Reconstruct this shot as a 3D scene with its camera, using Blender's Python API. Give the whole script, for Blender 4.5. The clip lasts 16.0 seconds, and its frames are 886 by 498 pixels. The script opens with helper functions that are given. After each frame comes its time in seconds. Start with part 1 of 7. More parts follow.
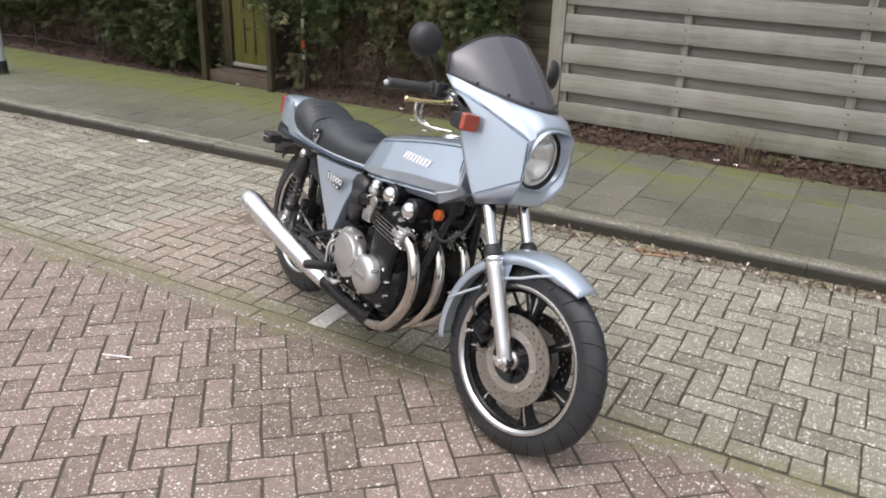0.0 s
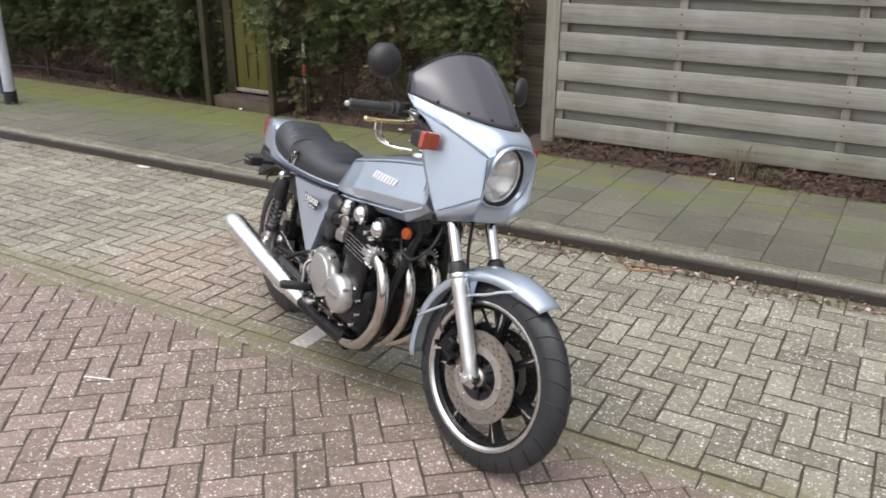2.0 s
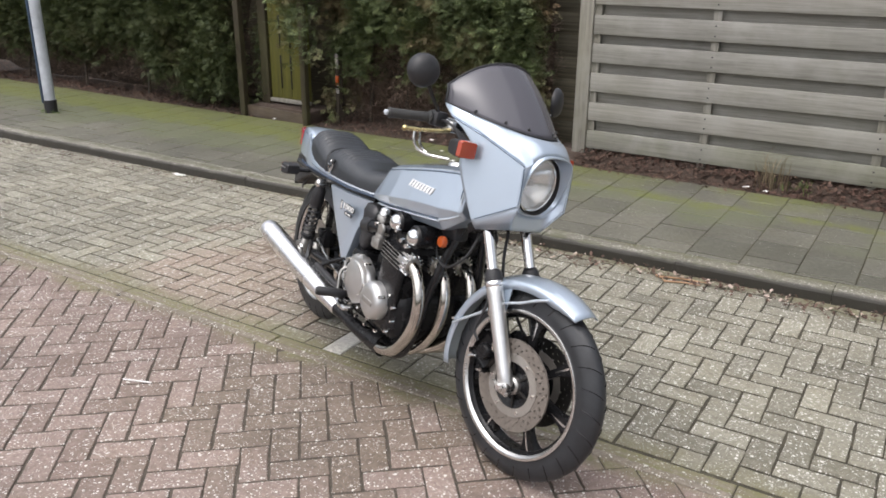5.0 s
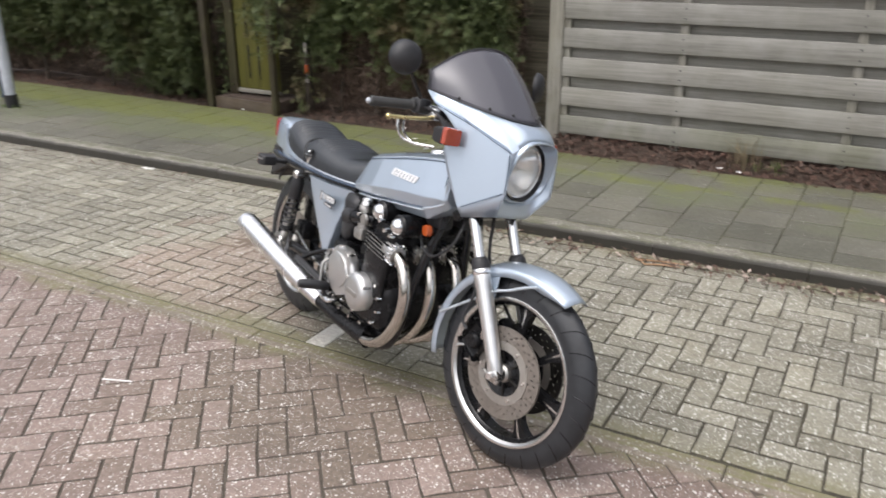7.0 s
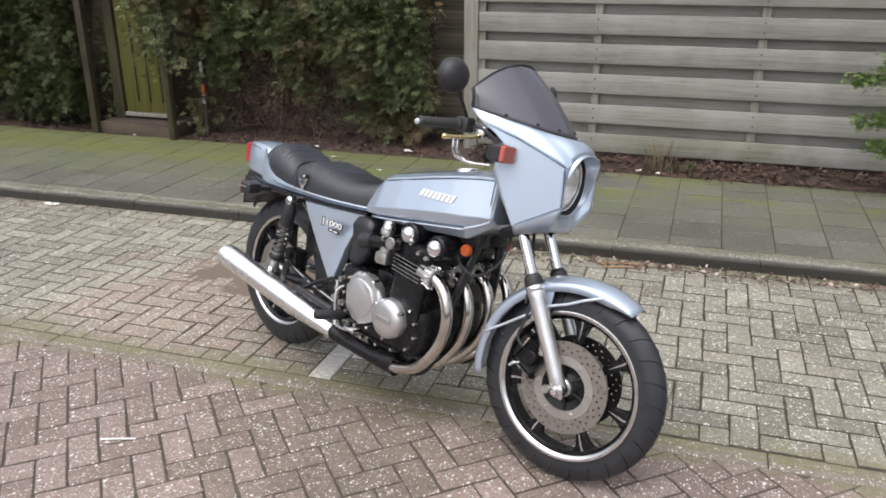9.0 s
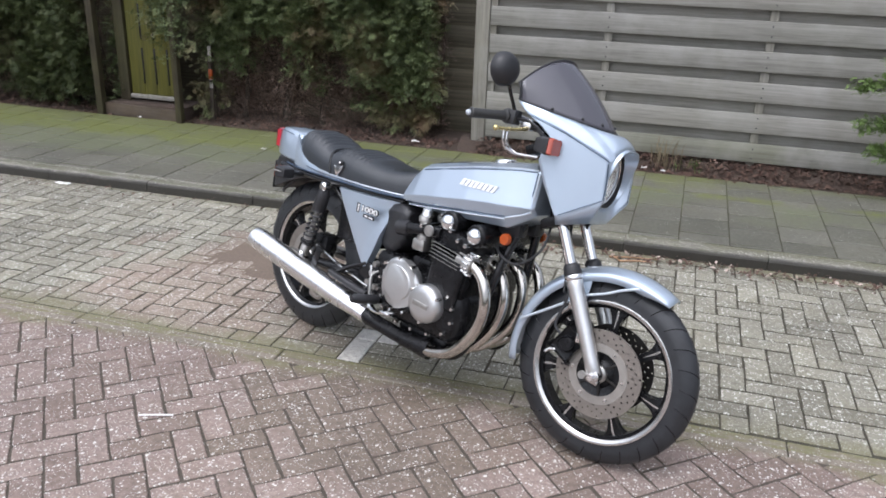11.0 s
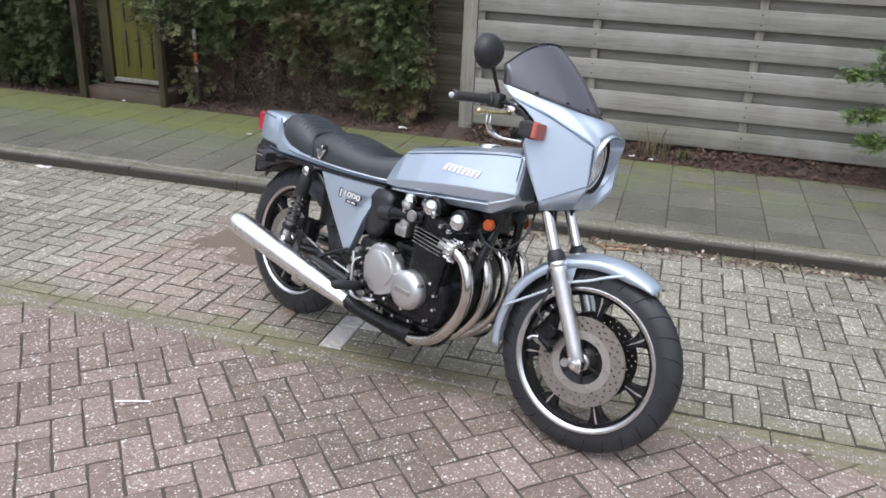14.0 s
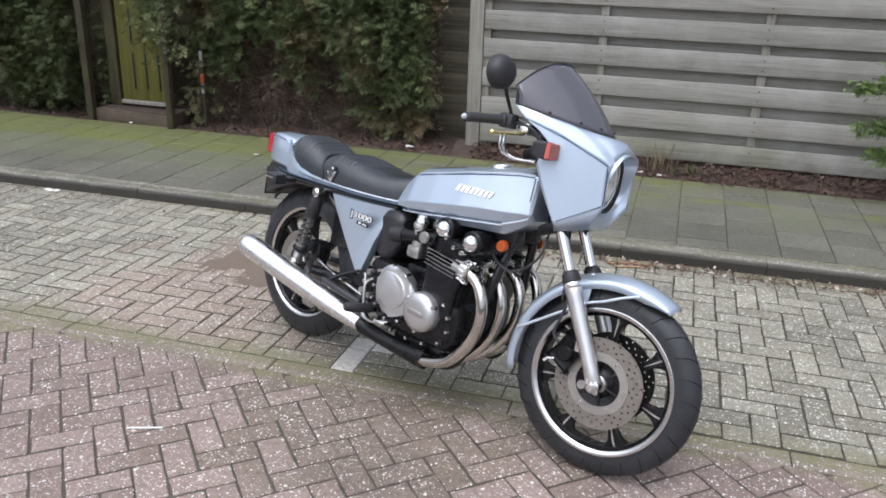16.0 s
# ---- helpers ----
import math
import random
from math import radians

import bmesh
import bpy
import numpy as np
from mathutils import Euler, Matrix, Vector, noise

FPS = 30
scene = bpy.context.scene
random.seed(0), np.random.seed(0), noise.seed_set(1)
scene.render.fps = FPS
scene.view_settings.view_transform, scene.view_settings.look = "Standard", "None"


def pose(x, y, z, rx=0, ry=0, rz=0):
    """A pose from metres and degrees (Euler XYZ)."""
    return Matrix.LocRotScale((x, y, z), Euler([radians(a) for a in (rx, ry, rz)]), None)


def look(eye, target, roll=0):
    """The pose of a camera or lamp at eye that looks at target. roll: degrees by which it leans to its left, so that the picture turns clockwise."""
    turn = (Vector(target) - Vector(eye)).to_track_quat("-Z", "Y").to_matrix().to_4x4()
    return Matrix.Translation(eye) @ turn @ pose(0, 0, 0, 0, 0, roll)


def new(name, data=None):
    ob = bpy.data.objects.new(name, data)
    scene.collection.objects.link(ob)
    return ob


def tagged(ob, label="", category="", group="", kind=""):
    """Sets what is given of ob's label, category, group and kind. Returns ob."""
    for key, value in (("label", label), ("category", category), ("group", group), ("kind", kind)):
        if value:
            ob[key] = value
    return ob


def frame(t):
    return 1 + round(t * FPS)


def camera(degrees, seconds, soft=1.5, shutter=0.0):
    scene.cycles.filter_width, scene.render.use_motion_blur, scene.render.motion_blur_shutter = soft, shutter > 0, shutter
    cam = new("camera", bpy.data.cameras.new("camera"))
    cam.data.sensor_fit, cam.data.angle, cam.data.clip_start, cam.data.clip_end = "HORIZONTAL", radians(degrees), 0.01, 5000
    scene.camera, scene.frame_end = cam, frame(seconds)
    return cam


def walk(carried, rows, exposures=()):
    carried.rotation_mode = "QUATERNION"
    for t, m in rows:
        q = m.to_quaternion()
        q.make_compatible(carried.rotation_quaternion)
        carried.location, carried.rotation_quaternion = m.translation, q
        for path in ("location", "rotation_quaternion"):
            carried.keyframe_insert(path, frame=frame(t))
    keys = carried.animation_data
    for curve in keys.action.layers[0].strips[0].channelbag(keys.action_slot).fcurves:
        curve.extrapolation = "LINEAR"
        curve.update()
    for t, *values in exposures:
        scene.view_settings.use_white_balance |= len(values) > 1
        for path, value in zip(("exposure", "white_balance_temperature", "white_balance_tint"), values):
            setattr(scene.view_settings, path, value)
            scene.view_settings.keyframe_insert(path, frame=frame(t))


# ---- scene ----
cam = camera(57.0, 16.0, soft=1.7, shutter=0.5)
PATH = [
    (0, (0.198, -0.187, 1.649), (-0.678, 1.439, 0.88), 2.1),
    (0.5, (0.335, -0.143, 1.66), (-0.602, 1.469, 0.935), 2.2),
    (1, (0.389, -0.112, 1.66), (-0.534, 1.52, 0.967), 0.6),
    (1.5, (0.378, -0.101, 1.657), (-0.529, 1.531, 0.941), 0.7),
    (2, (0.366, -0.109, 1.65), (-0.568, 1.505, 0.926), 0.5),
    (2.5, (0.35, -0.122, 1.655), (-0.645, 1.455, 0.933), -0.4),
    (3, (0.345, -0.139, 1.657), (-0.684, 1.424, 0.951), -0.3),
    (3.5, (0.348, -0.14, 1.655), (-0.654, 1.441, 0.948), -0.1),
    (3.7, (0.351, -0.135, 1.652), (-0.643, 1.452, 0.95), 0.1),
    (5.8, (0.353, -0.152, 1.645), (-0.651, 1.429, 0.943), 0.8),
    (6, (0.349, -0.144, 1.642), (-0.662, 1.429, 0.932), 1.0),
    (6.5, (0.35, -0.133, 1.641), (-0.644, 1.451, 0.932), -0.1),
    (7, (0.291, -0.151, 1.642), (-0.633, 1.467, 0.915), -0.2),
    (7.5, (0.148, -0.284, 1.646), (-0.516, 1.443, 0.887), -2.7),
    (8, (-0.009, -0.303, 1.638), (-0.686, 1.438, 0.924), -0.5),
    (8.5, (-0.184, -0.277, 1.644), (-0.866, 1.466, 0.94), -0.9),
    (8.7, (-0.25, -0.306, 1.649), (-0.878, 1.462, 0.956), -1.2),
    (10.8, (-0.498, -0.494, 1.662), (-1.001, 1.301, 0.94), 1.4),
    (11, (-0.505, -0.5, 1.664), (-1.035, 1.289, 0.945), 1.9),
    (11.5, (-0.503, -0.485, 1.668), (-1.029, 1.322, 0.991), 1.8),
    (12, (-0.507, -0.486, 1.666), (-1.017, 1.319, 0.97), 2.3),
    (12.5, (-0.505, -0.479, 1.662), (-1.018, 1.325, 0.966), 2.1),
    (13, (-0.51, -0.472, 1.651), (-0.995, 1.329, 0.931), 3.3),
    (13.5, (-0.502, -0.474, 1.656), (-1.029, 1.326, 0.962), 2.3),
    (14, (-0.491, -0.461, 1.639), (-0.993, 1.327, 0.896), 2.6),
    (14.5, (-0.505, -0.455, 1.642), (-1.0, 1.343, 0.92), 1.7),
    (15, (-0.525, -0.458, 1.648), (-1.083, 1.328, 0.943), 1.4),
    (15.5, (-0.527, -0.444, 1.647), (-1.032, 1.362, 0.951), 2.2),
    (16, (-0.527, -0.442, 1.648), (-1.045, 1.355, 0.941), 1.8),
]
walk(cam, [(t, look(eye, target, roll)) for t, eye, target, roll in PATH], [(0.0, 0.68, 6400, 12), (8.0, 0.68, 6400, 12), (11.0, 0.66, 5920, 12.5), (16.0, 0.66, 5920, 12.5)])

# ---- world and light ----
world = bpy.data.worlds.new("sky")
scene.world = world
world.use_nodes = True
wn = world.node_tree.nodes
bg = wn["Background"]
sky = wn.new("ShaderNodeTexSky")
sky.sky_type, sky.sun_disc = "NISHITA", False
sky.sun_elevation, sky.sun_rotation = radians(68), radians(200)
sky.air_density, sky.dust_density, sky.ozone_density = 1.0, 6.0, 1.0
sky_grey = wn.new("ShaderNodeHueSaturation")
sky_grey.inputs["Saturation"].default_value = 0.3
world.node_tree.links.new(sky.outputs[0], sky_grey.inputs["Color"])
world.node_tree.links.new(sky_grey.outputs[0], bg.inputs[0])
bg.inputs[1].default_value = 0.125
sun_data = bpy.data.lights.new("sun", "SUN")
sun_data.energy, sun_data.angle, sun_data.color = 1.0, radians(110), (1.0, 0.97, 0.93)
sun = new("sun", sun_data)
sun.matrix_world = look((0, 0, 20), (3.6 * math.sin(radians(20)), 3.6 * math.cos(radians(20)), 20 - 9.0))


# ---- materials ----
def material(name, rough=0.5, metal=0.0, **extra):
    m = bpy.data.materials.new(name)
    m.use_nodes = True
    b = m.node_tree.nodes["Principled BSDF"]
    b.inputs["Roughness"].default_value, b.inputs["Metallic"].default_value = rough, metal
    for key, value in extra.items():
        b.inputs[key.replace("_", " ")].default_value = value
    return m, m.node_tree.nodes, m.node_tree.links, b


def coords(n):
    return n.new("ShaderNodeTexCoord").outputs["Object"]


def position(n):
    return n.new("ShaderNodeNewGeometry").outputs["Position"]


def noise_of(n, l, vec, scale, detail=4.0, rough=0.6):
    t = n.new("ShaderNodeTexNoise")
    t.inputs["Scale"].default_value, t.inputs["Detail"].default_value, t.inputs["Roughness"].default_value = scale, detail, rough
    l.new(vec, t.inputs["Vector"])
    return t.outputs["Fac"]


def ramp(n, l, fac, stops):
    r = n.new("ShaderNodeValToRGB")
    e = r.color_ramp.elements
    while len(e) < len(stops):
        e.new(0.5)
    for k, (p, c) in enumerate(stops):
        e[k].position = p
        e[k].color = (*c, 1) if len(c) == 3 else c
    l.new(fac, r.inputs[0])
    return r.outputs[0]


def mix(n, l, fac, a, b, mode="MIX"):
    m = n.new("ShaderNodeMix")
    m.data_type, m.blend_type = "RGBA", mode
    for k, v in ((0, fac), (6, a), (7, b)):
        if isinstance(v, (int, float)):
            m.inputs[k].default_value = v
        elif isinstance(v, tuple):
            m.inputs[k].default_value = (*v, 1)
        else:
            l.new(v, m.inputs[k])
    return m.outputs[2]


def maths(n, l, op, a, b=0.0):
    m = n.new("ShaderNodeMath")
    m.operation = op
    for k, v in ((0, a), (1, b)):
        if isinstance(v, (int, float)):
            m.inputs[k].default_value = v
        else:
            l.new(v, m.inputs[k])
    return m.outputs[0]


def bump(n, l, b, height, strength=0.3, distance=0.002):
    u = n.new("ShaderNodeBump")
    u.inputs["Strength"].default_value, u.inputs["Distance"].default_value = strength, distance
    l.new(height, u.inputs["Height"])
    l.new(u.outputs[0], b.inputs["Normal"])


def piece_random(n, l):
    a = n.new("ShaderNodeObjectInfo").outputs["Random"]
    b = n.new("ShaderNodeNewGeometry").outputs["Random Per Island"]
    return maths(n, l, "FRACT", maths(n, l, "ADD", a, b))


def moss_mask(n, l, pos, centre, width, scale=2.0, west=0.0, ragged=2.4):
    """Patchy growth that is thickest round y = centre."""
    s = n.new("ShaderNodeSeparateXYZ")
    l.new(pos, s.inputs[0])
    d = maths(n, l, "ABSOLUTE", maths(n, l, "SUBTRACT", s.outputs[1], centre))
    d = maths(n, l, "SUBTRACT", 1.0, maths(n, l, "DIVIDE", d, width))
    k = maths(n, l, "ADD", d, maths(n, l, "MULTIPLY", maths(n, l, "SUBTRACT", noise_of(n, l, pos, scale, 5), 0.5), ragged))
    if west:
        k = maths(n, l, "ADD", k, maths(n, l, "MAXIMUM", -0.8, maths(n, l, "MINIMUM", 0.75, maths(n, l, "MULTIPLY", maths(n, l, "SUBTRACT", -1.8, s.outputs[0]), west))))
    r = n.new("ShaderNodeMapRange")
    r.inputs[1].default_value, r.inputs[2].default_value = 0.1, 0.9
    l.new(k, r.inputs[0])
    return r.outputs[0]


def paver(name, dark, light, speck, tint=None, moss=None, moss_colour=(0.13, 0.14, 0.05), gutter=None, grime=(0.6, 0.55, 0.38)):
    m, n, l, b = material(name, 0.64)
    p = position(n)
    c = mix(n, l, piece_random(n, l), dark, light)
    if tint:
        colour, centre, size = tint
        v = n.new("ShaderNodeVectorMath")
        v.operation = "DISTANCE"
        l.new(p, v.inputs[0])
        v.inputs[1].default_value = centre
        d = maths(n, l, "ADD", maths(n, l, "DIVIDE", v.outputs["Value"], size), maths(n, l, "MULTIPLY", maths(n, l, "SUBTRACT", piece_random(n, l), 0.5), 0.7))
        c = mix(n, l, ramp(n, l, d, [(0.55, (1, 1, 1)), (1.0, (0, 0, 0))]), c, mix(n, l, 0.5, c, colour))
    c = mix(n, l, ramp(n, l, noise_of(n, l, p, 1.3, 3), [(0.28, (0.66, 0.66, 0.66)), (0.7, (1.12, 1.12, 1.12))]), (0, 0, 0), c, "MIX")
    grain = noise_of(n, l, p, 160, 3, 0.7)
    c = mix(n, l, 0.55, c, ramp(n, l, grain, [(0.3, (0.38, 0.38, 0.38)), (0.7, (1.05, 1.05, 1.05))]), "MULTIPLY")
    mottle = ramp(n, l, noise_of(n, l, p, 42, 5, 0.7), [(0.3, (0.52, 0.51, 0.49)), (0.7, (1.28, 1.28, 1.28))])
    c = mix(n, l, 0.75, c, mottle, "MULTIPLY")
    film = ramp(n, l, noise_of(n, l, p, 4.5, 6, 0.7), [(0.45, (0, 0, 0)), (0.72, (0.55, 0.55, 0.55))])
    c = mix(n, l, film, c, mix(n, l, 0.6, c, grime, "MULTIPLY"))
    f = None
    bent = n.new("ShaderNodeTexNoise")
    bent.inputs["Scale"].default_value, bent.inputs["Detail"].default_value = 90, 2
    l.new(p, bent.inputs["Vector"])
    for scale, size, share in ((48, 0.3, speck + 0.18), (85, 0.36, speck + 0.06), (150, 0.34, speck)):
        stones = n.new("ShaderNodeTexVoronoi")
        stones.inputs["Scale"].default_value = scale
        off = n.new("ShaderNodeVectorMath")
        off.operation = "MULTIPLY_ADD"
        l.new(bent.outputs["Color"], off.inputs[0])
        off.inputs[1].default_value = (0.6 / scale,) * 3
        l.new(p, off.inputs[2])
        l.new(off.outputs[0], stones.inputs["Vector"])
        pick = n.new("ShaderNodeSeparateColor")
        l.new(stones.outputs["Color"], pick.inputs[0])
        reach = maths(n, l, "MULTIPLY", maths(n, l, "ADD", pick.outputs[1], 0.25), size)
        dots = maths(n, l, "MULTIPLY", maths(n, l, "SUBTRACT", reach, stones.outputs["Distance"]), 9.0)
        dots = maths(n, l, "MINIMUM", 1.0, maths(n, l, "MAXIMUM", 0.0, dots))
        wear = maths(n, l, "ADD", pick.outputs[0], maths(n, l, "MULTIPLY", maths(n, l, "SUBTRACT", noise_of(n, l, p, 6, 3), 0.5), 1.1))
        some = ramp(n, l, wear, [(share, (0, 0, 0)), (share + 0.2, (1, 1, 1))])
        one = maths(n, l, "MULTIPLY", dots, some)
        f = one if f is None else maths(n, l, "MAXIMUM", f, one)
    c = mix(n, l, maths(n, l, "MULTIPLY", f, 0.75), c, (0.78, 0.76, 0.71))
    pits = ramp(n, l, noise_of(n, l, p, 75, 4, 0.75), [(0.28, (0.8, 0.8, 0.8)), (0.4, (0, 0, 0))])
    c = mix(n, l, pits, c, mix(n, l, 0.75, c, (0.3, 0.27, 0.22), "MULTIPLY"))
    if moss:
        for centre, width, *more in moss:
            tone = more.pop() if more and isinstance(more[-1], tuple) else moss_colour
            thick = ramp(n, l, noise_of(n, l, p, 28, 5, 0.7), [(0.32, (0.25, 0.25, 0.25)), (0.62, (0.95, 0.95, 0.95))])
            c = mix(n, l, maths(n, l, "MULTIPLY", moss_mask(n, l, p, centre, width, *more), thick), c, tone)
    # near black where y falls below gutter: the kerb's road-facing front
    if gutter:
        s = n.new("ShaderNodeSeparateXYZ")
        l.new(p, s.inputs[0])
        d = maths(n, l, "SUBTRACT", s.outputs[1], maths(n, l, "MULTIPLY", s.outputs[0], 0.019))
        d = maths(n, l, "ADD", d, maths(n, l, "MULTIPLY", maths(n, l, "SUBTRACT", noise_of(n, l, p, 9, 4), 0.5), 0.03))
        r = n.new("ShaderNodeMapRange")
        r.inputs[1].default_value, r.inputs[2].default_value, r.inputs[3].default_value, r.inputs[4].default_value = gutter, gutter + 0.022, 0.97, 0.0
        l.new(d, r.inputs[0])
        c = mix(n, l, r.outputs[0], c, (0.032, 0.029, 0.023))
    l.new(c, b.inputs["Base Color"])
    bump(n, l, b, maths(n, l, "ADD", grain, f), 0.5, 0.0015)
    return m


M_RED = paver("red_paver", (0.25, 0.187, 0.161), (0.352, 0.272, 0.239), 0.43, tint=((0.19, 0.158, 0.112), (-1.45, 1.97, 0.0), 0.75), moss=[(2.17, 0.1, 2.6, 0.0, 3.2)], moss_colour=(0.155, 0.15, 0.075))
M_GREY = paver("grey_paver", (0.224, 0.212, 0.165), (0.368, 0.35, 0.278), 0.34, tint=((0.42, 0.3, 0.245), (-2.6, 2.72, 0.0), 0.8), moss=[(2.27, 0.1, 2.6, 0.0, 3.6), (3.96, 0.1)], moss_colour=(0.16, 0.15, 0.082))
M_EDGE = paver("edging_concrete", (0.25, 0.213, 0.17), (0.31, 0.268, 0.216), 0.5, moss=[(2.255, 0.05, 2.2), (2.21, 0.012, 7.0)], moss_colour=(0.15, 0.148, 0.062))
M_WHITE = paver("white_paver", (0.68, 0.67, 0.63), (0.76, 0.75, 0.71), 0.85)
M_SLAB = paver("slab", (0.134, 0.132, 0.104), (0.19, 0.184, 0.15), 0.95, moss=[(4.95, 0.4, 1.7, 0.16, 4.2, (0.112, 0.124, 0.066)), (5.5, 0.3, 1.3, 0.2, 3.4), (5.1, 0.12, 4.0, 0.2, 4.5)], moss_colour=(0.122, 0.136, 0.032))
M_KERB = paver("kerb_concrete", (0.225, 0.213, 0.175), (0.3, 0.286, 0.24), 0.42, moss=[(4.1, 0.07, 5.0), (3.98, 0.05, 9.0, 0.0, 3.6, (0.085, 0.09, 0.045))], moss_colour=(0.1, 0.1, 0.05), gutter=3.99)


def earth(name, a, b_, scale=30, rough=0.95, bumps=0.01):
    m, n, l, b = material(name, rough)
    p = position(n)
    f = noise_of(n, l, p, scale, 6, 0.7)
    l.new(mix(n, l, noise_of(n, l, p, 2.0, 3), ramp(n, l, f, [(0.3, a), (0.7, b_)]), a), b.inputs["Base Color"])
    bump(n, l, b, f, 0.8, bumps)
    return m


M_JOINT = earth("joint_soil", (0.034, 0.03, 0.021), (0.12, 0.107, 0.074), 12)
M_ROAD_JOINT = earth("brown_joint_sand", (0.055, 0.046, 0.036), (0.15, 0.128, 0.102), 14)
M_SLAB_JOINT, _n, _l, _b = material("mossy_joint", 0.95)
_p = position(_n)
_soil = ramp(_n, _l, noise_of(_n, _l, _p, 9, 5, 0.7), [(0.3, (0.026, 0.024, 0.016)), (0.7, (0.085, 0.08, 0.045))])
_l.new(mix(_n, _l, moss_mask(_n, _l, _p, 5.1, 0.7, 2.0, 0.3, 3.0), _soil, (0.11, 0.12, 0.05)), _b.inputs["Base Color"])
M_SOIL = earth("bed_soil", (0.05, 0.036, 0.028), (0.11, 0.075, 0.055), 25, bumps=0.02)
M_SAND = earth("brown_sand", (0.125, 0.095, 0.073), (0.215, 0.167, 0.13), 60, bumps=0.002)


def wood(name, dark, light, along, rough=0.75, algae=0.0, bleach=0.6):
    m, n, l, b = material(name, rough)
    p = coords(n)
    w = n.new("ShaderNodeMapping")
    w.inputs["Scale"].default_value = along
    l.new(p, w.inputs[0])
    g = noise_of(n, l, w.outputs[0], 1.0, 8, 0.7)
    c = mix(n, l, ramp(n, l, g, [(0.36, (0, 0, 0)), (0.64, (1, 1, 1))]), dark, light)
    c = mix(n, l, 0.5, c, mix(n, l, piece_random(n, l), (0.7, 0.7, 0.7), (1.15, 1.12, 1.08)), "MULTIPLY")
    q = position(n)
    c = mix(n, l, ramp(n, l, noise_of(n, l, q, 3.5, 5), [(0.45, (0, 0, 0)), (0.75, (bleach, bleach, bleach))]), c, (0.38, 0.37, 0.35))
    if algae:
        c = mix(n, l, maths(n, l, "MULTIPLY", ramp(n, l, noise_of(n, l, q, 1.7, 4), [(0.42, (0, 0, 0)), (0.62, (1, 1, 1))]), algae), c, (0.15, 0.16, 0.06))
    l.new(c, b.inputs["Base Color"])
    bump(n, l, b, g, 0.35, 0.002)
    return m


M_FENCE = wood("weathered_wood", (0.2, 0.193, 0.172), (0.306, 0.297, 0.27), (2.5, 30, 75), algae=0.08, bleach=0.5)
M_FENCE_LOW = wood("mossy_wood", (0.16, 0.158, 0.135), (0.28, 0.275, 0.24), (1.5, 30, 60), algae=0.25)
M_POST = wood("post_wood", (0.17, 0.16, 0.138), (0.3, 0.285, 0.25), (40, 40, 1.5), algae=0.15)
M_DARKWOOD = wood("dark_wood", (0.07, 0.062, 0.042), (0.15, 0.132, 0.092), (1.5, 30, 60), bleach=0.0)
M_GATE = wood("yellow_green_wood", (0.062, 0.057, 0.008), (0.125, 0.12, 0.016), (40, 40, 1.5), algae=0.15, bleach=0.0)
M_GATEPOST = wood("mossy_post_wood", (0.024, 0.019, 0.01), (0.06, 0.048, 0.024), (30, 30, 1.5), algae=0.2, bleach=0.0)
M_BOARD = wood("brown_board", (0.045, 0.032, 0.02), (0.085, 0.062, 0.04), (2, 40, 40), bleach=0.1)
M_BARK = wood("bark", (0.03, 0.024, 0.018), (0.075, 0.058, 0.042), (30, 30, 4), 0.9, bleach=0.0)


def foliage(name, a, c_, dry=(0.13, 0.075, 0.03), share=0.1):
    m, n, l, b = material(name, 0.6)
    r = n.new("ShaderNodeNewGeometry").outputs["Random Per Island"]
    r = maths(n, l, "ADD", maths(n, l, "MULTIPLY", r, 0.5), maths(n, l, "MULTIPLY", ramp(n, l, noise_of(n, l, position(n), 9.0, 3), [(0.35, (0, 0, 0)), (0.65, (1, 1, 1))]), 0.5))
    c = mix(n, l, r, a, c_)
    c = mix(n, l, ramp(n, l, noise_of(n, l, position(n), 2.2, 4), [(0.62 - share, (0, 0, 0)), (0.72, (1, 1, 1))]), c, dry)
    l.new(c, b.inputs["Base Color"])
    b.inputs["Specular IOR Level"].default_value = 0.3
    return m


M_LEAF = foliage("hedge_leaf", (0.022, 0.034, 0.014), (0.112, 0.134, 0.05), (0.075, 0.068, 0.03), 0.06)
M_LEAF_B = foliage("conifer_leaf", (0.046, 0.062, 0.031), (0.178, 0.218, 0.087), (0.21, 0.13, 0.078), 0.13)
M_DEAD = foliage("dead_twig", (0.09, 0.062, 0.046), (0.28, 0.2, 0.155), (0.14, 0.09, 0.066), 0.0)
M_FRESH = foliage("fresh_leaf", (0.07, 0.115, 0.03), (0.165, 0.24, 0.065), (0.16, 0.22, 0.05), 0.0)
M_DRY = foliage("dry_leaf", (0.035, 0.022, 0.016), (0.15, 0.092, 0.068), (0.11, 0.06, 0.045), 0.15)
M_PETAL = foliage("bleached_leaf", (0.34, 0.26, 0.21), (0.56, 0.47, 0.41), (0.3, 0.2, 0.14), 0.0)
M_STRAW = foliage("straw", (0.14, 0.11, 0.065), (0.23, 0.19, 0.12), (0.15, 0.11, 0.07), 0.0)
M_TWIG = foliage("twig_wood", (0.3, 0.18, 0.1), (0.42, 0.28, 0.17), (0.3, 0.2, 0.12), 0.0)
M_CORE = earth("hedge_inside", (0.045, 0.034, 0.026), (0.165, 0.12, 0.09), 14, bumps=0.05)


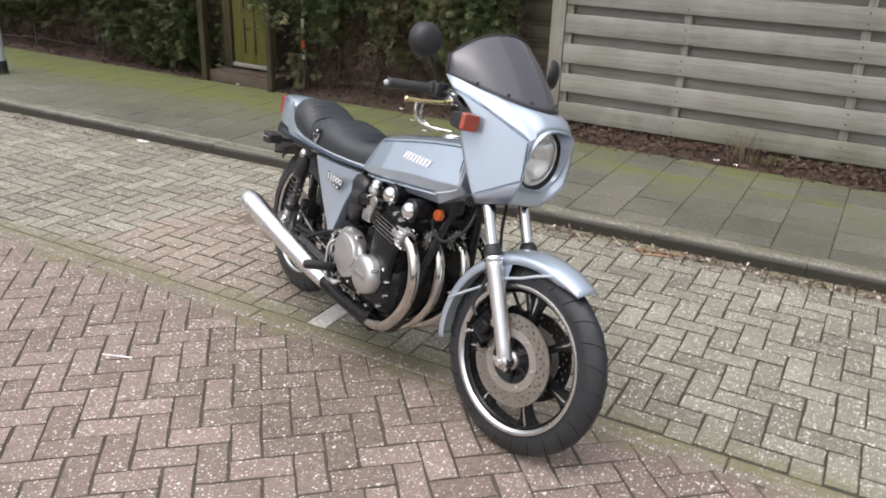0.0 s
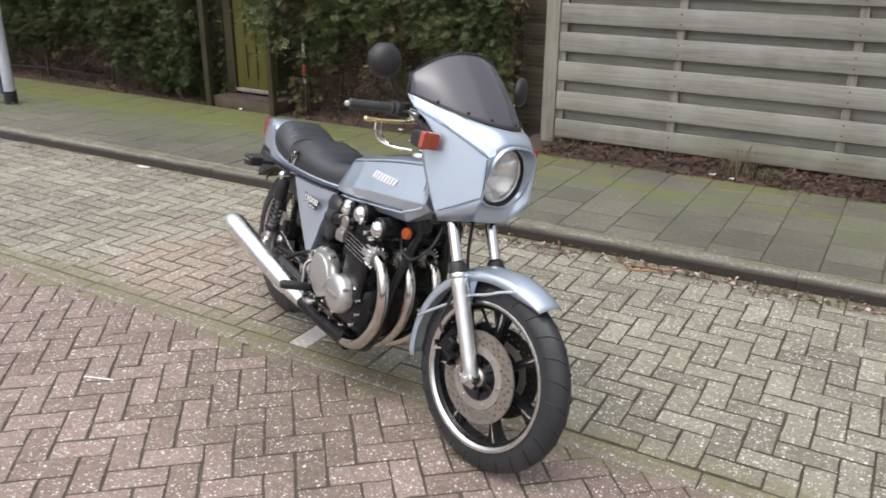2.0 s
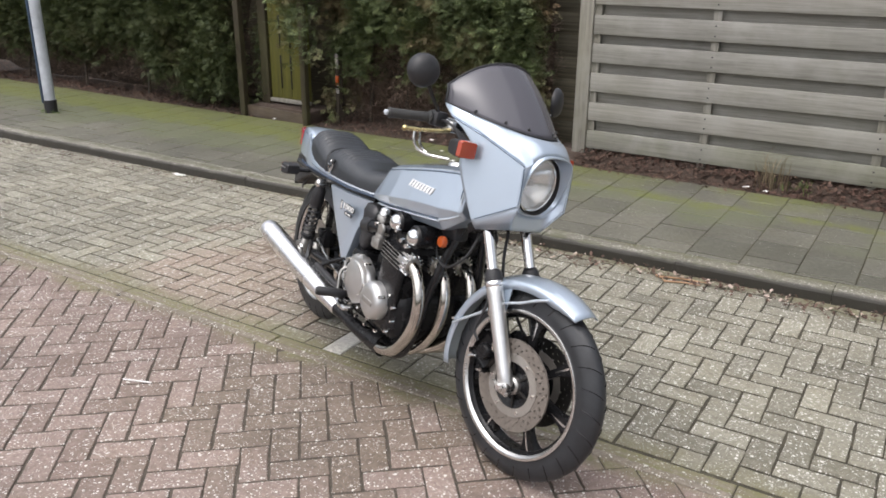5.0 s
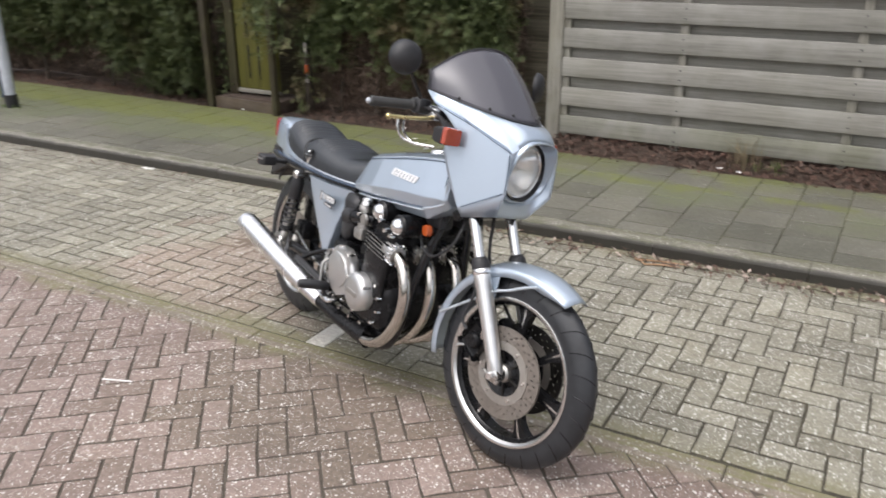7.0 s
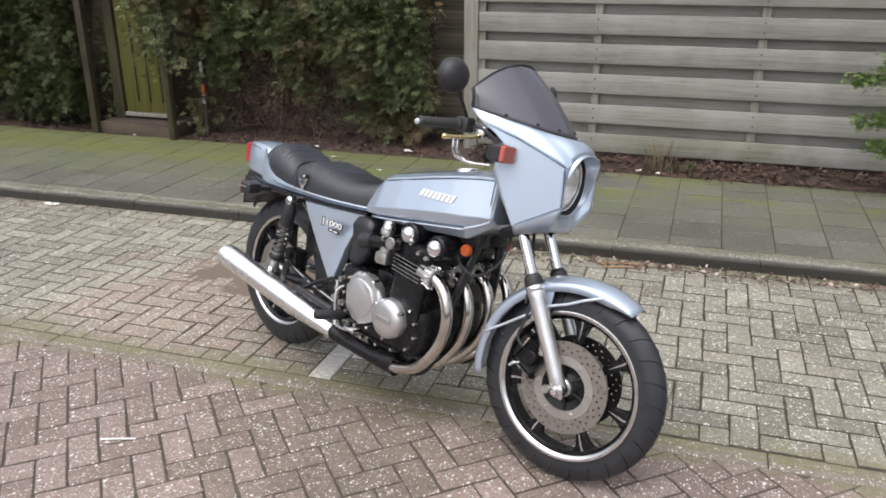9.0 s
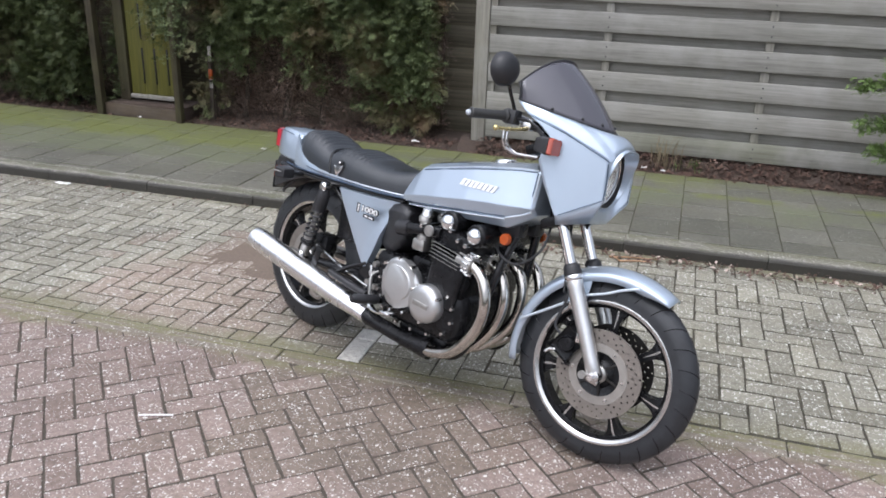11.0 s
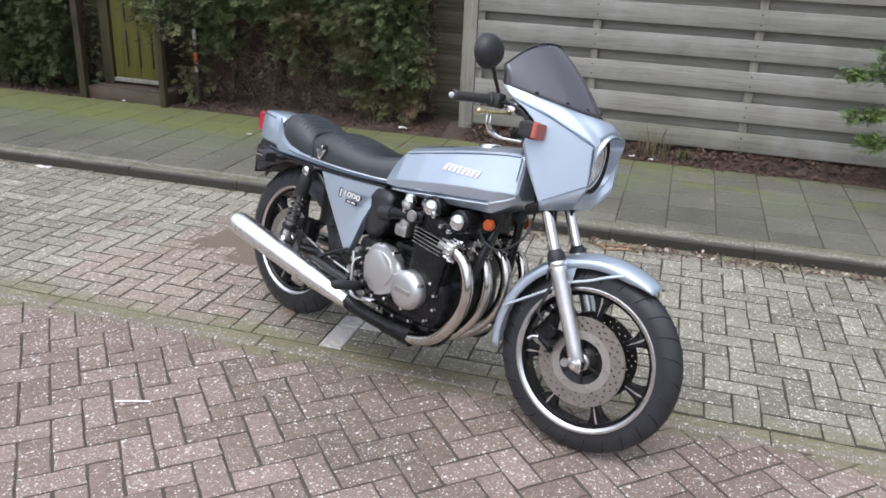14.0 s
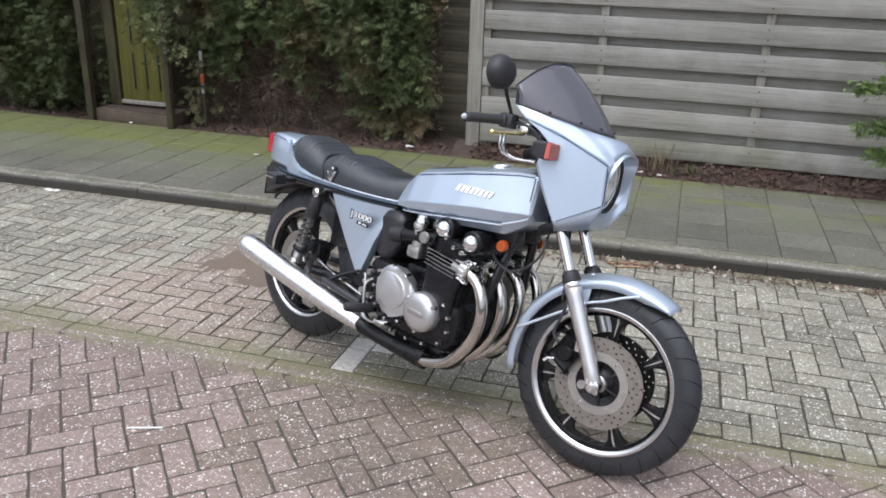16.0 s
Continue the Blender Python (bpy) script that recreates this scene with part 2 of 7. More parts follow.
def plain(name, colour, rough, metal=0.0, wear=0.12, scale=25.0, **extra):
    """A near-uniform finish with faint grime and uneven gloss."""
    m, n, l, b = material(name, rough, metal, **extra)
    p = coords(n)
    f = noise_of(n, l, p, scale, 5)
    lo = tuple(v * (1 - wear) for v in colour)
    hi = tuple(min(1.0, v * (1 + wear)) for v in colour)
    l.new(ramp(n, l, f, [(0.3, lo), (0.7, hi)]), b.inputs["Base Color"])
    r = n.new("ShaderNodeMapRange")
    r.inputs[3].default_value, r.inputs[4].default_value = max(0.02, rough * 0.75), min(1.0, rough * 1.3)
    l.new(noise_of(n, l, p, scale * 0.4, 3), r.inputs[0])
    l.new(r.outputs[0], b.inputs["Roughness"])
    return m


M_BLUE = plain("blue_metallic_paint", (0.49, 0.572, 0.672), 0.37, 0.66, 0.02, 7, Coat_Weight=1.0, Coat_Roughness=0.04, Coat_IOR=1.62)
M_STRIPE_D = plain("dark_stripe", (0.05, 0.08, 0.13), 0.35, 0.2)
M_TRIM = plain("dull_silver_trim", (0.42, 0.45, 0.49), 0.35, 0.7, 0.1)
M_STRIPE_S = plain("silver_stripe", (0.6, 0.66, 0.72), 0.3, 0.5)
M_CHROME = plain("chrome", (0.87, 0.87, 0.87), 0.09, 1.0, 0.03)
M_STEEL = plain("header_steel", (0.6, 0.57, 0.525), 0.11, 1.0, 0.14, 9)
M_MUFFLER = plain("muffler_chrome", (0.88, 0.88, 0.89), 0.26, 1.0, 0.03, 12)
M_ALU = plain("polished_aluminium", (0.76, 0.75, 0.73), 0.22, 1.0, 0.04, 18)
M_SLIDER = plain("polished_fork_alloy", (0.74, 0.74, 0.73), 0.33, 0.95, 0.06, 30)
M_COVER = plain("brushed_cover_alloy", (0.63, 0.63, 0.625), 0.38, 0.95, 0.03, 18)
M_ALU_D = plain("cast_aluminium", (0.42, 0.41, 0.39), 0.42, 0.9, 0.25, 40)
M_BLACK = plain("black_engine_paint", (0.01, 0.01, 0.011), 0.26, 0.0, 0.4, 30, Specular_IOR_Level=0.26)
M_RIM = plain("lacquered_rim_alloy", (0.66, 0.65, 0.635), 0.24, 1.0, 0.05, 30)
M_GLOSS = plain("gloss_black", (0.011, 0.011, 0.012), 0.22, 0.0, 0.2)
M_PLASTIC = plain("black_plastic", (0.02, 0.02, 0.022), 0.45, 0.0, 0.2)
M_RUBBER = plain("tyre_rubber", (0.021, 0.0225, 0.0255), 0.43, 0.0, 0.35, 14, Specular_IOR_Level=0.5)
M_VINYL = plain("seat_vinyl", (0.021, 0.024, 0.0285), 0.32, 0.0, 0.2, 9, Specular_IOR_Level=0.85)
M_DISC = plain("drilled_disc_steel", (0.235, 0.208, 0.183), 0.42, 0.5, 0.1, 40)
# dark copy of the disc metal for the shaded far disc; also the hub ribs
M_SHADED_DISC_RIB = plain("shaded_disc_and_rib", (0.03, 0.028, 0.026), 0.5, 0.6, 0.2, 60)
M_DISC_IN = plain("disc_carrier", (0.36, 0.335, 0.305), 0.4, 0.6, 0.08, 40)
M_GRIP = plain("grey_worn_rubber", (0.04, 0.04, 0.039), 0.55, 0.0, 0.2, 30)
M_BOWL = plain("silvered_reflector", (0.96, 0.96, 0.95), 0.08, 1.0, 0.01)
M_GOLD = plain("brass_lever", (0.72, 0.6, 0.3), 0.25, 0.9, 0.1)
M_WHITE_P = plain("white_badge", (0.8, 0.8, 0.8), 0.35, 0.2, 0.05)
M_STAKE = plain("weathered_white_paint", (0.36, 0.33, 0.31), 0.6, 0.0, 0.3, 30)
M_POLE = plain("grey_pole_paint", (0.47, 0.5, 0.54), 0.5, 0.1, 0.2, 8)
M_PAPER = plain("litter_paper", (0.75, 0.74, 0.72), 0.8, 0.0, 0.1)


def lens_of(name, colour, rough=0.15):
    m, n, l, b = material(name, rough)
    b.inputs["Base Color"].default_value = (*colour, 1)
    b.inputs["Coat Weight"].default_value = 1.0
    w = n.new("ShaderNodeTexWave")
    w.inputs["Scale"].default_value = 60
    l.new(coords(n), w.inputs[0])
    bump(n, l, b, w.outputs["Fac"], 0.3, 0.001)
    return m


M_ORANGE = lens_of("orange_lens", (0.37, 0.05, 0.018))
M_REFLECTOR = lens_of("orange_reflector", (0.42, 0.08, 0.015), 0.25)
M_REDLENS = lens_of("red_lens", (0.45, 0.012, 0.03))
M_GLASS, _n, _l, _b = material("headlamp_glass", 0.16)
_b.inputs["Base Color"].default_value = (0.95, 0.95, 0.94, 1)
_b.inputs["Transmission Weight"].default_value, _b.inputs["IOR"].default_value = 0.85, 1.3
_b.inputs["Coat Weight"].default_value = 1.0
_w = _n.new("ShaderNodeTexWave")
_w.bands_direction = "Y"
_w.inputs["Scale"].default_value = 22
_l.new(coords(_n), _w.inputs[0])
bump(_n, _l, _b, _w.outputs["Fac"], 0.25, 0.002)
M_SMOKE, _n, _l, _b = material("smoked_screen", 0.03)
_n.remove(_b)
_clear, _haze, _gloss = _n.new("ShaderNodeBsdfTransparent"), _n.new("ShaderNodeBsdfDiffuse"), _n.new("ShaderNodeBsdfGlossy")
_clear.inputs[0].default_value, _haze.inputs[0].default_value = (0.32, 0.31, 0.335, 1), (0.155, 0.152, 0.175, 1)
_gloss.inputs["Roughness"].default_value = 0.03
_body, _skin, _fres = _n.new("ShaderNodeMixShader"), _n.new("ShaderNodeMixShader"), _n.new("ShaderNodeFresnel")
_body.inputs[0].default_value, _fres.inputs[0].default_value = 0.6, 1.52
_l.new(_clear.outputs[0], _body.inputs[1])
_l.new(_haze.outputs[0], _body.inputs[2])
_l.new(_fres.outputs[0], _skin.inputs[0])
_l.new(_body.outputs[0], _skin.inputs[1])
_l.new(_gloss.outputs[0], _skin.inputs[2])
_l.new(_skin.outputs[0], _n["Material Output"].inputs[0])


# ---- mesh helpers ----
def mesh_object(name, verts, faces, mat, parent=None, label="", sharp=40, smooth=True, at=None):
    me = bpy.data.meshes.new(name)
    me.from_pydata([tuple(v) for v in verts], [], faces)
    me.materials.append(mat)
    if smooth:
        me.polygons.foreach_set("use_smooth", [True] * len(me.polygons))
        me.set_sharp_from_angle(angle=radians(sharp))
    me.update()
    ob = new(name, me)
    if parent:
        ob.parent = parent
    if at is not None:
        ob.matrix_basis = at
    if label:
        tagged(ob, label)
    return ob


def part(name, bm, mat, parent=None, label="", sharp=40, smooth=True):
    bmesh.ops.recalc_face_normals(bm, faces=bm.faces)
    me = bpy.data.meshes.new(name)
    bm.to_mesh(me)
    bm.free()
    me.materials.append(mat)
    if smooth:
        me.polygons.foreach_set("use_smooth", [True] * len(me.polygons))
        me.set_sharp_from_angle(angle=radians(sharp))
    ob = new(name, me)
    if parent:
        ob.parent = parent
    if label:
        tagged(ob, label)
    return ob


def add_box(bm, lo, hi, bevel=0.0, m=None, segs=2):
    r = bmesh.ops.create_cube(bm, size=1.0)
    vs = r["verts"]
    lo, hi = Vector(lo), Vector(hi)
    for v in vs:
        v.co = Vector((lo[k] + (v.co[k] + 0.5) * (hi[k] - lo[k]) for k in range(3)))
    if bevel:
        es = list({e for v in vs for e in v.link_edges})
        out = bmesh.ops.bevel(bm, geom=es, offset=bevel, segments=segs, affect="EDGES", profile=0.5)
        vs = list({v for v in out["verts"]} | {v for v in vs if v.is_valid})
    if m is not None:
        for v in vs:
            v.co = m @ v.co
    return vs


def boxed(lo, hi, bevel=0.0, m=None, segs=2):
    bm = bmesh.new()
    add_box(bm, lo, hi, bevel, m, segs)
    return bm


def smooth_line(points, steps=6):
    """A curve that passes softly through the points."""
    p = [Vector(q) for q in points]
    p = [2 * p[0] - p[1], *p, 2 * p[-1] - p[-2]]
    out = []
    for k in range(1, len(p) - 2):
        a, b, c, d = p[k - 1 : k + 3]
        for s in range(steps):
            t = s / steps
            out.append(0.5 * ((2 * b) + (c - a) * t + (2 * a - 5 * b + 4 * c - d) * t * t + (3 * b - a - 3 * c + d) * t ** 3))
    out.append(p[-2])
    return out


def add_tube(bm, points, radius, segs=12, caps=True, m=None):
    """A round tube along points; radius: one number or one for each point."""
    pts = [Vector(q) for q in points]
    rad = radius if isinstance(radius, (list, tuple)) else [radius] * len(pts)
    if len(rad) != len(pts):
        rad = [rad[0] + 0] * 0 + [np.interp(k / (len(pts) - 1), np.linspace(0, 1, len(rad)), rad) for k in range(len(pts))]
    tang = [(pts[min(k + 1, len(pts) - 1)] - pts[max(k - 1, 0)]).normalized() for k in range(len(pts))]
    up = Vector((0, 0, 1)) if abs(tang[0].z) < 0.9 else Vector((1, 0, 0))
    side = tang[0].cross(up).normalized()
    rings = []
    for q, t, r in zip(pts, tang, rad):
        side = (side - t * side.dot(t)).normalized()
        other = t.cross(side)
        ring = []
        for k in range(segs):
            a = 2 * math.pi * k / segs
            co = q + (side * math.cos(a) + other * math.sin(a)) * r
            ring.append(bm.verts.new(m @ co if m is not None else co))
        rings.append(ring)
    for a, b in zip(rings, rings[1:]):
        for k in range(segs):
            bm.faces.new((a[k], a[(k + 1) % segs], b[(k + 1) % segs], b[k]))
    if caps:
        bm.faces.new(rings[0][::-1])
        bm.faces.new(rings[-1])
    return rings


def tubed(points, radius, segs=12, m=None, caps=True):
    bm = bmesh.new()
    add_tube(bm, points, radius, segs, caps, m)
    return bm


def add_lathe(bm, profile, segs=48, m=None, closed=False):
    """Turns (radius, y) pairs round the y axis."""
    rings = []
    for r, y in profile:
        ring = []
        for k in range(segs):
            a = 2 * math.pi * k / segs
            co = Vector((r * math.cos(a), y, r * math.sin(a)))
            ring.append(bm.verts.new(m @ co if m is not None else co))
        rings.append(ring)
    pairs = list(zip(rings, rings[1:])) + ([(rings[-1], rings[0])] if closed else [])
    for a, b in pairs:
        for k in range(segs):
            bm.faces.new((a[k], a[(k + 1) % segs], b[(k + 1) % segs], b[k]))
    if not closed:
        if profile[0][0] > 1e-6:
            bm.faces.new(rings[0][::-1])
        if profile[-1][0] > 1e-6:
            bm.faces.new(rings[-1])
        bmesh.ops.remove_doubles(bm, verts=[v for v in rings[0] + rings[-1]], dist=1e-6)


def lathed(profile, segs=48, m=None, closed=False):
    bm = bmesh.new()
    add_lathe(bm, profile, segs, m, closed)
    return bm


def add_loft(bm, loops, closed=True, caps=True, m=None):
    rings = [[bm.verts.new(m @ Vector(c) if m is not None else Vector(c)) for c in loop] for loop in loops]
    n = len(rings[0])
    for a, b in zip(rings, rings[1:]):
        for k in range(n if closed else n - 1):
            bm.faces.new((a[k], a[(k + 1) % n], b[(k + 1) % n], b[k]))
    if caps and closed:
        bm.faces.new(rings[0][::-1])
        bm.faces.new(rings[-1])
    return rings


def add_plate(bm, outline, y0, y1, bevel=0.0, m=None, segs=2):
    """A plate of constant thickness: outline of (x, z) pairs, from y0 to y1."""
    a = [bm.verts.new(Vector((x, y0, z))) for x, z in outline]
    b = [bm.verts.new(Vector((x, y1, z))) for x, z in outline]
    n = len(outline)
    faces = [bm.faces.new(a[::-1]), bm.faces.new(b)]
    for k in range(n):
        faces.append(bm.faces.new((a[k], a[(k + 1) % n], b[(k + 1) % n], b[k])))
    vs = a + b
    if bevel:
        es = list(set(faces[0].edges) | set(faces[1].edges))
        out = bmesh.ops.bevel(bm, geom=es, offset=bevel, segments=segs, affect="EDGES", profile=0.5)
        vs = list(set(out["verts"]) | {v for v in vs if v.is_valid})
    if m is not None:
        for v in vs:
            v.co = m @ v.co


def plated(outline, y0, y1, bevel=0.0, m=None):
    bm = bmesh.new()
    add_plate(bm, outline, y0, y1, bevel, m)
    return bm


# ---- ground, paving, kerb ----
GROUND_Z = -0.035
ground = mesh_object("ground", [(-150, -150, GROUND_Z), (150, -150, GROUND_Z), (150, 150, GROUND_Z), (-150, 150, GROUND_Z)], [(0, 1, 2, 3)], M_JOINT)
tagged(ground, "dark sandy soil under and between the paving", "ground", kind="structure")
road = mesh_object("road", [(-14, -4, -0.0055), (6, -4, -0.0055), (6, 2.17, -0.0055), (-14, 2.17, -0.0055), (-14, -4, -0.0345), (6, -4, -0.0345), (6, 2.17, -0.0345), (-14, 2.17, -0.0345)],
                   [(0, 1, 2, 3), (4, 7, 6, 5), (0, 4, 5, 1), (1, 5, 6, 2), (2, 6, 7, 3), (3, 7, 4, 0)], M_ROAD_JOINT)
tagged(road, "road of worn reddish concrete pavers laid in diagonal herringbone", "road", kind="structure")
bay = mesh_object("pavement_parking", [(-14, 2.17, -0.0055), (6, 2.17, -0.0055), (6, 4.08, -0.0055), (-14, 4.08, -0.0055), (-14, 2.17, -0.0345), (6, 2.17, -0.0345), (6, 4.08, -0.0345), (-14, 4.08, -0.0345)],
                  [(0, 1, 2, 3), (4, 7, 6, 5), (0, 4, 5, 1), (1, 5, 6, 2), (2, 6, 7, 3), (3, 7, 4, 0)], M_JOINT)
tagged(bay, "parking strip of greenish grey concrete pavers in herringbone along the kerb", "pavement", kind="structure")
walkway = mesh_object("pavement", [(-14, 3.8, 0.0625), (6, 4.18, 0.0625), (6, 5.56, 0.0625), (-14, 5.56, 0.0625), (-14, 3.8, -0.03), (6, 4.18, -0.03), (6, 5.56, -0.03), (-14, 5.56, -0.03)],
                      [(0, 1, 2, 3), (4, 7, 6, 5), (0, 4, 5, 1), (1, 5, 6, 2), (2, 6, 7, 3), (3, 7, 4, 0)], M_SLAB_JOINT)
tagged(walkway, "footpath of grey concrete slabs with green moss beside the hedge", "pavement", kind="structure")

W = 0.1015


def kerb_shift(x):
    """How far the kerb line stands off from its drawn line: it runs a little askew of the road."""
    return 0.029 + 0.019 * x


def clip(poly, axis, limit, keep_below):
    out = []
    for a, b in zip(poly, poly[1:] + poly[:1]):
        ia, ib = ((p[axis] < limit) == keep_below for p in (a, b))
        if ia:
            out.append(a)
        if ia != ib:
            t = (limit - a[axis]) / (b[axis] - a[axis])
            out.append((a[0] + (b[0] - a[0]) * t, a[1] + (b[1] - a[1]) * t))
    return out


def area(poly):
    return 0.5 * sum(a[0] * b[1] - b[0] * a[1] for a, b in zip(poly, poly[1:] + poly[:1]))


def block(poly, top, deep, chamfer, gap):
    """Vertices and faces of a paver with a chamfered top, over a convex outline; gap: along x, along y."""
    n = len(poly)

    def inset(more):
        res = []
        for k in range(n):
            p, q, r = Vector(poly[k - 1]), Vector(poly[k]), Vector(poly[(k + 1) % n])
            u, v = (q - p).normalized(), (r - q).normalized()
            nu, nv = Vector((-u.y, u.x)), Vector((-v.y, v.x))
            du, dv = (more + 0.5 * math.hypot(gap[0] * m.x, gap[1] * m.y) for m in (nu, nv))
            det = nu.x * nv.y - nu.y * nv.x
            if abs(det) < 0.2:
                res.append(q + nu * du)
            else:
                res.append(q + Vector(((du * nv.y - dv * nu.y) / det, (nu.x * dv - nv.x * du) / det)))
        return res

    outer, inner = inset(0.0), inset(chamfer)
    vs = [(p.x, p.y, -deep) for p in outer] + [(p.x, p.y, top - chamfer) for p in outer] + [(p.x, p.y, top) for p in inner]
    fs = [tuple(2 * n + k for k in range(n))]
    for k in range(n):
        j = (k + 1) % n
        fs += [(k, j, n + j, n + k), (n + k, n + j, 2 * n + j, 2 * n + k)]
    return vs, fs


def worn(poly, amount=0.0042):
    """The outline with its edges broken up and its corners knocked off a little."""
    out = []
    n = len(poly)
    for k in range(n):
        a, b = Vector(poly[k]), Vector(poly[(k + 1) % n])
        length = (b - a).length
        u = (b - a).normalized()
        nrm = Vector((-u.y, u.x))
        cut = min(0.006, 0.15 * length)
        steps = 4 if length > 0.15 else 2
        for j in range(steps + 1):
            s = cut + (length - 2 * cut) * j / steps
            q = a + u * s + nrm * (random.uniform(0, amount) if 0 < j < steps else random.uniform(0, amount * 0.6))
            out.append((q.x, q.y))
    return out


def herringbone(x0, y0, turn, box, limits, w_=W):
    """Outlines of the pavers of a herringbone that starts at a corner, turned by degrees, within box, cut at the limits."""
    c, s = math.cos(radians(turn)), math.sin(radians(turn))
    out = []
    for i in range(-140, 141):
        for j in range(-140, 141):
            k = (i - j) % 4
            if k == 0:
                cell = (i, j, 2, 1)
            elif k == 3:
                cell = (i, j, 1, 2)
            else:
                continue
            a, b, w, h = (v * w_ for v in cell)
            mx, my = x0 + c * (a + w / 2) - s * (b + h / 2), y0 + s * (a + w / 2) + c * (b + h / 2)
            if not (box[0] - 0.2 < mx < box[1] + 0.2 and box[2] - 0.2 < my < box[3] + 0.2):
                continue
            poly = [(x0 + c * u - s * v, y0 + s * u + c * v) for u, v in ((a, b), (a + w, b), (a + w, b + h), (a, b + h))]
            whole = True
            for axis, limit, below in limits:
                if any((p[axis] < limit) != below for p in poly):
                    whole = False
                    poly = clip(poly, axis, limit, below)
                    if len(poly) < 3:
                        break
            if len(poly) >= 3 and area(poly) > 0.0012:
                out.append((mx, my, poly, whole, k == 0))
    return out


def lay(name, pieces, owner, mat, near, turn, chamfer=0.003, gap=(0.0046, 0.0046), most=300, w_=W, soil=None):
    """Lays pavers: those nearest to the motorcycle as objects of their own, the rest joined."""
    pieces.sort(key=lambda p: (p[0] - near[0]) ** 2 + (p[1] - near[1]) ** 2)
    shared = {}
    rest_v, rest_f, rest_m = [], [], []

    def soil_sides(me):
        me.materials.append(soil or mat)
        me.polygons.foreach_set("material_index", [j % 2 for j in range(len(me.polygons))])

    for k, (mx, my, poly, whole, flat) in enumerate(pieces):
        dz = random.uniform(-0.0005, 0.0005)
        tilt = (random.uniform(-0.15, 0.15), random.uniform(-0.15, 0.15))
        if k < most and whole:
            kind = (flat, random.randrange(8))
            if kind not in shared:
                a, b = (w_, w_ / 2) if flat else (w_ / 2, w_)
                vs, fs = block(worn([(-a, -b), (a, -b), (a, b), (-a, b)]), 0.0, 0.03, chamfer, gap)
                me = bpy.data.meshes.new(name)
                me.from_pydata(vs, [], fs)
                me.materials.append(mat)
                soil_sides(me)
                shared[kind] = me
            ob = new(name, shared[kind])
            ob.parent = owner
            ob.matrix_basis = pose(mx + random.uniform(-0.0016, 0.0016), my + random.uniform(-0.0016, 0.0016), dz, tilt[0], tilt[1], turn + random.gauss(0, 0.8))
        elif k < most:
            vs, fs = block([(p[0] - mx, p[1] - my) for p in poly], 0.0, 0.03, chamfer, gap)
            soil_sides(mesh_object(name, vs, fs, mat, owner, smooth=False, at=pose(mx, my, dz)).data)
        else:
            vs, fs = block(worn(poly) if whole else poly, dz, 0.03, chamfer, gap)
            o = len(rest_v)
            rest_v += vs
            rest_f += [tuple(o + v for v in f) for f in fs]
            rest_m += [j % 2 for j in range(len(fs))]
    if rest_v:
        field = tagged(mesh_object(name + "_field", rest_v, rest_f, mat, owner, smooth=False), kind="stuff")
        field.data.materials.append(soil or mat)
        field.data.polygons.foreach_set("material_index", rest_m)


def soiled(ob, n):
    """Gives the buried sides of a slab of n corners the look of the soil in the joints."""
    ob.data.materials.append(M_SLAB_JOINT)
    for k, f in enumerate(ob.data.polygons):
        if k % (2 * n + 1) % 2 == 1:
            f.material_index = 1
    return ob


def slab_joints(column):
    return (4.165 if column % 2 == 0 else 4.3) + 0.02 * math.sin(column * 2.3)


# ---- fence ----
FY = 5.8


SLATS = (0.152, 0.378, 0.6, 0.816, 1.029, 1.242, 1.455, 1.668, 1.881)


def plank(x0, x1, z, y, h=0.14, thick=0.02):
    return boxed((x0, y, z), (x1, y + thick, z + h), 0.003)


def build_fence():
    f = tagged(new("fence"), "weathered grey slatted timber fence on square posts", "fence")
    for x in (-2.115, 2.3, 5.4):
        part("post", boxed((x - 0.055, FY + 0.0, 0.0), (x + 0.055, FY + 0.11, 2.0), 0.006), M_POST, f)
    ends = ((-2.056, 2.24), (2.36, 5.34))
    for lo, hi in ends:
        for k in range(9):
            z = SLATS[k]
            part("slat", plank(lo, hi, z + random.gauss(0, 0.003), FY + 0.012), M_FENCE_LOW if k == 0 else M_FENCE, f)
            if k < 8:
                part("slat", plank(lo, hi, z + 0.108, FY + 0.075), M_FENCE, f)
        # added dark strip gives the shade in the gap under the lowest slat
        part("gravel_board", boxed((lo, FY + 0.1, 0.02), (hi, FY + 0.125, 0.2), 0.003), M_DARKWOOD, f, "dark strip added behind the gap under the lowest slat, for its shade")
        for x in (lo + 0.02, -1.155, -0.018, 1.12, hi - 0.02) if lo < 0 else (lo + 0.02, 3.4, 4.5, hi - 0.02):
            part("batten", boxed((x - 0.029, FY + 0.034, 0.04), (x + 0.029, FY + 0.073, 1.95), 0.003), M_POST, f)
        for x in (-1.155, -0.018, 1.12) if lo < 0 else (3.4, 4.5):
            for k in range(9):
                for dz in (0.04, 0.11):
                    part("nail", boxed((x - 0.005, FY + 0.009, SLATS[k] - 0.012 + dz), (x + 0.005, FY + 0.013, SLATS[k] - 0.002 + dz)), M_PLASTIC, f)
    back = tagged(new("timber_screen"), "dark weathered board screen set back behind the hedge", "fence")
    for k in range(12):
        part("board", boxed((-4.25, FY + 0.52, 0.05 + 0.18 * k), (-2.17, FY + 0.54, 0.236 + 0.18 * k), 0.004), M_DARKWOOD, back)
    for x in (-4.2, -2.3):
        part("post", boxed((x, FY + 0.54, 0.0), (x + 0.07, FY + 0.61, 2.2), 0.004), M_DARKWOOD, back)


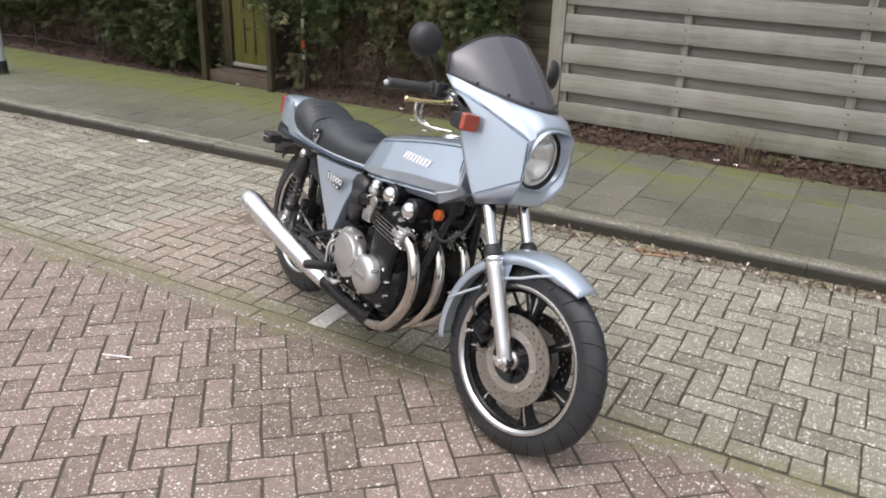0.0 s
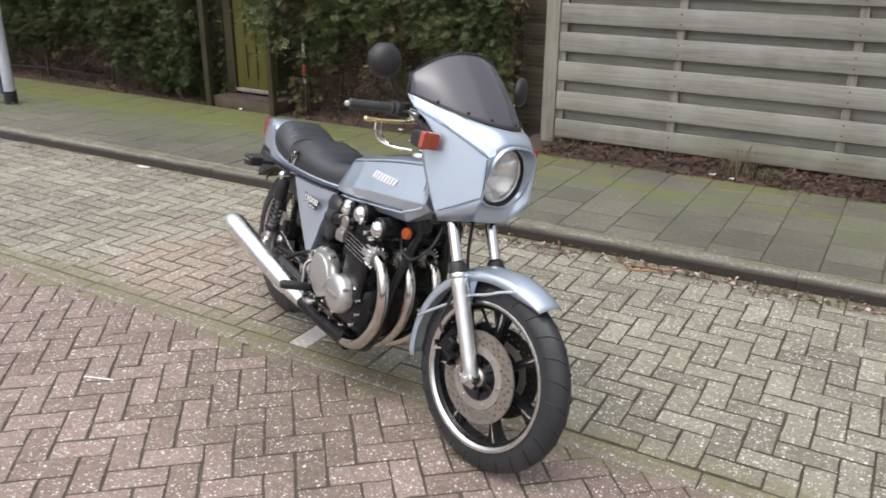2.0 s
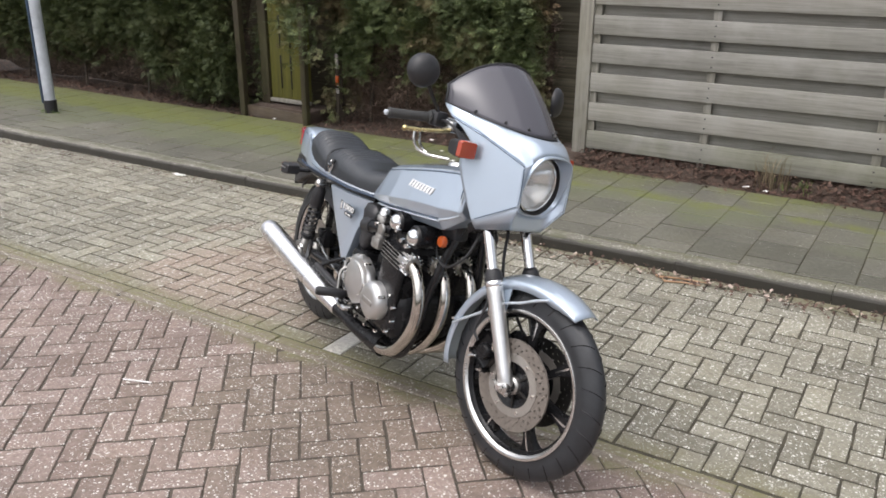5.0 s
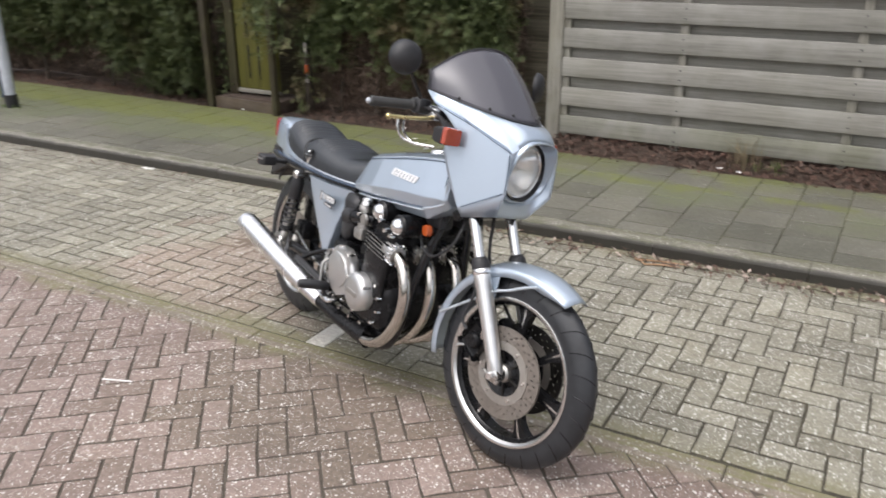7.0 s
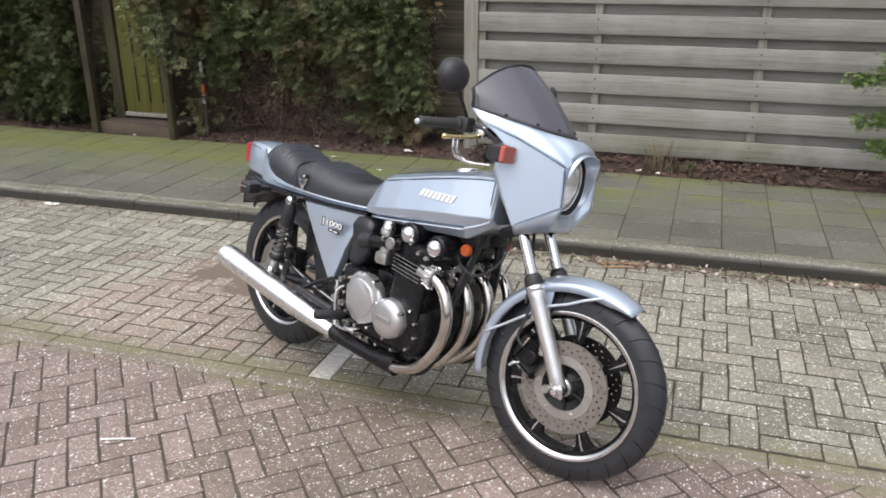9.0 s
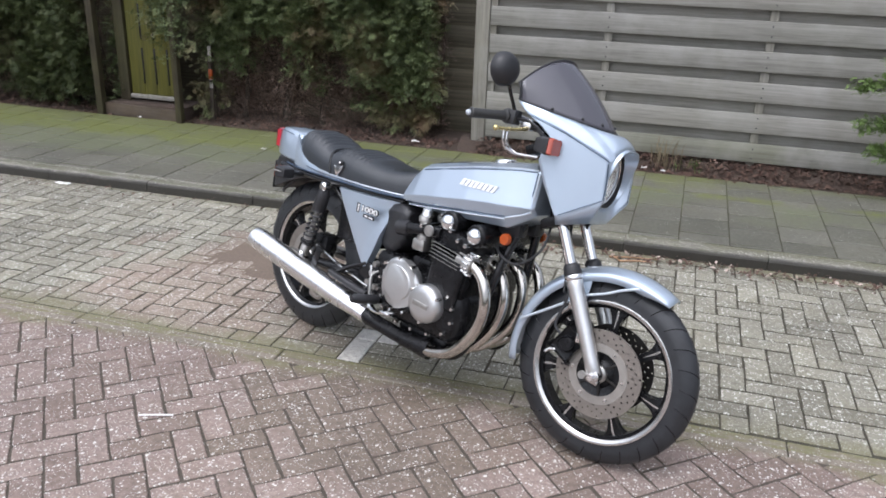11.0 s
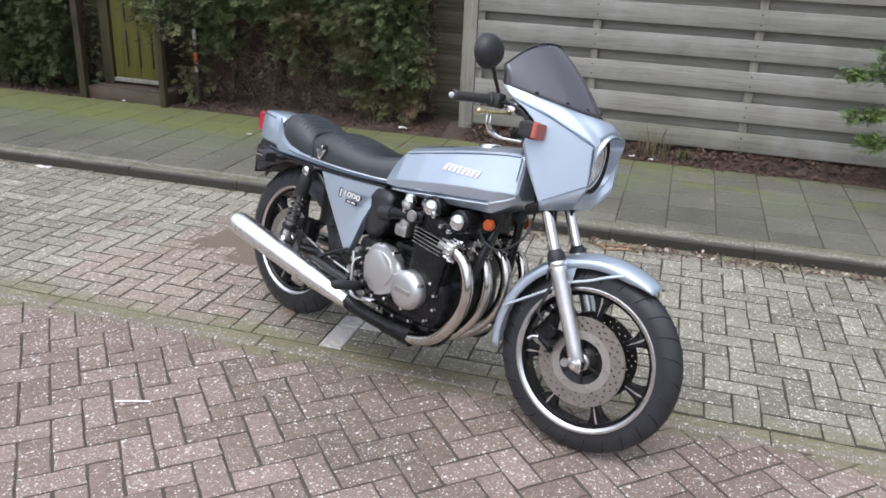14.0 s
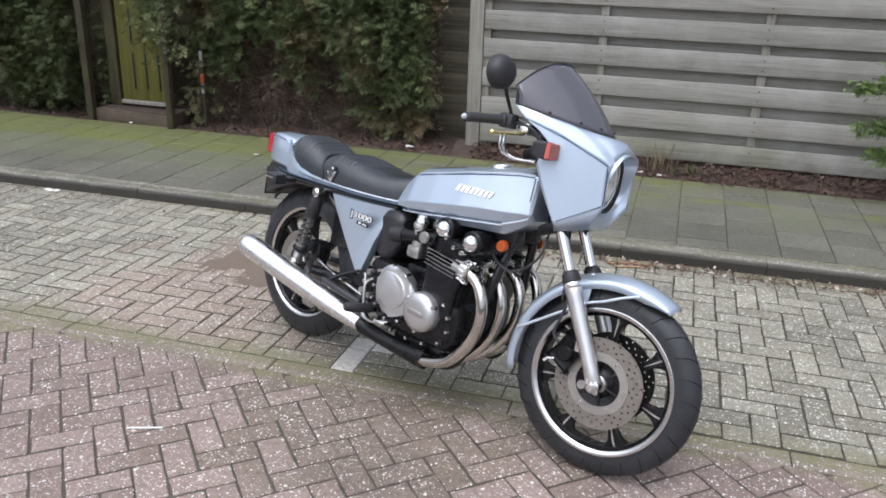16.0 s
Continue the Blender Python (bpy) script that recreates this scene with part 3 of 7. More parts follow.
build_fence()
bed = mesh_object("ground_bed", [(-14, 5.56, 0.05), (6, 5.56, 0.05), (6, 30, 0.05), (-14, 30, 0.05), (-14, 5.56, -0.03), (6, 5.56, -0.03), (6, 30, -0.03), (-14, 30, -0.03)],
                  [(0, 1, 2, 3), (0, 4, 5, 1), (1, 5, 6, 2), (2, 6, 7, 3), (3, 7, 4, 0)], M_SOIL)
tagged(bed, "bare dark soil under the hedge and the fence", "soil", kind="structure")


def ridge(y):
    """Height of the low bank of soil under the fence."""
    return 0.075 * max(0.0, 1 - ((y - 5.87) / 0.22) ** 2)


mv, mf = [], []
for i in range(121):
    x = -2.25 + 7.6 * i / 120
    for j in range(9):
        y = 5.65 + 0.44 * j / 8
        mv.append((x, y, 0.045 + ridge(y) * (1 + 0.4 * noise.noise(Vector((x * 2.5, y * 4, 3.0))))))
for i in range(120):
    for j in range(8):
        k = i * 9 + j
        mf.append((k, k + 9, k + 10, k + 1))
tagged(mesh_object("soil_bank", mv, mf, M_SOIL, bed), "low bank of dark soil along the fence foot", kind="stuff")


# ---- hedges ----
def sprays(place, count, size, seed, fan=5, slim=0.13, tuft=1, reach=0.0, ruffle=0.4):
    """Branchlets of flat fan-shaped sprays: each spray a stem of small blades."""
    g = np.random.default_rng(seed)
    p, out = place(g, count)
    way = out + g.normal(0, 0.45, (count, 3)) + np.stack([np.zeros(count), np.zeros(count), g.uniform(-0.5, 0.3, count)], 1)
    way /= np.linalg.norm(way, axis=1)[:, None]
    p, way = np.repeat(p, tuft, 0), np.repeat(way, tuft, 0)
    n = len(p)
    long = np.repeat(g.uniform(0.4, 1.0, count), tuft) * reach
    p = p + way * (long * g.uniform(0, 1, n))[:, None] + g.normal(0, 0.012 + 0.1 * reach, (n, 3))
    d = way + g.normal(0, ruffle, (n, 3))
    d /= np.linalg.norm(d, axis=1)[:, None]
    side = np.cross(d, np.array((0.0, 0.0, 1.0)) + g.normal(0, 0.45, (n, 3)))
    side /= np.linalg.norm(side, axis=1)[:, None] + 1e-9
    nrm = np.cross(d, side)
    s = size * g.uniform(0.6, 1.4, n)
    quads = []
    for k in range(fan):
        a = (0.75 if k % 2 else -0.75) * (0 if k == fan - 1 else 1) + g.normal(0, 0.15, (n, 1))
        w = d * np.cos(a) + side * np.sin(a) + nrm * g.normal(0, 0.15, (n, 1))
        w /= np.linalg.norm(w, axis=1)[:, None]
        wide = np.cross(w, nrm) * (s * slim)[:, None]
        ln = (s * g.uniform(0.55, 0.8, n))[:, None] * (1.0 - 0.4 * k / fan)
        q = p + d * (s * 0.9 * k / fan)[:, None]
        quads.append(np.stack([q, q + w * ln * 0.5 + wide, q + w * ln, q + w * ln * 0.5 - wide], 1))
    v = np.concatenate(quads).reshape(-1, 3)
    return v.tolist(), np.arange(len(v)).reshape(-1, 4).tolist()


def lumpy(x, z, seed):
    return noise.noise(Vector((x * 1.3, z * 1.3, seed))) * 0.5 + noise.noise(Vector((x * 3.7, z * 3.7, seed + 9))) * 0.35


def build_hedge(x0, x1, y_front, seed, mat, trunks, bottom, density, label, size=0.045, tuft=10, bare=0.0, twigs=1500):
    h = tagged(new("hedge"), label, "hedge")

    def place(g, n):
        rows = []
        while len(rows) < n:
            x = g.uniform(x0, x1)
            z = bottom(x) + (2.3 - bottom(x)) * g.uniform(0, 1) ** 0.9
            gap = noise.noise(Vector((x * 2.3, z * 2.3, seed + 30)))
            if gap < 0.06 and z < bottom(x) + bare and g.uniform() < 0.88:
                continue
            depth = abs(g.normal(0, 0.07)) + (g.uniform(0, 0.25) if g.uniform() < 0.25 else 0)
            rows.append((x, y_front - lumpy(x, z, seed) * 0.34 + depth + 0.1 * (z < bottom(x) + 0.25), z))
        return np.array(rows), np.tile((0.0, -1.0, -0.05), (n, 1))

    n = int(density * (x1 - x0) * 2.1)
    vs, fs = sprays(place, n, size, seed, 8, 0.055, tuft, 0.2, 0.3)
    tagged(mesh_object("crown", vs, fs, mat, h, smooth=False), "dense overlapping sprays of green foliage", kind="stuff")
    g = random.Random(seed)
    # solid dark brown sheet stands in for the inner twigs and their shade
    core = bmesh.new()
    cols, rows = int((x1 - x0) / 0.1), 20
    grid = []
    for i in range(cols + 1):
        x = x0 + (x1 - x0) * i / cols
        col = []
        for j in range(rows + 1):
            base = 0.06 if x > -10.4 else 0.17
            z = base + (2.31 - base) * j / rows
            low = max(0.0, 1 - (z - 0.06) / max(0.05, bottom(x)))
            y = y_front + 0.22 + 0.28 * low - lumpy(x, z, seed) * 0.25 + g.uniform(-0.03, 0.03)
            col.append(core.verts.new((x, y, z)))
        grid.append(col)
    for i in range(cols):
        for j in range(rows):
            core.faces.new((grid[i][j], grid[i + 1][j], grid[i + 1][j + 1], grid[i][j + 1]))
    part("inside", core, M_CORE, h, "dark brown sheet for the twigs and shade inside the hedge", smooth=False)

    def inner(g, n):
        x, z = g.uniform(x0, x1, n), 0.08 + 1.1 * g.beta(1.2, 1.6, n)
        return np.stack([x, y_front + 0.16 + g.uniform(-0.06, 0.14, n), z], 1), np.tile((0.0, -0.4, 0.1), (n, 1))

    vs, fs = sprays(inner, int(twigs * (x1 - x0)), 0.1, seed + 1, 4, 0.02, 1, 0.05)
    tagged(mesh_object("twig_tangle", vs, fs, M_DEAD, h, smooth=False), "tangle of bare brown twigs", kind="stuff")
    for x, r in trunks:
        pts = [(x + g.uniform(-0.03, 0.03), y_front + 0.12 + g.uniform(-0.02, 0.1), 0.0)]
        for k in range(1, 6):
            pts.append((pts[-1][0] + g.uniform(-0.05, 0.05), pts[-1][1] + g.uniform(0.0, 0.06), 0.36 * k))
        bm = tubed(smooth_line(pts, 4), [r * 1.3, r, r * 0.85, r * 0.7, r * 0.5], 8)
        for k in range(7):
            z = g.uniform(0.12, 1.1)
            a = g.choice((-1, 1)) * g.uniform(0.5, 1.4)
            s = Vector((x, y_front + 0.16, z))
            e = s + Vector((math.sin(a) * 0.35, -0.14 * g.random(), g.uniform(-0.12, 0.16)))
            add_tube(bm, smooth_line([s, (s + e) / 2 + Vector((0, 0, 0.03)), e], 3), [r * 0.22, r * 0.15, r * 0.07], 5)
        part("trunk", bm, M_BARK, h)
    return h


build_hedge(-12.4, -5.7, 5.72, 3, M_LEAF, [(-9.6, 0.016), (-8.4, 0.016), (-7.3, 0.016), (-6.4, 0.016)], lambda x: float(np.interp(x, (-12.4, -10.0, -9.4, -8.3, -7.66, -7.2, -6.86, -6.5, -5.7), (0.26, 0.42, 0.42, 0.38, 0.45, 0.36, 0.19, 0.12, 0.1))), 600,
            "tall clipped green hedge with a dark open foot", 0.06, 11, 0.15, 700)
build_hedge(-4.66, -2.5, 5.9, 11, M_LEAF_B, [(-4.35, 0.018), (-4.0, 0.027), (-3.63, 0.025), (-3.1, 0.018), (-2.7, 0.018)], lambda x: float(np.interp(x, (-4.66, -4.2, -3.7, -3.35, -3.05, -2.75, -2.5), (0.58, 0.62, 0.55, 0.46, 0.26, 0.12, 0.1))) + 0.07 * math.sin(x * 9.0), 620,
            "loose dark conifer hedge with bare trunks and browned patches", 0.068, 11, 0.3, 2900)


# ---- gate ----
def build_gate():
    g = tagged(new("gate"), "yellow-green painted wooden garden gate with slots, ajar behind posts", "gate")
    for x, y, w in ((-5.56, 5.57, 0.064), (-4.7, 5.5, 0.056)):
        part("post", boxed((x - w / 2, y, 0.02), (x + w / 2, y + w, 2.1), 0.005), M_GATEPOST, g)
    leaf = tagged(part("gate_leaf", boxed((-5.36, 5.79, 0.23), (-4.87, 5.815, 2.05), 0.003), M_GATE, g))
    for k, wide in enumerate((0.1235, 0.1235, 0.1235, 0.078)):
        x = -5.335 + 0.1275 * k
        part("board", boxed((x, 5.775, 0.235), (x + wide, 5.792, 2.04), 0.002), M_GATE, leaf)
    for x in (-5.207, -5.08, -4.952):
        for z0, z1 in ((0.33, 0.645), (0.72, 1.02)):
            # black bar on the boards gives the darkness inside the slot
            part("slot", boxed((x - 0.008, 5.771, z0), (x + 0.008, 5.7765, z1), 0.001), M_GLOSS, leaf, "narrow slot in the gate, its dark depth drawn as a black bar")
    part("rail", boxed((-5.365, 5.76, 0.195), (-4.86, 5.795, 0.232), 0.004), M_POST, leaf)
    part("frame_post", boxed((-5.465, 5.76, 0.05), (-5.367, 5.84, 2.08), 0.005), M_GATEPOST, g)
    part("threshold", boxed((-5.5, 5.62, 0.02), (-4.74, 5.96, 0.172), 0.012), M_SOIL, g, "trodden earth step under the gate")
    part("base_board", boxed((-0.41, -0.015, 0.03), (0.41, 0.015, 0.165), 0.004, pose(-5.125, 5.59, 0, 0, 0, -4.6)), M_BOARD, g)
    # dark backdrop added so that the gap beside the gate stays dark
    part("back_panel", boxed((-8.5, 6.5, 0.0), (-4.3, 6.53, 2.25), 0.0), M_DARKWOOD, g)


build_gate()
shade_and_fringe = tagged(new("gate_shade_and_fringe"), "conifer fringe at the garden gate and an unseen canopy added to shade it", "hedge")


def spread(x0, x1, y0, y1, z0, z1, a=1.0, b=1.0, out=(0.0, -1.0, -0.3)):
    return lambda g, n: (np.stack([g.uniform(x0, x1, n), g.uniform(y0, y1, n), z0 + (z1 - z0) * g.beta(a, b, n)], 1), np.tile(out, (n, 1)))


# first box: canopy above the view, added only to shade the gate
for box, count, nm in ((spread(-5.75, -4.5, 5.55, 6.4, 1.45, 2.3), 420, "crown"), (spread(-4.98, -4.56, 5.5, 5.72, 0.6, 1.6, 1.8, 1.0, (-0.5, -1.0, -0.2)), 150, "fringe"),
                       (spread(-5.66, -5.4, 5.88, 6.3, 0.2, 1.6), 130, "fringe"), (spread(-4.72, -4.5, 5.78, 6.2, 0.15, 1.3), 70, "fringe")):
    av, af = sprays(box, count, 0.052, 41 + count, 6, 0.085, 11, 0.15)
    tagged(mesh_object(nm, av, af, M_LEAF_B, shade_and_fringe, smooth=False), kind="stuff")
part("limb", tubed(smooth_line([(-4.62, 5.95, 0.05), (-4.65, 5.95, 0.9), (-4.8, 5.93, 1.5), (-5.3, 5.93, 1.85)], 4), [0.03, 0.025, 0.02, 0.012], 8), M_BARK, shade_and_fringe)


def build_stake():
    st = tagged(new("marker_stake"), "slim weathered white stake with an orange band behind the hedge", "stake")
    st.location = (-4.55, 5.81, 0.04)
    part("stake_body", boxed((-0.014, -0.008, 0.0), (0.014, 0.008, 0.66), 0.003), M_STAKE, st)
    part("orange_band", boxed((-0.0155, -0.0095, 0.375), (0.0155, 0.0095, 0.465), 0.003), M_REFLECTOR, st, "faded orange band")
    for z0, z1 in ((0.465, 0.53), (0.35, 0.37), (0.0, 0.3)):
        part("dark_band", boxed((-0.0153, -0.0093, z0), (0.0153, 0.0093, z1), 0.003), M_BARK, st, "dark weathered band")



build_stake()


# ---- lamp post ----
def build_lamp_post():
    p = tagged(new("lamp_post"), "tall pale grey painted steel lamp post with a dark foot", "lamp post")
    p.location = (-7.215, 4.61, 0.06)
    part("pole", tubed([(0, 0, 0.12), (0, 0, 2.0), (0, 0, 5.2)], [0.052, 0.05, 0.035], 20), M_POLE, p)
    part("foot", tubed([(0, 0, -0.05), (0, 0, 0.13)], 0.061, 20), M_PLASTIC, p)
    # narrow dark blue strip set against one side of the pole
    part("side_strip", boxed((-0.05, -0.06, 0.1), (-0.025, -0.042, 3.2), 0.004), M_STRIPE_D, p, "dark blue strip down one side")
    part("lantern", boxed((-0.12, -0.5, 5.18), (0.12, 0.08, 5.28), 0.03), M_POLE, p)


build_lamp_post()


# ---- motorcycle ----
# Built upright, x ahead, y to its left, z up, the rear tyre standing at the origin; then leant on its side stand.
bike = tagged(new("motorcycle"), "light blue metallic motorcycle leaning on its side stand", "motorcycle")
bike.matrix_world = pose(-2.022, 2.527, 0.0, 0, 0, -26.0) @ pose(0, 0, 0, -11.5, 0, 0)
RAKE = radians(26)
AXIS = Vector((-math.sin(RAKE), 0, math.cos(RAKE)))
PIVOT = Vector((1.42, 0, 0.33))
STEER = Matrix.Translation(PIVOT) @ Matrix.Rotation(radians(9.5), 4, AXIS) @ Matrix.Translation(-PIVOT)
# the fork and wheel hang a little askew of the frame
FORK = Matrix.Translation((-0.017, 0, 1.006)) @ Matrix.Rotation(radians(2.4), 4, "X") @ Matrix.Translation((0, 0, -1.0)) @ STEER
FRONT, REAR = Vector((1.485, 0, 0.322)), Vector((0, 0, 0.324))


def bevelled(ob, width, angle=22, segs=3):
    b = ob.modifiers.new("bevel", "BEVEL")
    b.width, b.segments, b.limit_method, b.angle_limit = width, segs, "ANGLE", radians(angle)
    return ob


def solid(ob, thick):
    s = ob.modifiers.new("solid", "SOLIDIFY")
    s.thickness, s.offset = thick, -1
    return ob


# wheels
def tyre_profile(outer, half, seat=0.237):
    prof = []
    for k in range(17):
        a = math.pi * k / 16
        y = -half * math.cos(a)
        r = outer - (outer - seat) * (abs(math.cos(a)) ** 2.6)
        prof.append((r, y * (1.0 if 2 < k < 14 else 0.86)))
    return prof


def add_disc(bm, y, r0, r1, rows, cols, thick, m, hole=0.0042):
    """A flat ring with drilled holes through it, in staggered rows."""
    def at(r, a, yy):
        return m @ Vector((r * math.cos(a), yy, r * math.sin(a)))

    edges = [r0 + (r1 - r0) * k / rows for k in range(rows + 1)]
    for yy in (y - thick / 2, y + thick / 2):
        for i in range(rows):
            for j in range(cols):
                a0, a1 = 2 * math.pi * j / cols, 2 * math.pi * (j + 1) / cols
                am, rm = (a0 + a1) / 2, (edges[i] + edges[i + 1]) / 2
                corner = [(edges[i], a0), (edges[i], am), (edges[i], a1), (rm, a1), (edges[i + 1], a1), (edges[i + 1], am), (edges[i + 1], a0), (rm, a0)]
                if (i + j) % 2 == 0 and 0 < i < rows - 1 or (i in (0, rows - 1) and (i + j) % 4 == 0):
                    ring = []
                    for r, a in corner:
                        d = Vector(((r - rm), (a - am) * rm))
                        d = d.normalized() * hole
                        ring.append((rm + d.x, am + d.y / rm))
                    o = [bm.verts.new(at(r, a, yy)) for r, a in corner]
                    q = [bm.verts.new(at(r, a, yy)) for r, a in ring]
                    for k in range(8):
                        bm.faces.new((o[k], o[(k + 1) % 8], q[(k + 1) % 8], q[k]))
                else:
                    bm.faces.new([bm.verts.new(at(r, a, yy)) for r, a in corner])
    bmesh.ops.remove_doubles(bm, verts=bm.verts, dist=1e-5)
    add_lathe(bm, [(r1, y - thick / 2), (r1, y + thick / 2), (r1 - 0.0005, y + thick / 2), (r1 - 0.0005, y - thick / 2)], 96, m, True)
    add_lathe(bm, [(r0, y - thick / 2), (r0, y + thick / 2), (r0 + 0.0005, y + thick / 2), (r0 + 0.0005, y - thick / 2)], 96, m, True)


def spoke(angle, m, half):
    """One cast spoke, waisted in the middle and flared at both ends, with a raised spine."""
    bm = bmesh.new()
    turn = m @ Matrix.Rotation(-angle, 4, "Y")
    right = [(0.045, 0.02), (0.075, 0.015), (0.12, 0.0125), (0.165, 0.0125), (0.192, 0.016), (0.208, 0.026), (0.219, 0.045)]
    outline = [(r, w) for r, w in right] + [(r, -w) for r, w in reversed(right)]
    add_plate(bm, outline, -half, half, 0.0035, turn)
    return bm


def build_wheel(name, centre, outer, half, steer, spoke0, discs):
    m = (FORK if steer else Matrix()) @ Matrix.Translation(centre)
    hub = bmesh.new()
    add_lathe(hub, [(0.0, -0.052), (0.03, -0.052), (0.036, -0.047), (0.05, -0.042), (0.056, -0.02), (0.056, 0.02), (0.05, 0.042), (0.036, 0.047), (0.03, 0.052), (0.0, 0.052)], 40, m)
    wheel = part(name, hub, M_BLACK, bike, "black cast seven-spoke wheel with polished rim edges")
    part("tyre", lathed(tyre_profile(outer, half), 96, m, True), M_RUBBER, wheel, "black rubber road tyre with grooved tread")
    rim = bmesh.new()
    add_lathe(rim, [(0.2425, -0.036), (0.2425, -0.031), (0.236, -0.028), (0.2245, -0.012), (0.2245, 0.012), (0.236, 0.028), (0.2425, 0.031), (0.2425, 0.036), (0.226, 0.037), (0.222, 0.03), (0.216, 0.024), (0.216, -0.024), (0.222, -0.03), (0.226, -0.037)], 96, m, True)
    part("rim", rim, M_BLACK, wheel, "black painted rim well")
    for s in (-1, 1):
        part("rim_edge", lathed([(0.2445, s * 0.041), (0.2435, s * 0.0455), (0.241, s * 0.0465), (0.231, s * 0.0445), (0.2255, s * 0.038), (0.2265, s * 0.033), (0.237, s * 0.033)], 96, m, True), M_RIM, wheel, "polished aluminium rim edge")
    for k in range(7):
        a = radians(spoke0 + 360 / 7 * k)
        part("spoke", spoke(a, m, 0.016), M_BLACK, wheel)
        for s in (-1, 1):
            part("spoke_edge", plated([(0.15, 0.0014), (0.2, 0.0018), (0.217, 0.0034), (0.217, -0.0034), (0.2, -0.0055), (0.15, -0.0014)], s * 0.0165 - 0.0012, s * 0.0165 + 0.0012, 0.0, m @ Matrix.Rotation(-a, 4, "Y")), M_RIM, wheel, "polished edge of a spoke")
    grooves = bmesh.new()
    n = 26
    for k in range(n):
        for s in (-1, 1):
            a0 = 2 * math.pi * (k + (0.5 if s > 0 else 0)) / n
            pts = []
            for t in (0.12, 0.35, 0.6, 0.85):
                y = s * half * t
                c = min(0.999, y / half) if s > 0 else max(-0.999, y / half)
                r = outer - (outer - 0.237) * (abs(c) ** 2.6) + 0.0006
                a = a0 + 0.16 * t
                pts.append(m @ Vector((r * math.cos(a), y, r * math.sin(a))))
            add_tube(grooves, smooth_line(pts, 3), 0.0015, 5)
    tagged(part("tread_groove", grooves, M_GLOSS, wheel, "dark tread grooves across the tyre"), kind="stuff")
    for s, r in discs:
        d = bmesh.new()
        add_disc(d, s * 0.058, 0.1, r, 4, 48, 0.006, m, 0.004)
        # far disc is the same steel; its shade is put into a darker colour
        disc = part("brake_disc", d, M_DISC if s < 0 else M_SHADED_DISC_RIB, wheel, "drilled steel brake disc" if s < 0 else "drilled brake disc on the far side, coloured dark for its shade")
        car = bmesh.new()
        add_lathe(car, [(0.103, s * 0.0535), (0.103, s * 0.0625), (0.075, s * 0.0625), (0.075, s * 0.0535)], 72, m, True)
        part("disc_carrier", car, M_DISC_IN, wheel, "bare aluminium disc carrier ring")
        hc = bmesh.new()
        add_lathe(hc, [(0.0, s * 0.072), (0.024, s * 0.072), (0.03, s * 0.066), (0.031, s * 0.05), (0.0, s * 0.05)], 32, m)
        part("hub_centre", hc, M_ALU_D, wheel, "bare aluminium hub centre")
        for k in range(6):
            part("flange_rib", boxed((0.032, s * 0.0555 - 0.004, -0.004), (0.078, s * 0.0555 + 0.005, 0.004), 0.002, m @ Matrix.Rotation(math.pi / 3 * k + 0.3, 4, "Y")), M_SHADED_DISC_RIB, wheel)
        legs = bmesh.new()
        add_lathe(legs, [(0.076, s * 0.054), (0.076, s * 0.059), (0.05, s * 0.05), (0.05, s * 0.044)], 48, m, True)
        part("disc_flange", legs, M_BLACK, wheel)
        for k in range(6):
            a = math.pi / 3 * k
            b = bmesh.new()
            add_lathe(b, [(0.0, s * 0.067), (0.0055, s * 0.067), (0.0055, s * 0.062), (0.0, s * 0.062)], 8, m @ Matrix.Translation((0.089 * math.cos(a), 0, 0.089 * math.sin(a))))
            part("bolt", b, M_ALU, wheel)
    return wheel


build_wheel("front_wheel", FRONT, 0.316, 0.05, True, -66, [(-1, 0.15), (1, 0.15)])
build_wheel("rear_wheel", REAR, 0.325, 0.06, False, -60, [(-1, 0.14)])

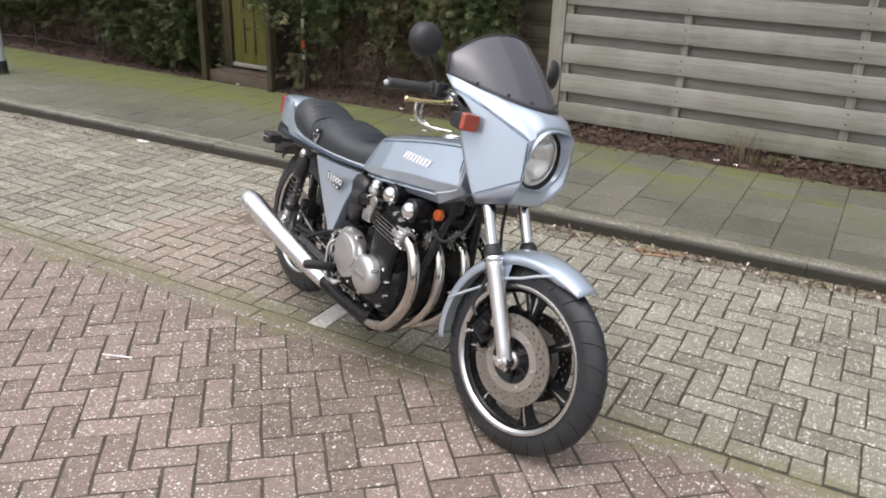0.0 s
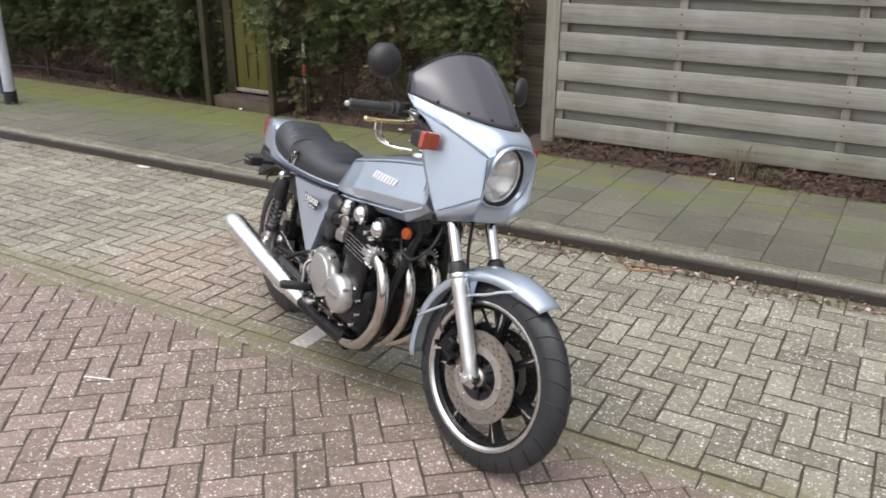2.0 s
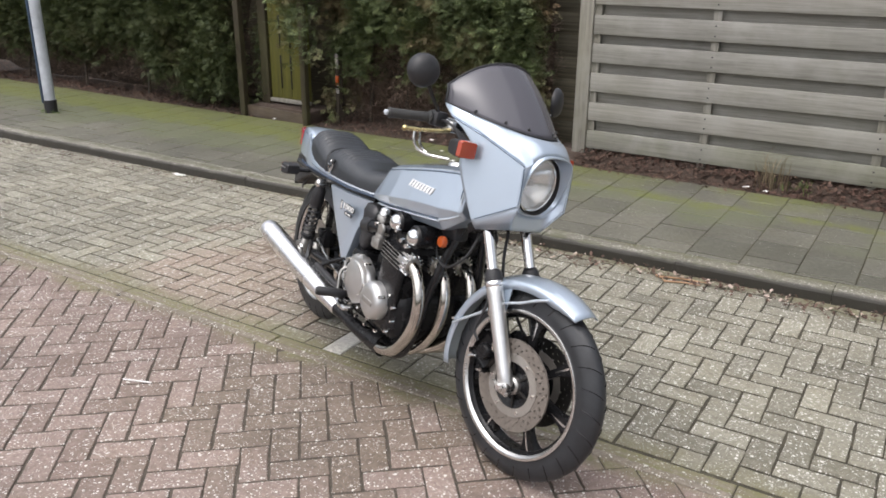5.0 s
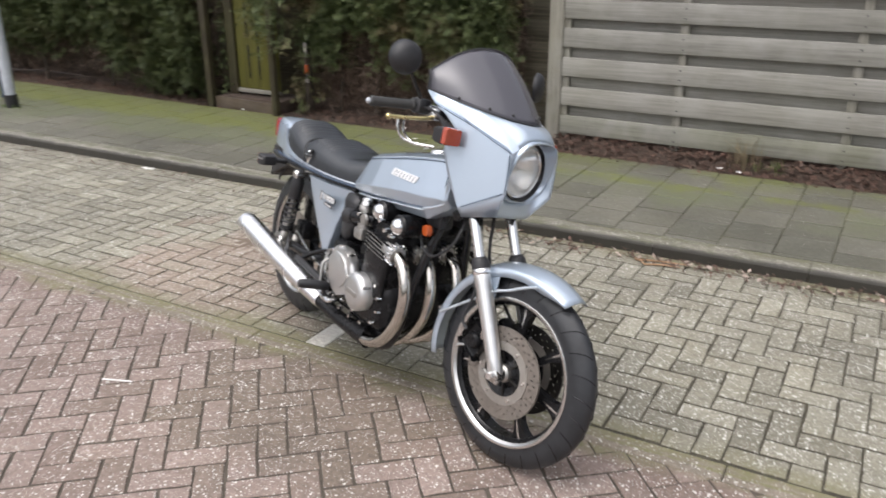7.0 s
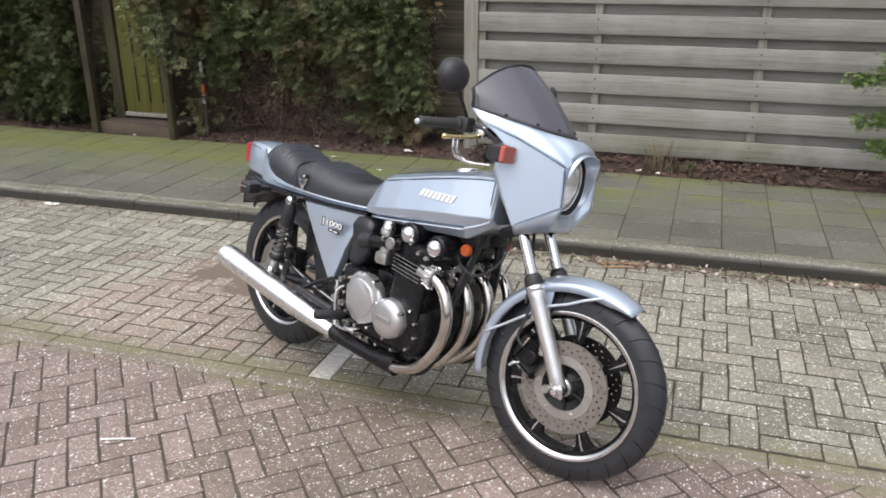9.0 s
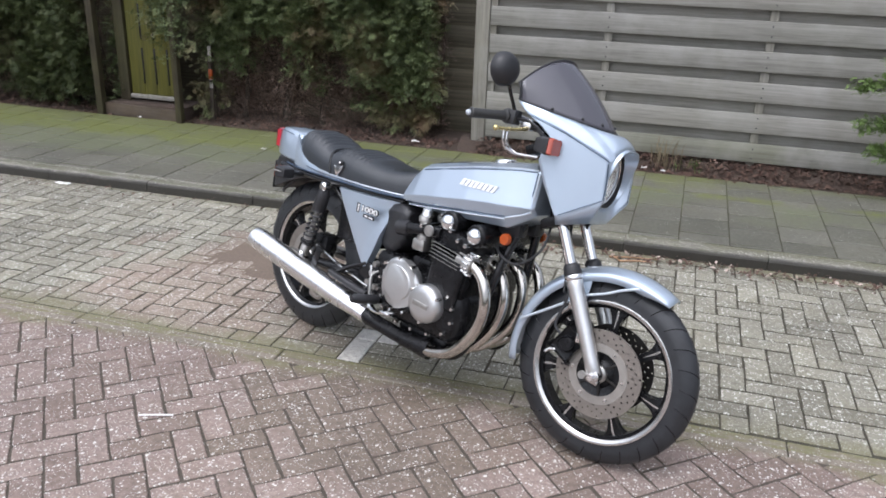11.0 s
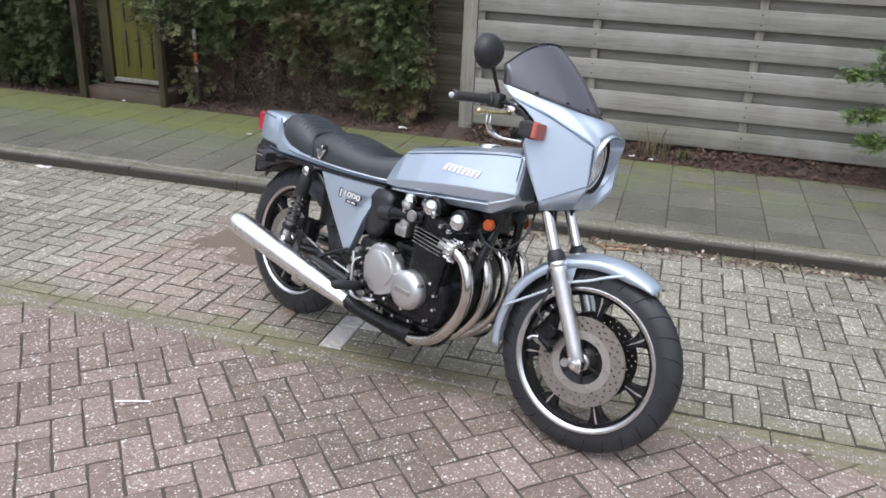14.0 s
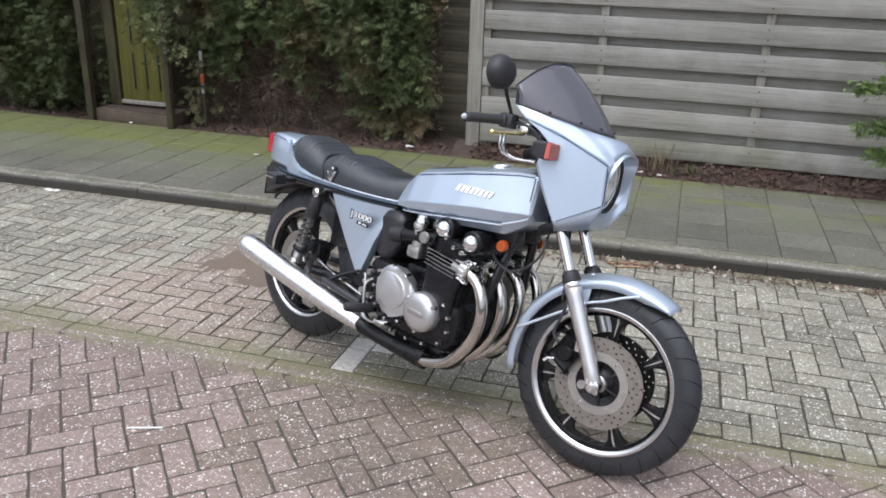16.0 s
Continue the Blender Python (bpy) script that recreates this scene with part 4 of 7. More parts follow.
# front fork
for s in (-1, 1):
    y = s * 0.09
    foot = FRONT + Vector((0, y, 0))
    st = part("fork_stanchion", tubed([foot + AXIS * 0.3, foot + AXIS * 0.8], 0.0185, 24, FORK), M_CHROME, bike, "chromed fork tube")
    sl = bmesh.new()
    add_tube(sl, [foot + AXIS * d for d in (-0.012, 0.01, 0.05, 0.18, 0.3, 0.334, 0.338)], [0.02, 0.026, 0.0245, 0.026, 0.0275, 0.029, 0.026], 28, True, FORK)
    slider = part("fork_slider", sl, M_SLIDER, bike, "polished aluminium fork leg")
    clampm = bmesh.new()
    add_lathe(clampm, [(0.0, y - 0.024), (0.014, y - 0.024), (0.0225, y - 0.02), (0.0235, y + 0.02), (0.014, y + 0.024), (0.0, y + 0.024)], 28, FORK @ Matrix.Translation(FRONT))
    add_box(clampm, (-0.036, y - 0.015, -0.024), (0.026, y + 0.015, -0.006), 0.005, FORK @ Matrix.Translation(FRONT) @ Matrix.Rotation(radians(18), 4, "Y"))
    part("axle_clamp", clampm, M_RIM, slider)
    nut = bmesh.new()
    add_lathe(nut, [(0.0, y + s * 0.04), (0.011, y + s * 0.04), (0.012, y + s * 0.027), (0.0, y + s * 0.027)], 6, FORK @ Matrix.Translation(FRONT))
    part("axle_nut", nut, M_CHROME, slider)
    cap = bmesh.new()
    add_lathe(cap, [(0.0, y + s * 0.03), (0.013, y + s * 0.03), (0.015, y + s * 0.02), (0.0, y + s * 0.02)], 12, FORK @ Matrix.Translation(FRONT + Vector((-0.034, 0, -0.004))))
    part("clamp_bolt", cap, M_ALU_D, slider)
    boot = bmesh.new()
    add_tube(boot, [foot + AXIS * d for d in (0.337, 0.345, 0.352, 0.36, 0.367, 0.375)], [0.03, 0.031, 0.0285, 0.029, 0.0255, 0.02], 24, True, FORK)
    part("dust_boot", boot, M_PLASTIC, bike, "black rubber fork dust boot")
    ring = bmesh.new()
    add_tube(ring, [foot + AXIS * d for d in (0.318, 0.322, 0.334, 0.337)], [0.0285, 0.0305, 0.0305, 0.0285], 24, True, FORK)
    part("slider_collar", ring, M_CHROME, slider)
    lug = bmesh.new()
    add_box(lug, (-0.035, -0.012, -0.02), (0.0, 0.012, 0.02), 0.004, FORK @ Matrix.Translation(foot + AXIS * 0.235))
    part("caliper_lug", lug, M_ALU, slider)
    part("caliper_lug", boxed((-0.035, -0.012, -0.02), (0.0, 0.012, 0.02), 0.004, FORK @ Matrix.Translation(foot + AXIS * 0.12)), M_ALU, slider)
    cal = bmesh.new()
    cm = FORK @ Matrix.Translation(FRONT) @ Matrix.Rotation(-radians(148), 4, "Y")
    add_box(cal, (0.097, y - s * 0.065 if s < 0 else y - 0.065, -0.05), (0.177, y - s * 0.005 if s < 0 else y - 0.005, 0.05), 0.012, cm)
    caliper = part("brake_caliper", cal, M_BLACK, bike, "black brake caliper behind the fork leg")
    pis = bmesh.new()
    add_lathe(pis, [(0.0, y + s * 0.02), (0.022, y + s * 0.02), (0.028, y + s * 0.012), (0.028, y - s * 0.02), (0.0, y - s * 0.02)], 24, cm @ Matrix.Translation((0.137, 0, 0)))
    part("piston_housing", pis, M_BLACK, caliper)
    fit_ = tubed([cm @ Vector((0.15, y, 0.045)), cm @ Vector((0.165, y, 0.06)), cm @ Vector((0.17, y, 0.08))], 0.006, 8)
    part("hose_union", fit_, M_ALU, caliper, "bright brake hose union")
for d, half, nm in ((0.52, 0.125, "lower_fork_clamp"), (0.77, 0.125, "upper_fork_clamp")):
    c = bmesh.new()
    q = FRONT + AXIS * d
    add_box(c, (-0.065, -half, -0.018), (0.035, half, 0.018), 0.01, FORK @ Matrix.Translation(q) @ Matrix.Rotation(-RAKE, 4, "Y"))
    part(nm, c, M_BLACK, bike)
part("axle", lathed([(0.0, -0.1), (0.01, -0.1), (0.01, 0.1), (0.0, 0.1)], 16, FORK @ Matrix.Translation(FRONT)), M_ALU, bike)


# mudguards
def guard(centre, radius, a0, a1, half, lip, m, steps=36, dome=0.014):
    bm = bmesh.new()
    loops = []
    for k in range(steps + 1):
        t = k / steps
        a = radians(a0 + (a1 - a0) * t)
        e = min(1.0, 8 * t, 8 * (1 - t) + 0.5)
        row = [(-1, lip), (-1.0, 0.004), (-0.9, 0), (-0.5, 0), (0, 0), (0.5, 0), (0.9, 0), (1.0, 0.004), (1, lip)]
        loop = []
        for u, drop in row:
            r = radius + dome * (1 - u * u) - drop * min(1.0, 0.15 + 7 * t)
            w = half * u * (0.85 + 0.15 * e)
            loop.append(Vector((centre.x + r * math.cos(a), w, centre.z + r * math.sin(a))))
        loops.append(loop)
    add_loft(bm, loops, False, False, m)
    return bm


fender = part("front_mudguard", guard(FRONT, 0.333, 58, 190, 0.064, 0.026, FORK, 36, 0.02), M_BLUE, bike, "light blue front mudguard", 50)
solid(fender, 0.003)
for s in (-1, 1):
    def on_guard(a, up=0.0):
        return Vector((FRONT.x + (0.33 + up) * math.cos(radians(a)), s * 0.067, FRONT.z + (0.33 + up) * math.sin(radians(a))))
    mid = FRONT + AXIS * 0.265 + Vector((0.012, s * 0.066, 0))
    wire = smooth_line([on_guard(77, -0.008), on_guard(86, -0.035), on_guard(97, -0.06), mid, on_guard(140, -0.065), on_guard(156, -0.03), on_guard(163, -0.003)], 5)
    part("guard_stay", tubed(wire, 0.0048, 8, FORK), M_STRIPE_S, fender, "painted wire mudguard stay")
    br = bmesh.new()
    b0 = FRONT + AXIS * 0.3
    add_plate(br, [(b0.x - 0.035, b0.z - 0.055), (b0.x + 0.035, b0.z - 0.075), (b0.x + 0.045, b0.z + 0.05), (b0.x - 0.03, b0.z + 0.045)], s * 0.06 - 0.002, s * 0.06 + 0.002, 0.0, FORK)
    part("guard_bracket", br, M_BLUE, fender)
    bo = bmesh.new()
    q = on_guard(160, 0.0)
    add_lathe(bo, [(0.0, q.y + s * 0.008), (0.005, q.y + s * 0.008), (0.006, q.y), (0.0, q.y)], 8, FORK @ Matrix.Translation((q.x, 0, q.z)))
    part("stay_bolt", bo, M_ALU, fender)


# fairing
LAMP_Z = 0.958


def lip(a, r=1.0, back=0.0):
    """The front edge of the fairing's nose at an angle round the lamp."""
    c, s_ = math.cos(a), math.sin(a)
    sq = (abs(c) ** 3.0 + abs(s_) ** 3.0) ** (-1 / 3.0)
    return Vector((1.372 + 0.027 * s_ * sq - back, 0.101 * r * c * sq, LAMP_Z + 0.104 * r * s_ * sq))


def along(points, t):
    """A point at the share t of a broken line's length."""
    p = [Vector(q) for q in points]
    d = [0.0]
    for u, v in zip(p, p[1:]):
        d.append(d[-1] + (v - u).length)
    return Vector([np.interp(t * d[-1], d, [q[k] for q in p]) for k in range(3)])


def panel_y(x):
    return -float(np.interp(x, [1.06, 1.1, 1.17, 1.235, 1.3, 1.37, 1.39], [0.228, 0.221, 0.202, 0.179, 0.15, 0.115, 0.107]))


CREASE = [(1.372, -0.114, 1.012), (1.235, -0.179, 1.07), (1.1, -0.221, 1.108), (1.065, -0.2225, 1.138)]
FOOT = [(1.322, 0, 1.1), (1.3, -0.085, 1.104), (1.235, -0.15, 1.115), (1.15, -0.198, 1.128), (1.065, -0.2225, 1.142)]


def fairing_shell():
    bm = bmesh.new()

    def sheet(rows):
        for side in (1, -1):
            vs = [[bm.verts.new(STEER @ Vector((p.x, p.y * side, p.z))) for p in row] for row in rows]
            for r0, r1 in zip(vs, vs[1:]):
                for k in range(len(r0) - 1):
                    quad = (r0[k], r0[k + 1], r1[k + 1], r1[k])
                    bm.faces.new(quad if side > 0 else quad[::-1])

    # flat side panel between the rear edge and the crease
    rows = []
    for z in np.linspace(0.803, 1.108, 30):
        back = float(np.interp(z, [0.803, 0.9, 0.968, 1.0, 1.045, 1.08, 1.108], [1.255, 1.2, 1.168, 1.172, 1.19, 1.15, 1.1]))
        front = float(np.interp(z, [0.803, 0.886, 1.012, 1.07, 1.108], [1.256, 1.382, 1.372, 1.235, 1.101]))
        rows.append([Vector((x, panel_y(x), z)) for x in np.linspace(back, max(front, back + 0.001), 18)])
    sheet(rows)
    # upper surface from the foot of the screen to the crease and the top of the lip
    rows = []
    for k in range(41):
        u = k / 40
        top = along(FOOT, u)
        if u < 0.4:
            low = lip(math.radians(90 + (u / 0.4) * 52), 1.0, 0.012)
        elif u < 0.5:
            low = lip(math.radians(142), 1.0, 0.012).lerp(Vector(CREASE[0]), (u - 0.4) / 0.1)
        else:
            low = along(CREASE, (u - 0.5) / 0.5)
        row = []
        for j in range(9):
            v = j / 8
            p = top.lerp(low, v)
            swell = 0.012 * 4 * v * (1 - v) * (1 - u) ** 0.7
            row.append(p + Vector((swell * 0.7, 0, swell)))
        rows.append(row)
    sheet(rows)
    # cheek from the panel's front edge to the lip, and the chin
    rows = []
    for k in range(31):
        t = k / 30
        outer = along([CREASE[0], (1.382, panel_y(1.382), 0.886), (1.334, -0.075, 0.803), (1.338, 0, 0.802)], t)
        inner = lip(math.radians(142 + 128 * t), 1.0, 0.012)
        rows.append([outer.lerp(inner, j / 4) for j in range(5)])
    sheet(rows)
    rows = []
    for k in range(11):
        t = k / 10
        rows.append([Vector((1.382, panel_y(1.382), 0.886)).lerp(Vector((1.255, panel_y(1.255), 0.803)), t), Vector((1.334, -0.075, 0.803)).lerp(Vector((1.25, -0.142, 0.778)), t)])
    sheet(rows)
    bmesh.ops.remove_doubles(bm, verts=bm.verts, dist=2e-4)
    return bm


def nose_mesh():
    """The deep rounded lip about the headlamp."""
    loops = [[], [], [], []]
    n = 72
    for k in range(n):
        a = 2 * math.pi * k / n
        c, s_ = math.cos(a), math.sin(a)
        loops[0].append(lip(a, 1.0, 0.012))
        loops[1].append(lip(a, 0.975, 0.001))
        loops[2].append(lip(a, 0.935, 0.001))
        loops[3].append(Vector((1.344 + 0.008 * s_, 0.0935 * c, LAMP_Z - 0.003 + 0.0935 * s_)))
    bm = bmesh.new()
    add_loft(bm, loops, True, False, STEER)
    return bm


fairing = part("fairing", fairing_shell(), M_BLUE, bike, "light blue half fairing with a sharp side crease", 26)
fairing.data.materials.append(M_PLASTIC)
solid(fairing, 0.004).modifiers["solid"].material_offset = 1
part("fairing_nose", nose_mesh(), M_BLUE, fairing, "light blue deep lip round the headlamp", 45)


for s in (-1, 1):
    for run in ([along(CREASE, t) + Vector((0.0, -0.0022, -0.0015)) for t in np.linspace(0.01, 0.85, 12)],
                [Vector((x, panel_y(x) - 0.002, z)) for x, z in ((1.368, 1.006), (1.374, 0.96), (1.377, 0.92), (1.377, 0.892))],
                [Vector((x, panel_y(x) - 0.002, z)) for x, z in ((1.374, 0.888), (1.33, 0.8585), (1.29, 0.832), (1.262, 0.814))]):
        part("pinstripe", tubed([Vector((p.x, -s * p.y, p.z)) for p in run], 0.0016, 6, STEER), M_STRIPE_D, fairing, "fine dark pinstripe")


# windscreen
def screen_point(u, v):
    """u from -1 (right) to 1 (left), v from 0 (foot) to 1 (top)."""
    us = [0.0, 0.35, 0.7, 1.0]
    foot = [(1.322, 0.0, 1.102), (1.296, 0.09, 1.106), (1.215, 0.166, 1.12), (1.064, 0.222, 1.144)]
    head = [(1.112, 0.0, 1.312), (1.1, 0.082, 1.3), (1.075, 0.156, 1.262), (1.046, 0.212, 1.2)]
    a = Vector([np.interp(abs(u), us, [p[k] for p in foot]) for k in range(3)])
    b = Vector([np.interp(abs(u), us, [p[k] for p in head]) for k in range(3)])
    a.y, b.y = math.copysign(a.y, u), math.copysign(b.y, u)
    p = a.lerp(b, v)
    bulge = 0.014 * 4 * v * (1 - v) * (1 - 0.55 * abs(u))
    return STEER @ (p + Vector((bulge * 0.75, math.copysign(bulge * 0.35 * abs(u), u), bulge * 0.6)))


def smooth_screen():
    bm = bmesh.new()
    nu, nv = 36, 14
    grid = [[screen_point(-1 + 2 * i / nu, j / nv) for j in range(nv + 1)] for i in range(nu + 1)]
    for _ in range(10):
        old = [[p.copy() for p in row] for row in grid]
        for i in range(1, nu):
            for j in range(nv + 1):
                grid[i][j] = (old[i - 1][j] + 2 * old[i][j] + old[i + 1][j]) / 4
    vs = [[bm.verts.new(p) for p in row] for row in grid]
    for i in range(nu):
        for j in range(nv):
            bm.faces.new((vs[i][j], vs[i + 1][j], vs[i + 1][j + 1], vs[i][j + 1]))
    return bm, grid


bm_s, SCREEN = smooth_screen()
screen = part("windscreen", bm_s, M_SMOKE, bike, "smoked grey windscreen with a black edge", 60)
solid(screen, 0.003)
part("screen_edge", tubed([row[-1] for row in SCREEN], 0.003, 8), M_PLASTIC, screen, "black rubber edging")
part("screen_edge", tubed([SCREEN[0][j] for j in range(15)], 0.0042, 8), M_PLASTIC, screen, "black rubber edging")
part("screen_edge", tubed([SCREEN[-1][j] for j in range(15)], 0.0042, 8), M_PLASTIC, screen, "black rubber edging")
part("screen_foot_edge", tubed([row[0] for row in SCREEN], 0.003, 8), M_PLASTIC, screen, "black line along the foot of the screen")
for i in (4, 9, 14, 22, 27, 32):
    b = bmesh.new()
    bmesh.ops.create_uvsphere(b, u_segments=10, v_segments=6, radius=0.006, matrix=Matrix.Translation(SCREEN[i][1]))
    part("screen_screw", b, M_PLASTIC, screen)

# headlamp
LAMP = 0.95
HM = STEER @ Matrix.Translation((1.33, 0, 0.955)) @ Matrix.Rotation(radians(-90), 4, "Z") @ Matrix.Rotation(radians(-4), 4, "X") @ Matrix.Diagonal((LAMP, 1, LAMP, 1))
lamp = part("headlamp", lathed([(0.0, -0.09), (0.04, -0.085), (0.08, -0.04), (0.09, 0.0), (0.092, 0.006), (0.088, 0.004)] + [(r, -0.062 + r * r / 0.124) for r in (0.086, 0.08, 0.072, 0.062, 0.05, 0.036, 0.02, 0.0)], 48, HM), M_BOWL, bike, "round headlamp with a chromed bowl and rim")
lens = part("lens", lathed([(0.0, 0.024), (0.03, 0.022), (0.06, 0.015), (0.085, 0.003), (0.085, 0.0), (0.06, 0.011), (0.03, 0.018), (0.0, 0.02)], 48, HM), M_GLASS, lamp, "fluted clear glass lens")
lens.visible_shadow = False
# black ring puts the deep shade of the gap round the lens into colour
part("lamp_gap_shade", lathed([(0.0945, 0.0), (0.0945, -0.06), (0.0925, -0.06), (0.0925, 0.0)], 48, STEER @ Matrix.Translation((1.346, 0, LAMP_Z - 0.003)) @ Matrix.Rotation(radians(-90), 4, "Z"), True), M_PLASTIC, lamp, "black ring for the deep shade between lamp and fairing lip")
part("bulb", lathed([(0.0, -0.02), (0.011, -0.022), (0.012, -0.055), (0.0, -0.055)], 16, HM), M_WHITE_P, lamp)
part("lamp_rim", lathed([(0.088, 0.0), (0.0935, 0.003), (0.0935, 0.007), (0.088, 0.008), (0.0845, 0.005)], 48, HM, True), M_ALU, lamp, "thin bright bezel")


# indicators
def indicator(x, y, z, side, ahead, m, lens_mat, deep=1.0):
    body = bmesh.new()
    d = 1 if ahead else -1
    loops = []
    for t, k in ((0.0, 0.72), (0.018, 0.9), (0.05, 1.0)):
        h, w = (0.028 if ahead else 0.026) * k, (0.037 if ahead else 0.038) * k
        cx = x - d * (0.05 - t)
        loops.append([Vector((cx, y + w * a, z + h * b)) for a, b in ((-1, -0.8), (-0.8, -1), (0.8, -1), (1, -0.8), (1, 0.8), (0.8, 1), (-0.8, 1), (-1, 0.8))])
    add_loft(body, loops, m=m)
    ob = bevelled(part("indicator", body, M_PLASTIC, bike, "black turn indicator body"), 0.007, 30, 3)
    lens = bmesh.new()
    loops = []
    for t, k in ((0.001, 0.97), (0.018 * deep, 0.96), (0.026 * deep, 0.88)):
        h, w = (0.028 if ahead else 0.026) * k, (0.037 if ahead else 0.038) * k
        loops.append([Vector((x + d * t, y + w * a, z + h * b)) for a, b in ((-1, -0.8), (-0.8, -1), (0.8, -1), (1, -0.8), (1, 0.8), (0.8, 1), (-0.8, 1), (-1, 0.8))])
    add_loft(lens, loops, m=m)
    part("lens", lens, lens_mat, ob, "orange plastic lens")
    part("stalk", tubed([(x - d * 0.03, y - side * 0.03, z), (x - d * 0.03, y - side * 0.09, z - 0.004)], 0.011, 12, m), M_PLASTIC, ob)
    return ob


for s in (-1, 1):
    indicator(1.222, s * 0.24, 1.02, s, True, STEER, M_ORANGE, 0.6)
    indicator(-0.06, s * 0.215, 0.684, s, False, Matrix(), M_REFLECTOR, 0.12)

# handlebar
BAR = STEER @ Matrix.Translation((0.008, 0, -0.008))
for s in (-1, 1):
    bar = smooth_line([(1.125, 0, 1.062), (1.125, s * 0.09, 1.062), (1.1, s * 0.16, 1.085), (1.045, s * 0.235, 1.095), (0.985, s * 0.375, 1.08)], 6)
    hb = part("handlebar", tubed(bar, 0.011, 14, BAR), M_CHROME, bike, "chromed low handlebar")
    g0, g1 = Vector((1.037, s * 0.253, 1.093)), Vector((0.982, s * 0.383, 1.0785))
    grip = bmesh.new()
    add_tube(grip, [g0.lerp(g1, t) for t in (0, 0.03, 0.06, 0.5, 0.93, 0.97, 1.0)], [0.021, 0.021, 0.0155, 0.015, 0.016, 0.0175, 0.015], 18, True, BAR)
    gr = part("grip", grip, M_GRIP, hb, "black rubber grip")
    end = bmesh.new()
    bmesh.ops.create_uvsphere(end, u_segments=14, v_segments=8, radius=0.0095, matrix=BAR @ Matrix.Translation(g1.lerp(g0, -0.03)))
    part("grip_end", end, M_POLE, hb)
    box = bmesh.new()
    add_box(box, (-0.022, -0.025, -0.024), (0.022, 0.025, 0.024), 0.008, BAR @ Matrix.Translation((1.05, s * 0.232, 1.094)))
    part("switch_box", box, M_PLASTIC, hb, "black switch housing")
    lev = smooth_line([(1.095, s * 0.2, 1.072), (1.112, s * 0.25, 1.064), (1.1, s * 0.32, 1.055), (1.086, s * 0.385, 1.05)], 5)
    lever = bmesh.new()
    add_tube(lever, lev, [0.009, 0.0075, 0.0065, 0.006, 0.0075], 10, True, BAR)
    bmesh.ops.create_uvsphere(lever, u_segments=12, v_segments=8, radius=0.0095, matrix=BAR @ Matrix.Translation((1.086, s * 0.387, 1.05)))
    part("lever", lever, M_GOLD if s < 0 else M_ALU, hb, "gold anodised brake lever" if s < 0 else "bright clutch lever")
    mc = bmesh.new()
    add_box(mc, (-0.02, -0.04, -0.016), (0.02, 0.04, 0.02), 0.007, BAR @ Matrix.Translation((1.1, s * 0.19, 1.078)))
    part("lever_perch", mc, M_ALU, hb)
for k, dx in enumerate((0.0, 0.022)):
    rod = smooth_line([(1.1, -0.358 + dx, 1.046), (1.104, -0.355 + dx, 1.015), (1.115, -0.338 + dx, 0.993), (1.145, -0.308, 0.985), (1.185, -0.27, 0.987)], 5)
    part("lever_rod", tubed(rod, 0.0048, 8, BAR), M_CHROME, bike, "bent chromed rod under the brake lever")
for s in (-1, 1):
    mm = BAR @ Matrix.Translation((1.045, s * 0.325, 1.232)) @ Matrix.Rotation(radians(90 + (26 if s > 0 else -16)), 4, "Z") @ Matrix.Rotation(radians(-6), 4, "X") @ Matrix.Diagonal((1, 1 if s < 0 else 0.6, 1, 1))
    mir = part("mirror", lathed([(0.0, -0.026), (0.025, -0.024), (0.042, -0.015), (0.051, 0.0), (0.0535, 0.014), (0.0535, 0.02), (0.05, 0.021), (0.0, 0.019)], 40, mm), M_PLASTIC, bike, "round black rear-view mirror")
    part("mirror_glass", lathed([(0.0, 0.0215), (0.049, 0.0215), (0.049, 0.02), (0.0, 0.02)], 40, mm), M_CHROME, mir, "mirror glass")
    stem = smooth_line([(1.05, s * 0.305, 1.195), (1.053, s * 0.285, 1.165), (1.06, s * 0.255, 1.125), (1.06, s * 0.235, 1.098)], 4)
    part("mirror_stem", tubed(stem, 0.0058, 10, BAR), M_GLOSS, mir, "black mirror stem")
dash = bmesh.new()
add_box(dash, (1.12, -0.1, 1.06), (1.2, 0.1, 1.15), 0.02, STEER)
part("instrument_panel", dash, M_PLASTIC, bike, "black instrument housing")

# tank
TX = [0.57, 0.63, 0.75, 0.9, 1.0, 1.075, 1.13, 1.168, 1.176]
TANK = {
    "top": [0.805, 0.868, 0.895, 0.925, 0.943, 0.955, 0.958, 0.957, 0.95],
    "rim_z": [0.79, 0.842, 0.868, 0.9, 0.919, 0.932, 0.939, 0.94, 0.93],
    "rim_y": [0.085, 0.098, 0.118, 0.13, 0.13, 0.126, 0.12, 0.115, 0.11],
    "mid_z": [0.73, 0.741, 0.762, 0.786, 0.799, 0.805, 0.811, 0.813, 0.818],
    "mid_y": [0.122, 0.137, 0.158, 0.166, 0.164, 0.157, 0.146, 0.134, 0.126],
    "low_z": [0.71, 0.716, 0.732, 0.752, 0.764, 0.773, 0.79, 0.803, 0.81],
    "low_y": [0.118, 0.13, 0.148, 0.155, 0.153, 0.147, 0.135, 0.124, 0.118],
    "foot_z": [0.712, 0.696, 0.702, 0.713, 0.722, 0.727, 0.76, 0.786, 0.795],
    "foot_y": [0.1, 0.108, 0.118, 0.125, 0.125, 0.12, 0.112, 0.104, 0.1],
}


def tank_at(x, key):
    return float(np.interp(x, TX, TANK[key]))


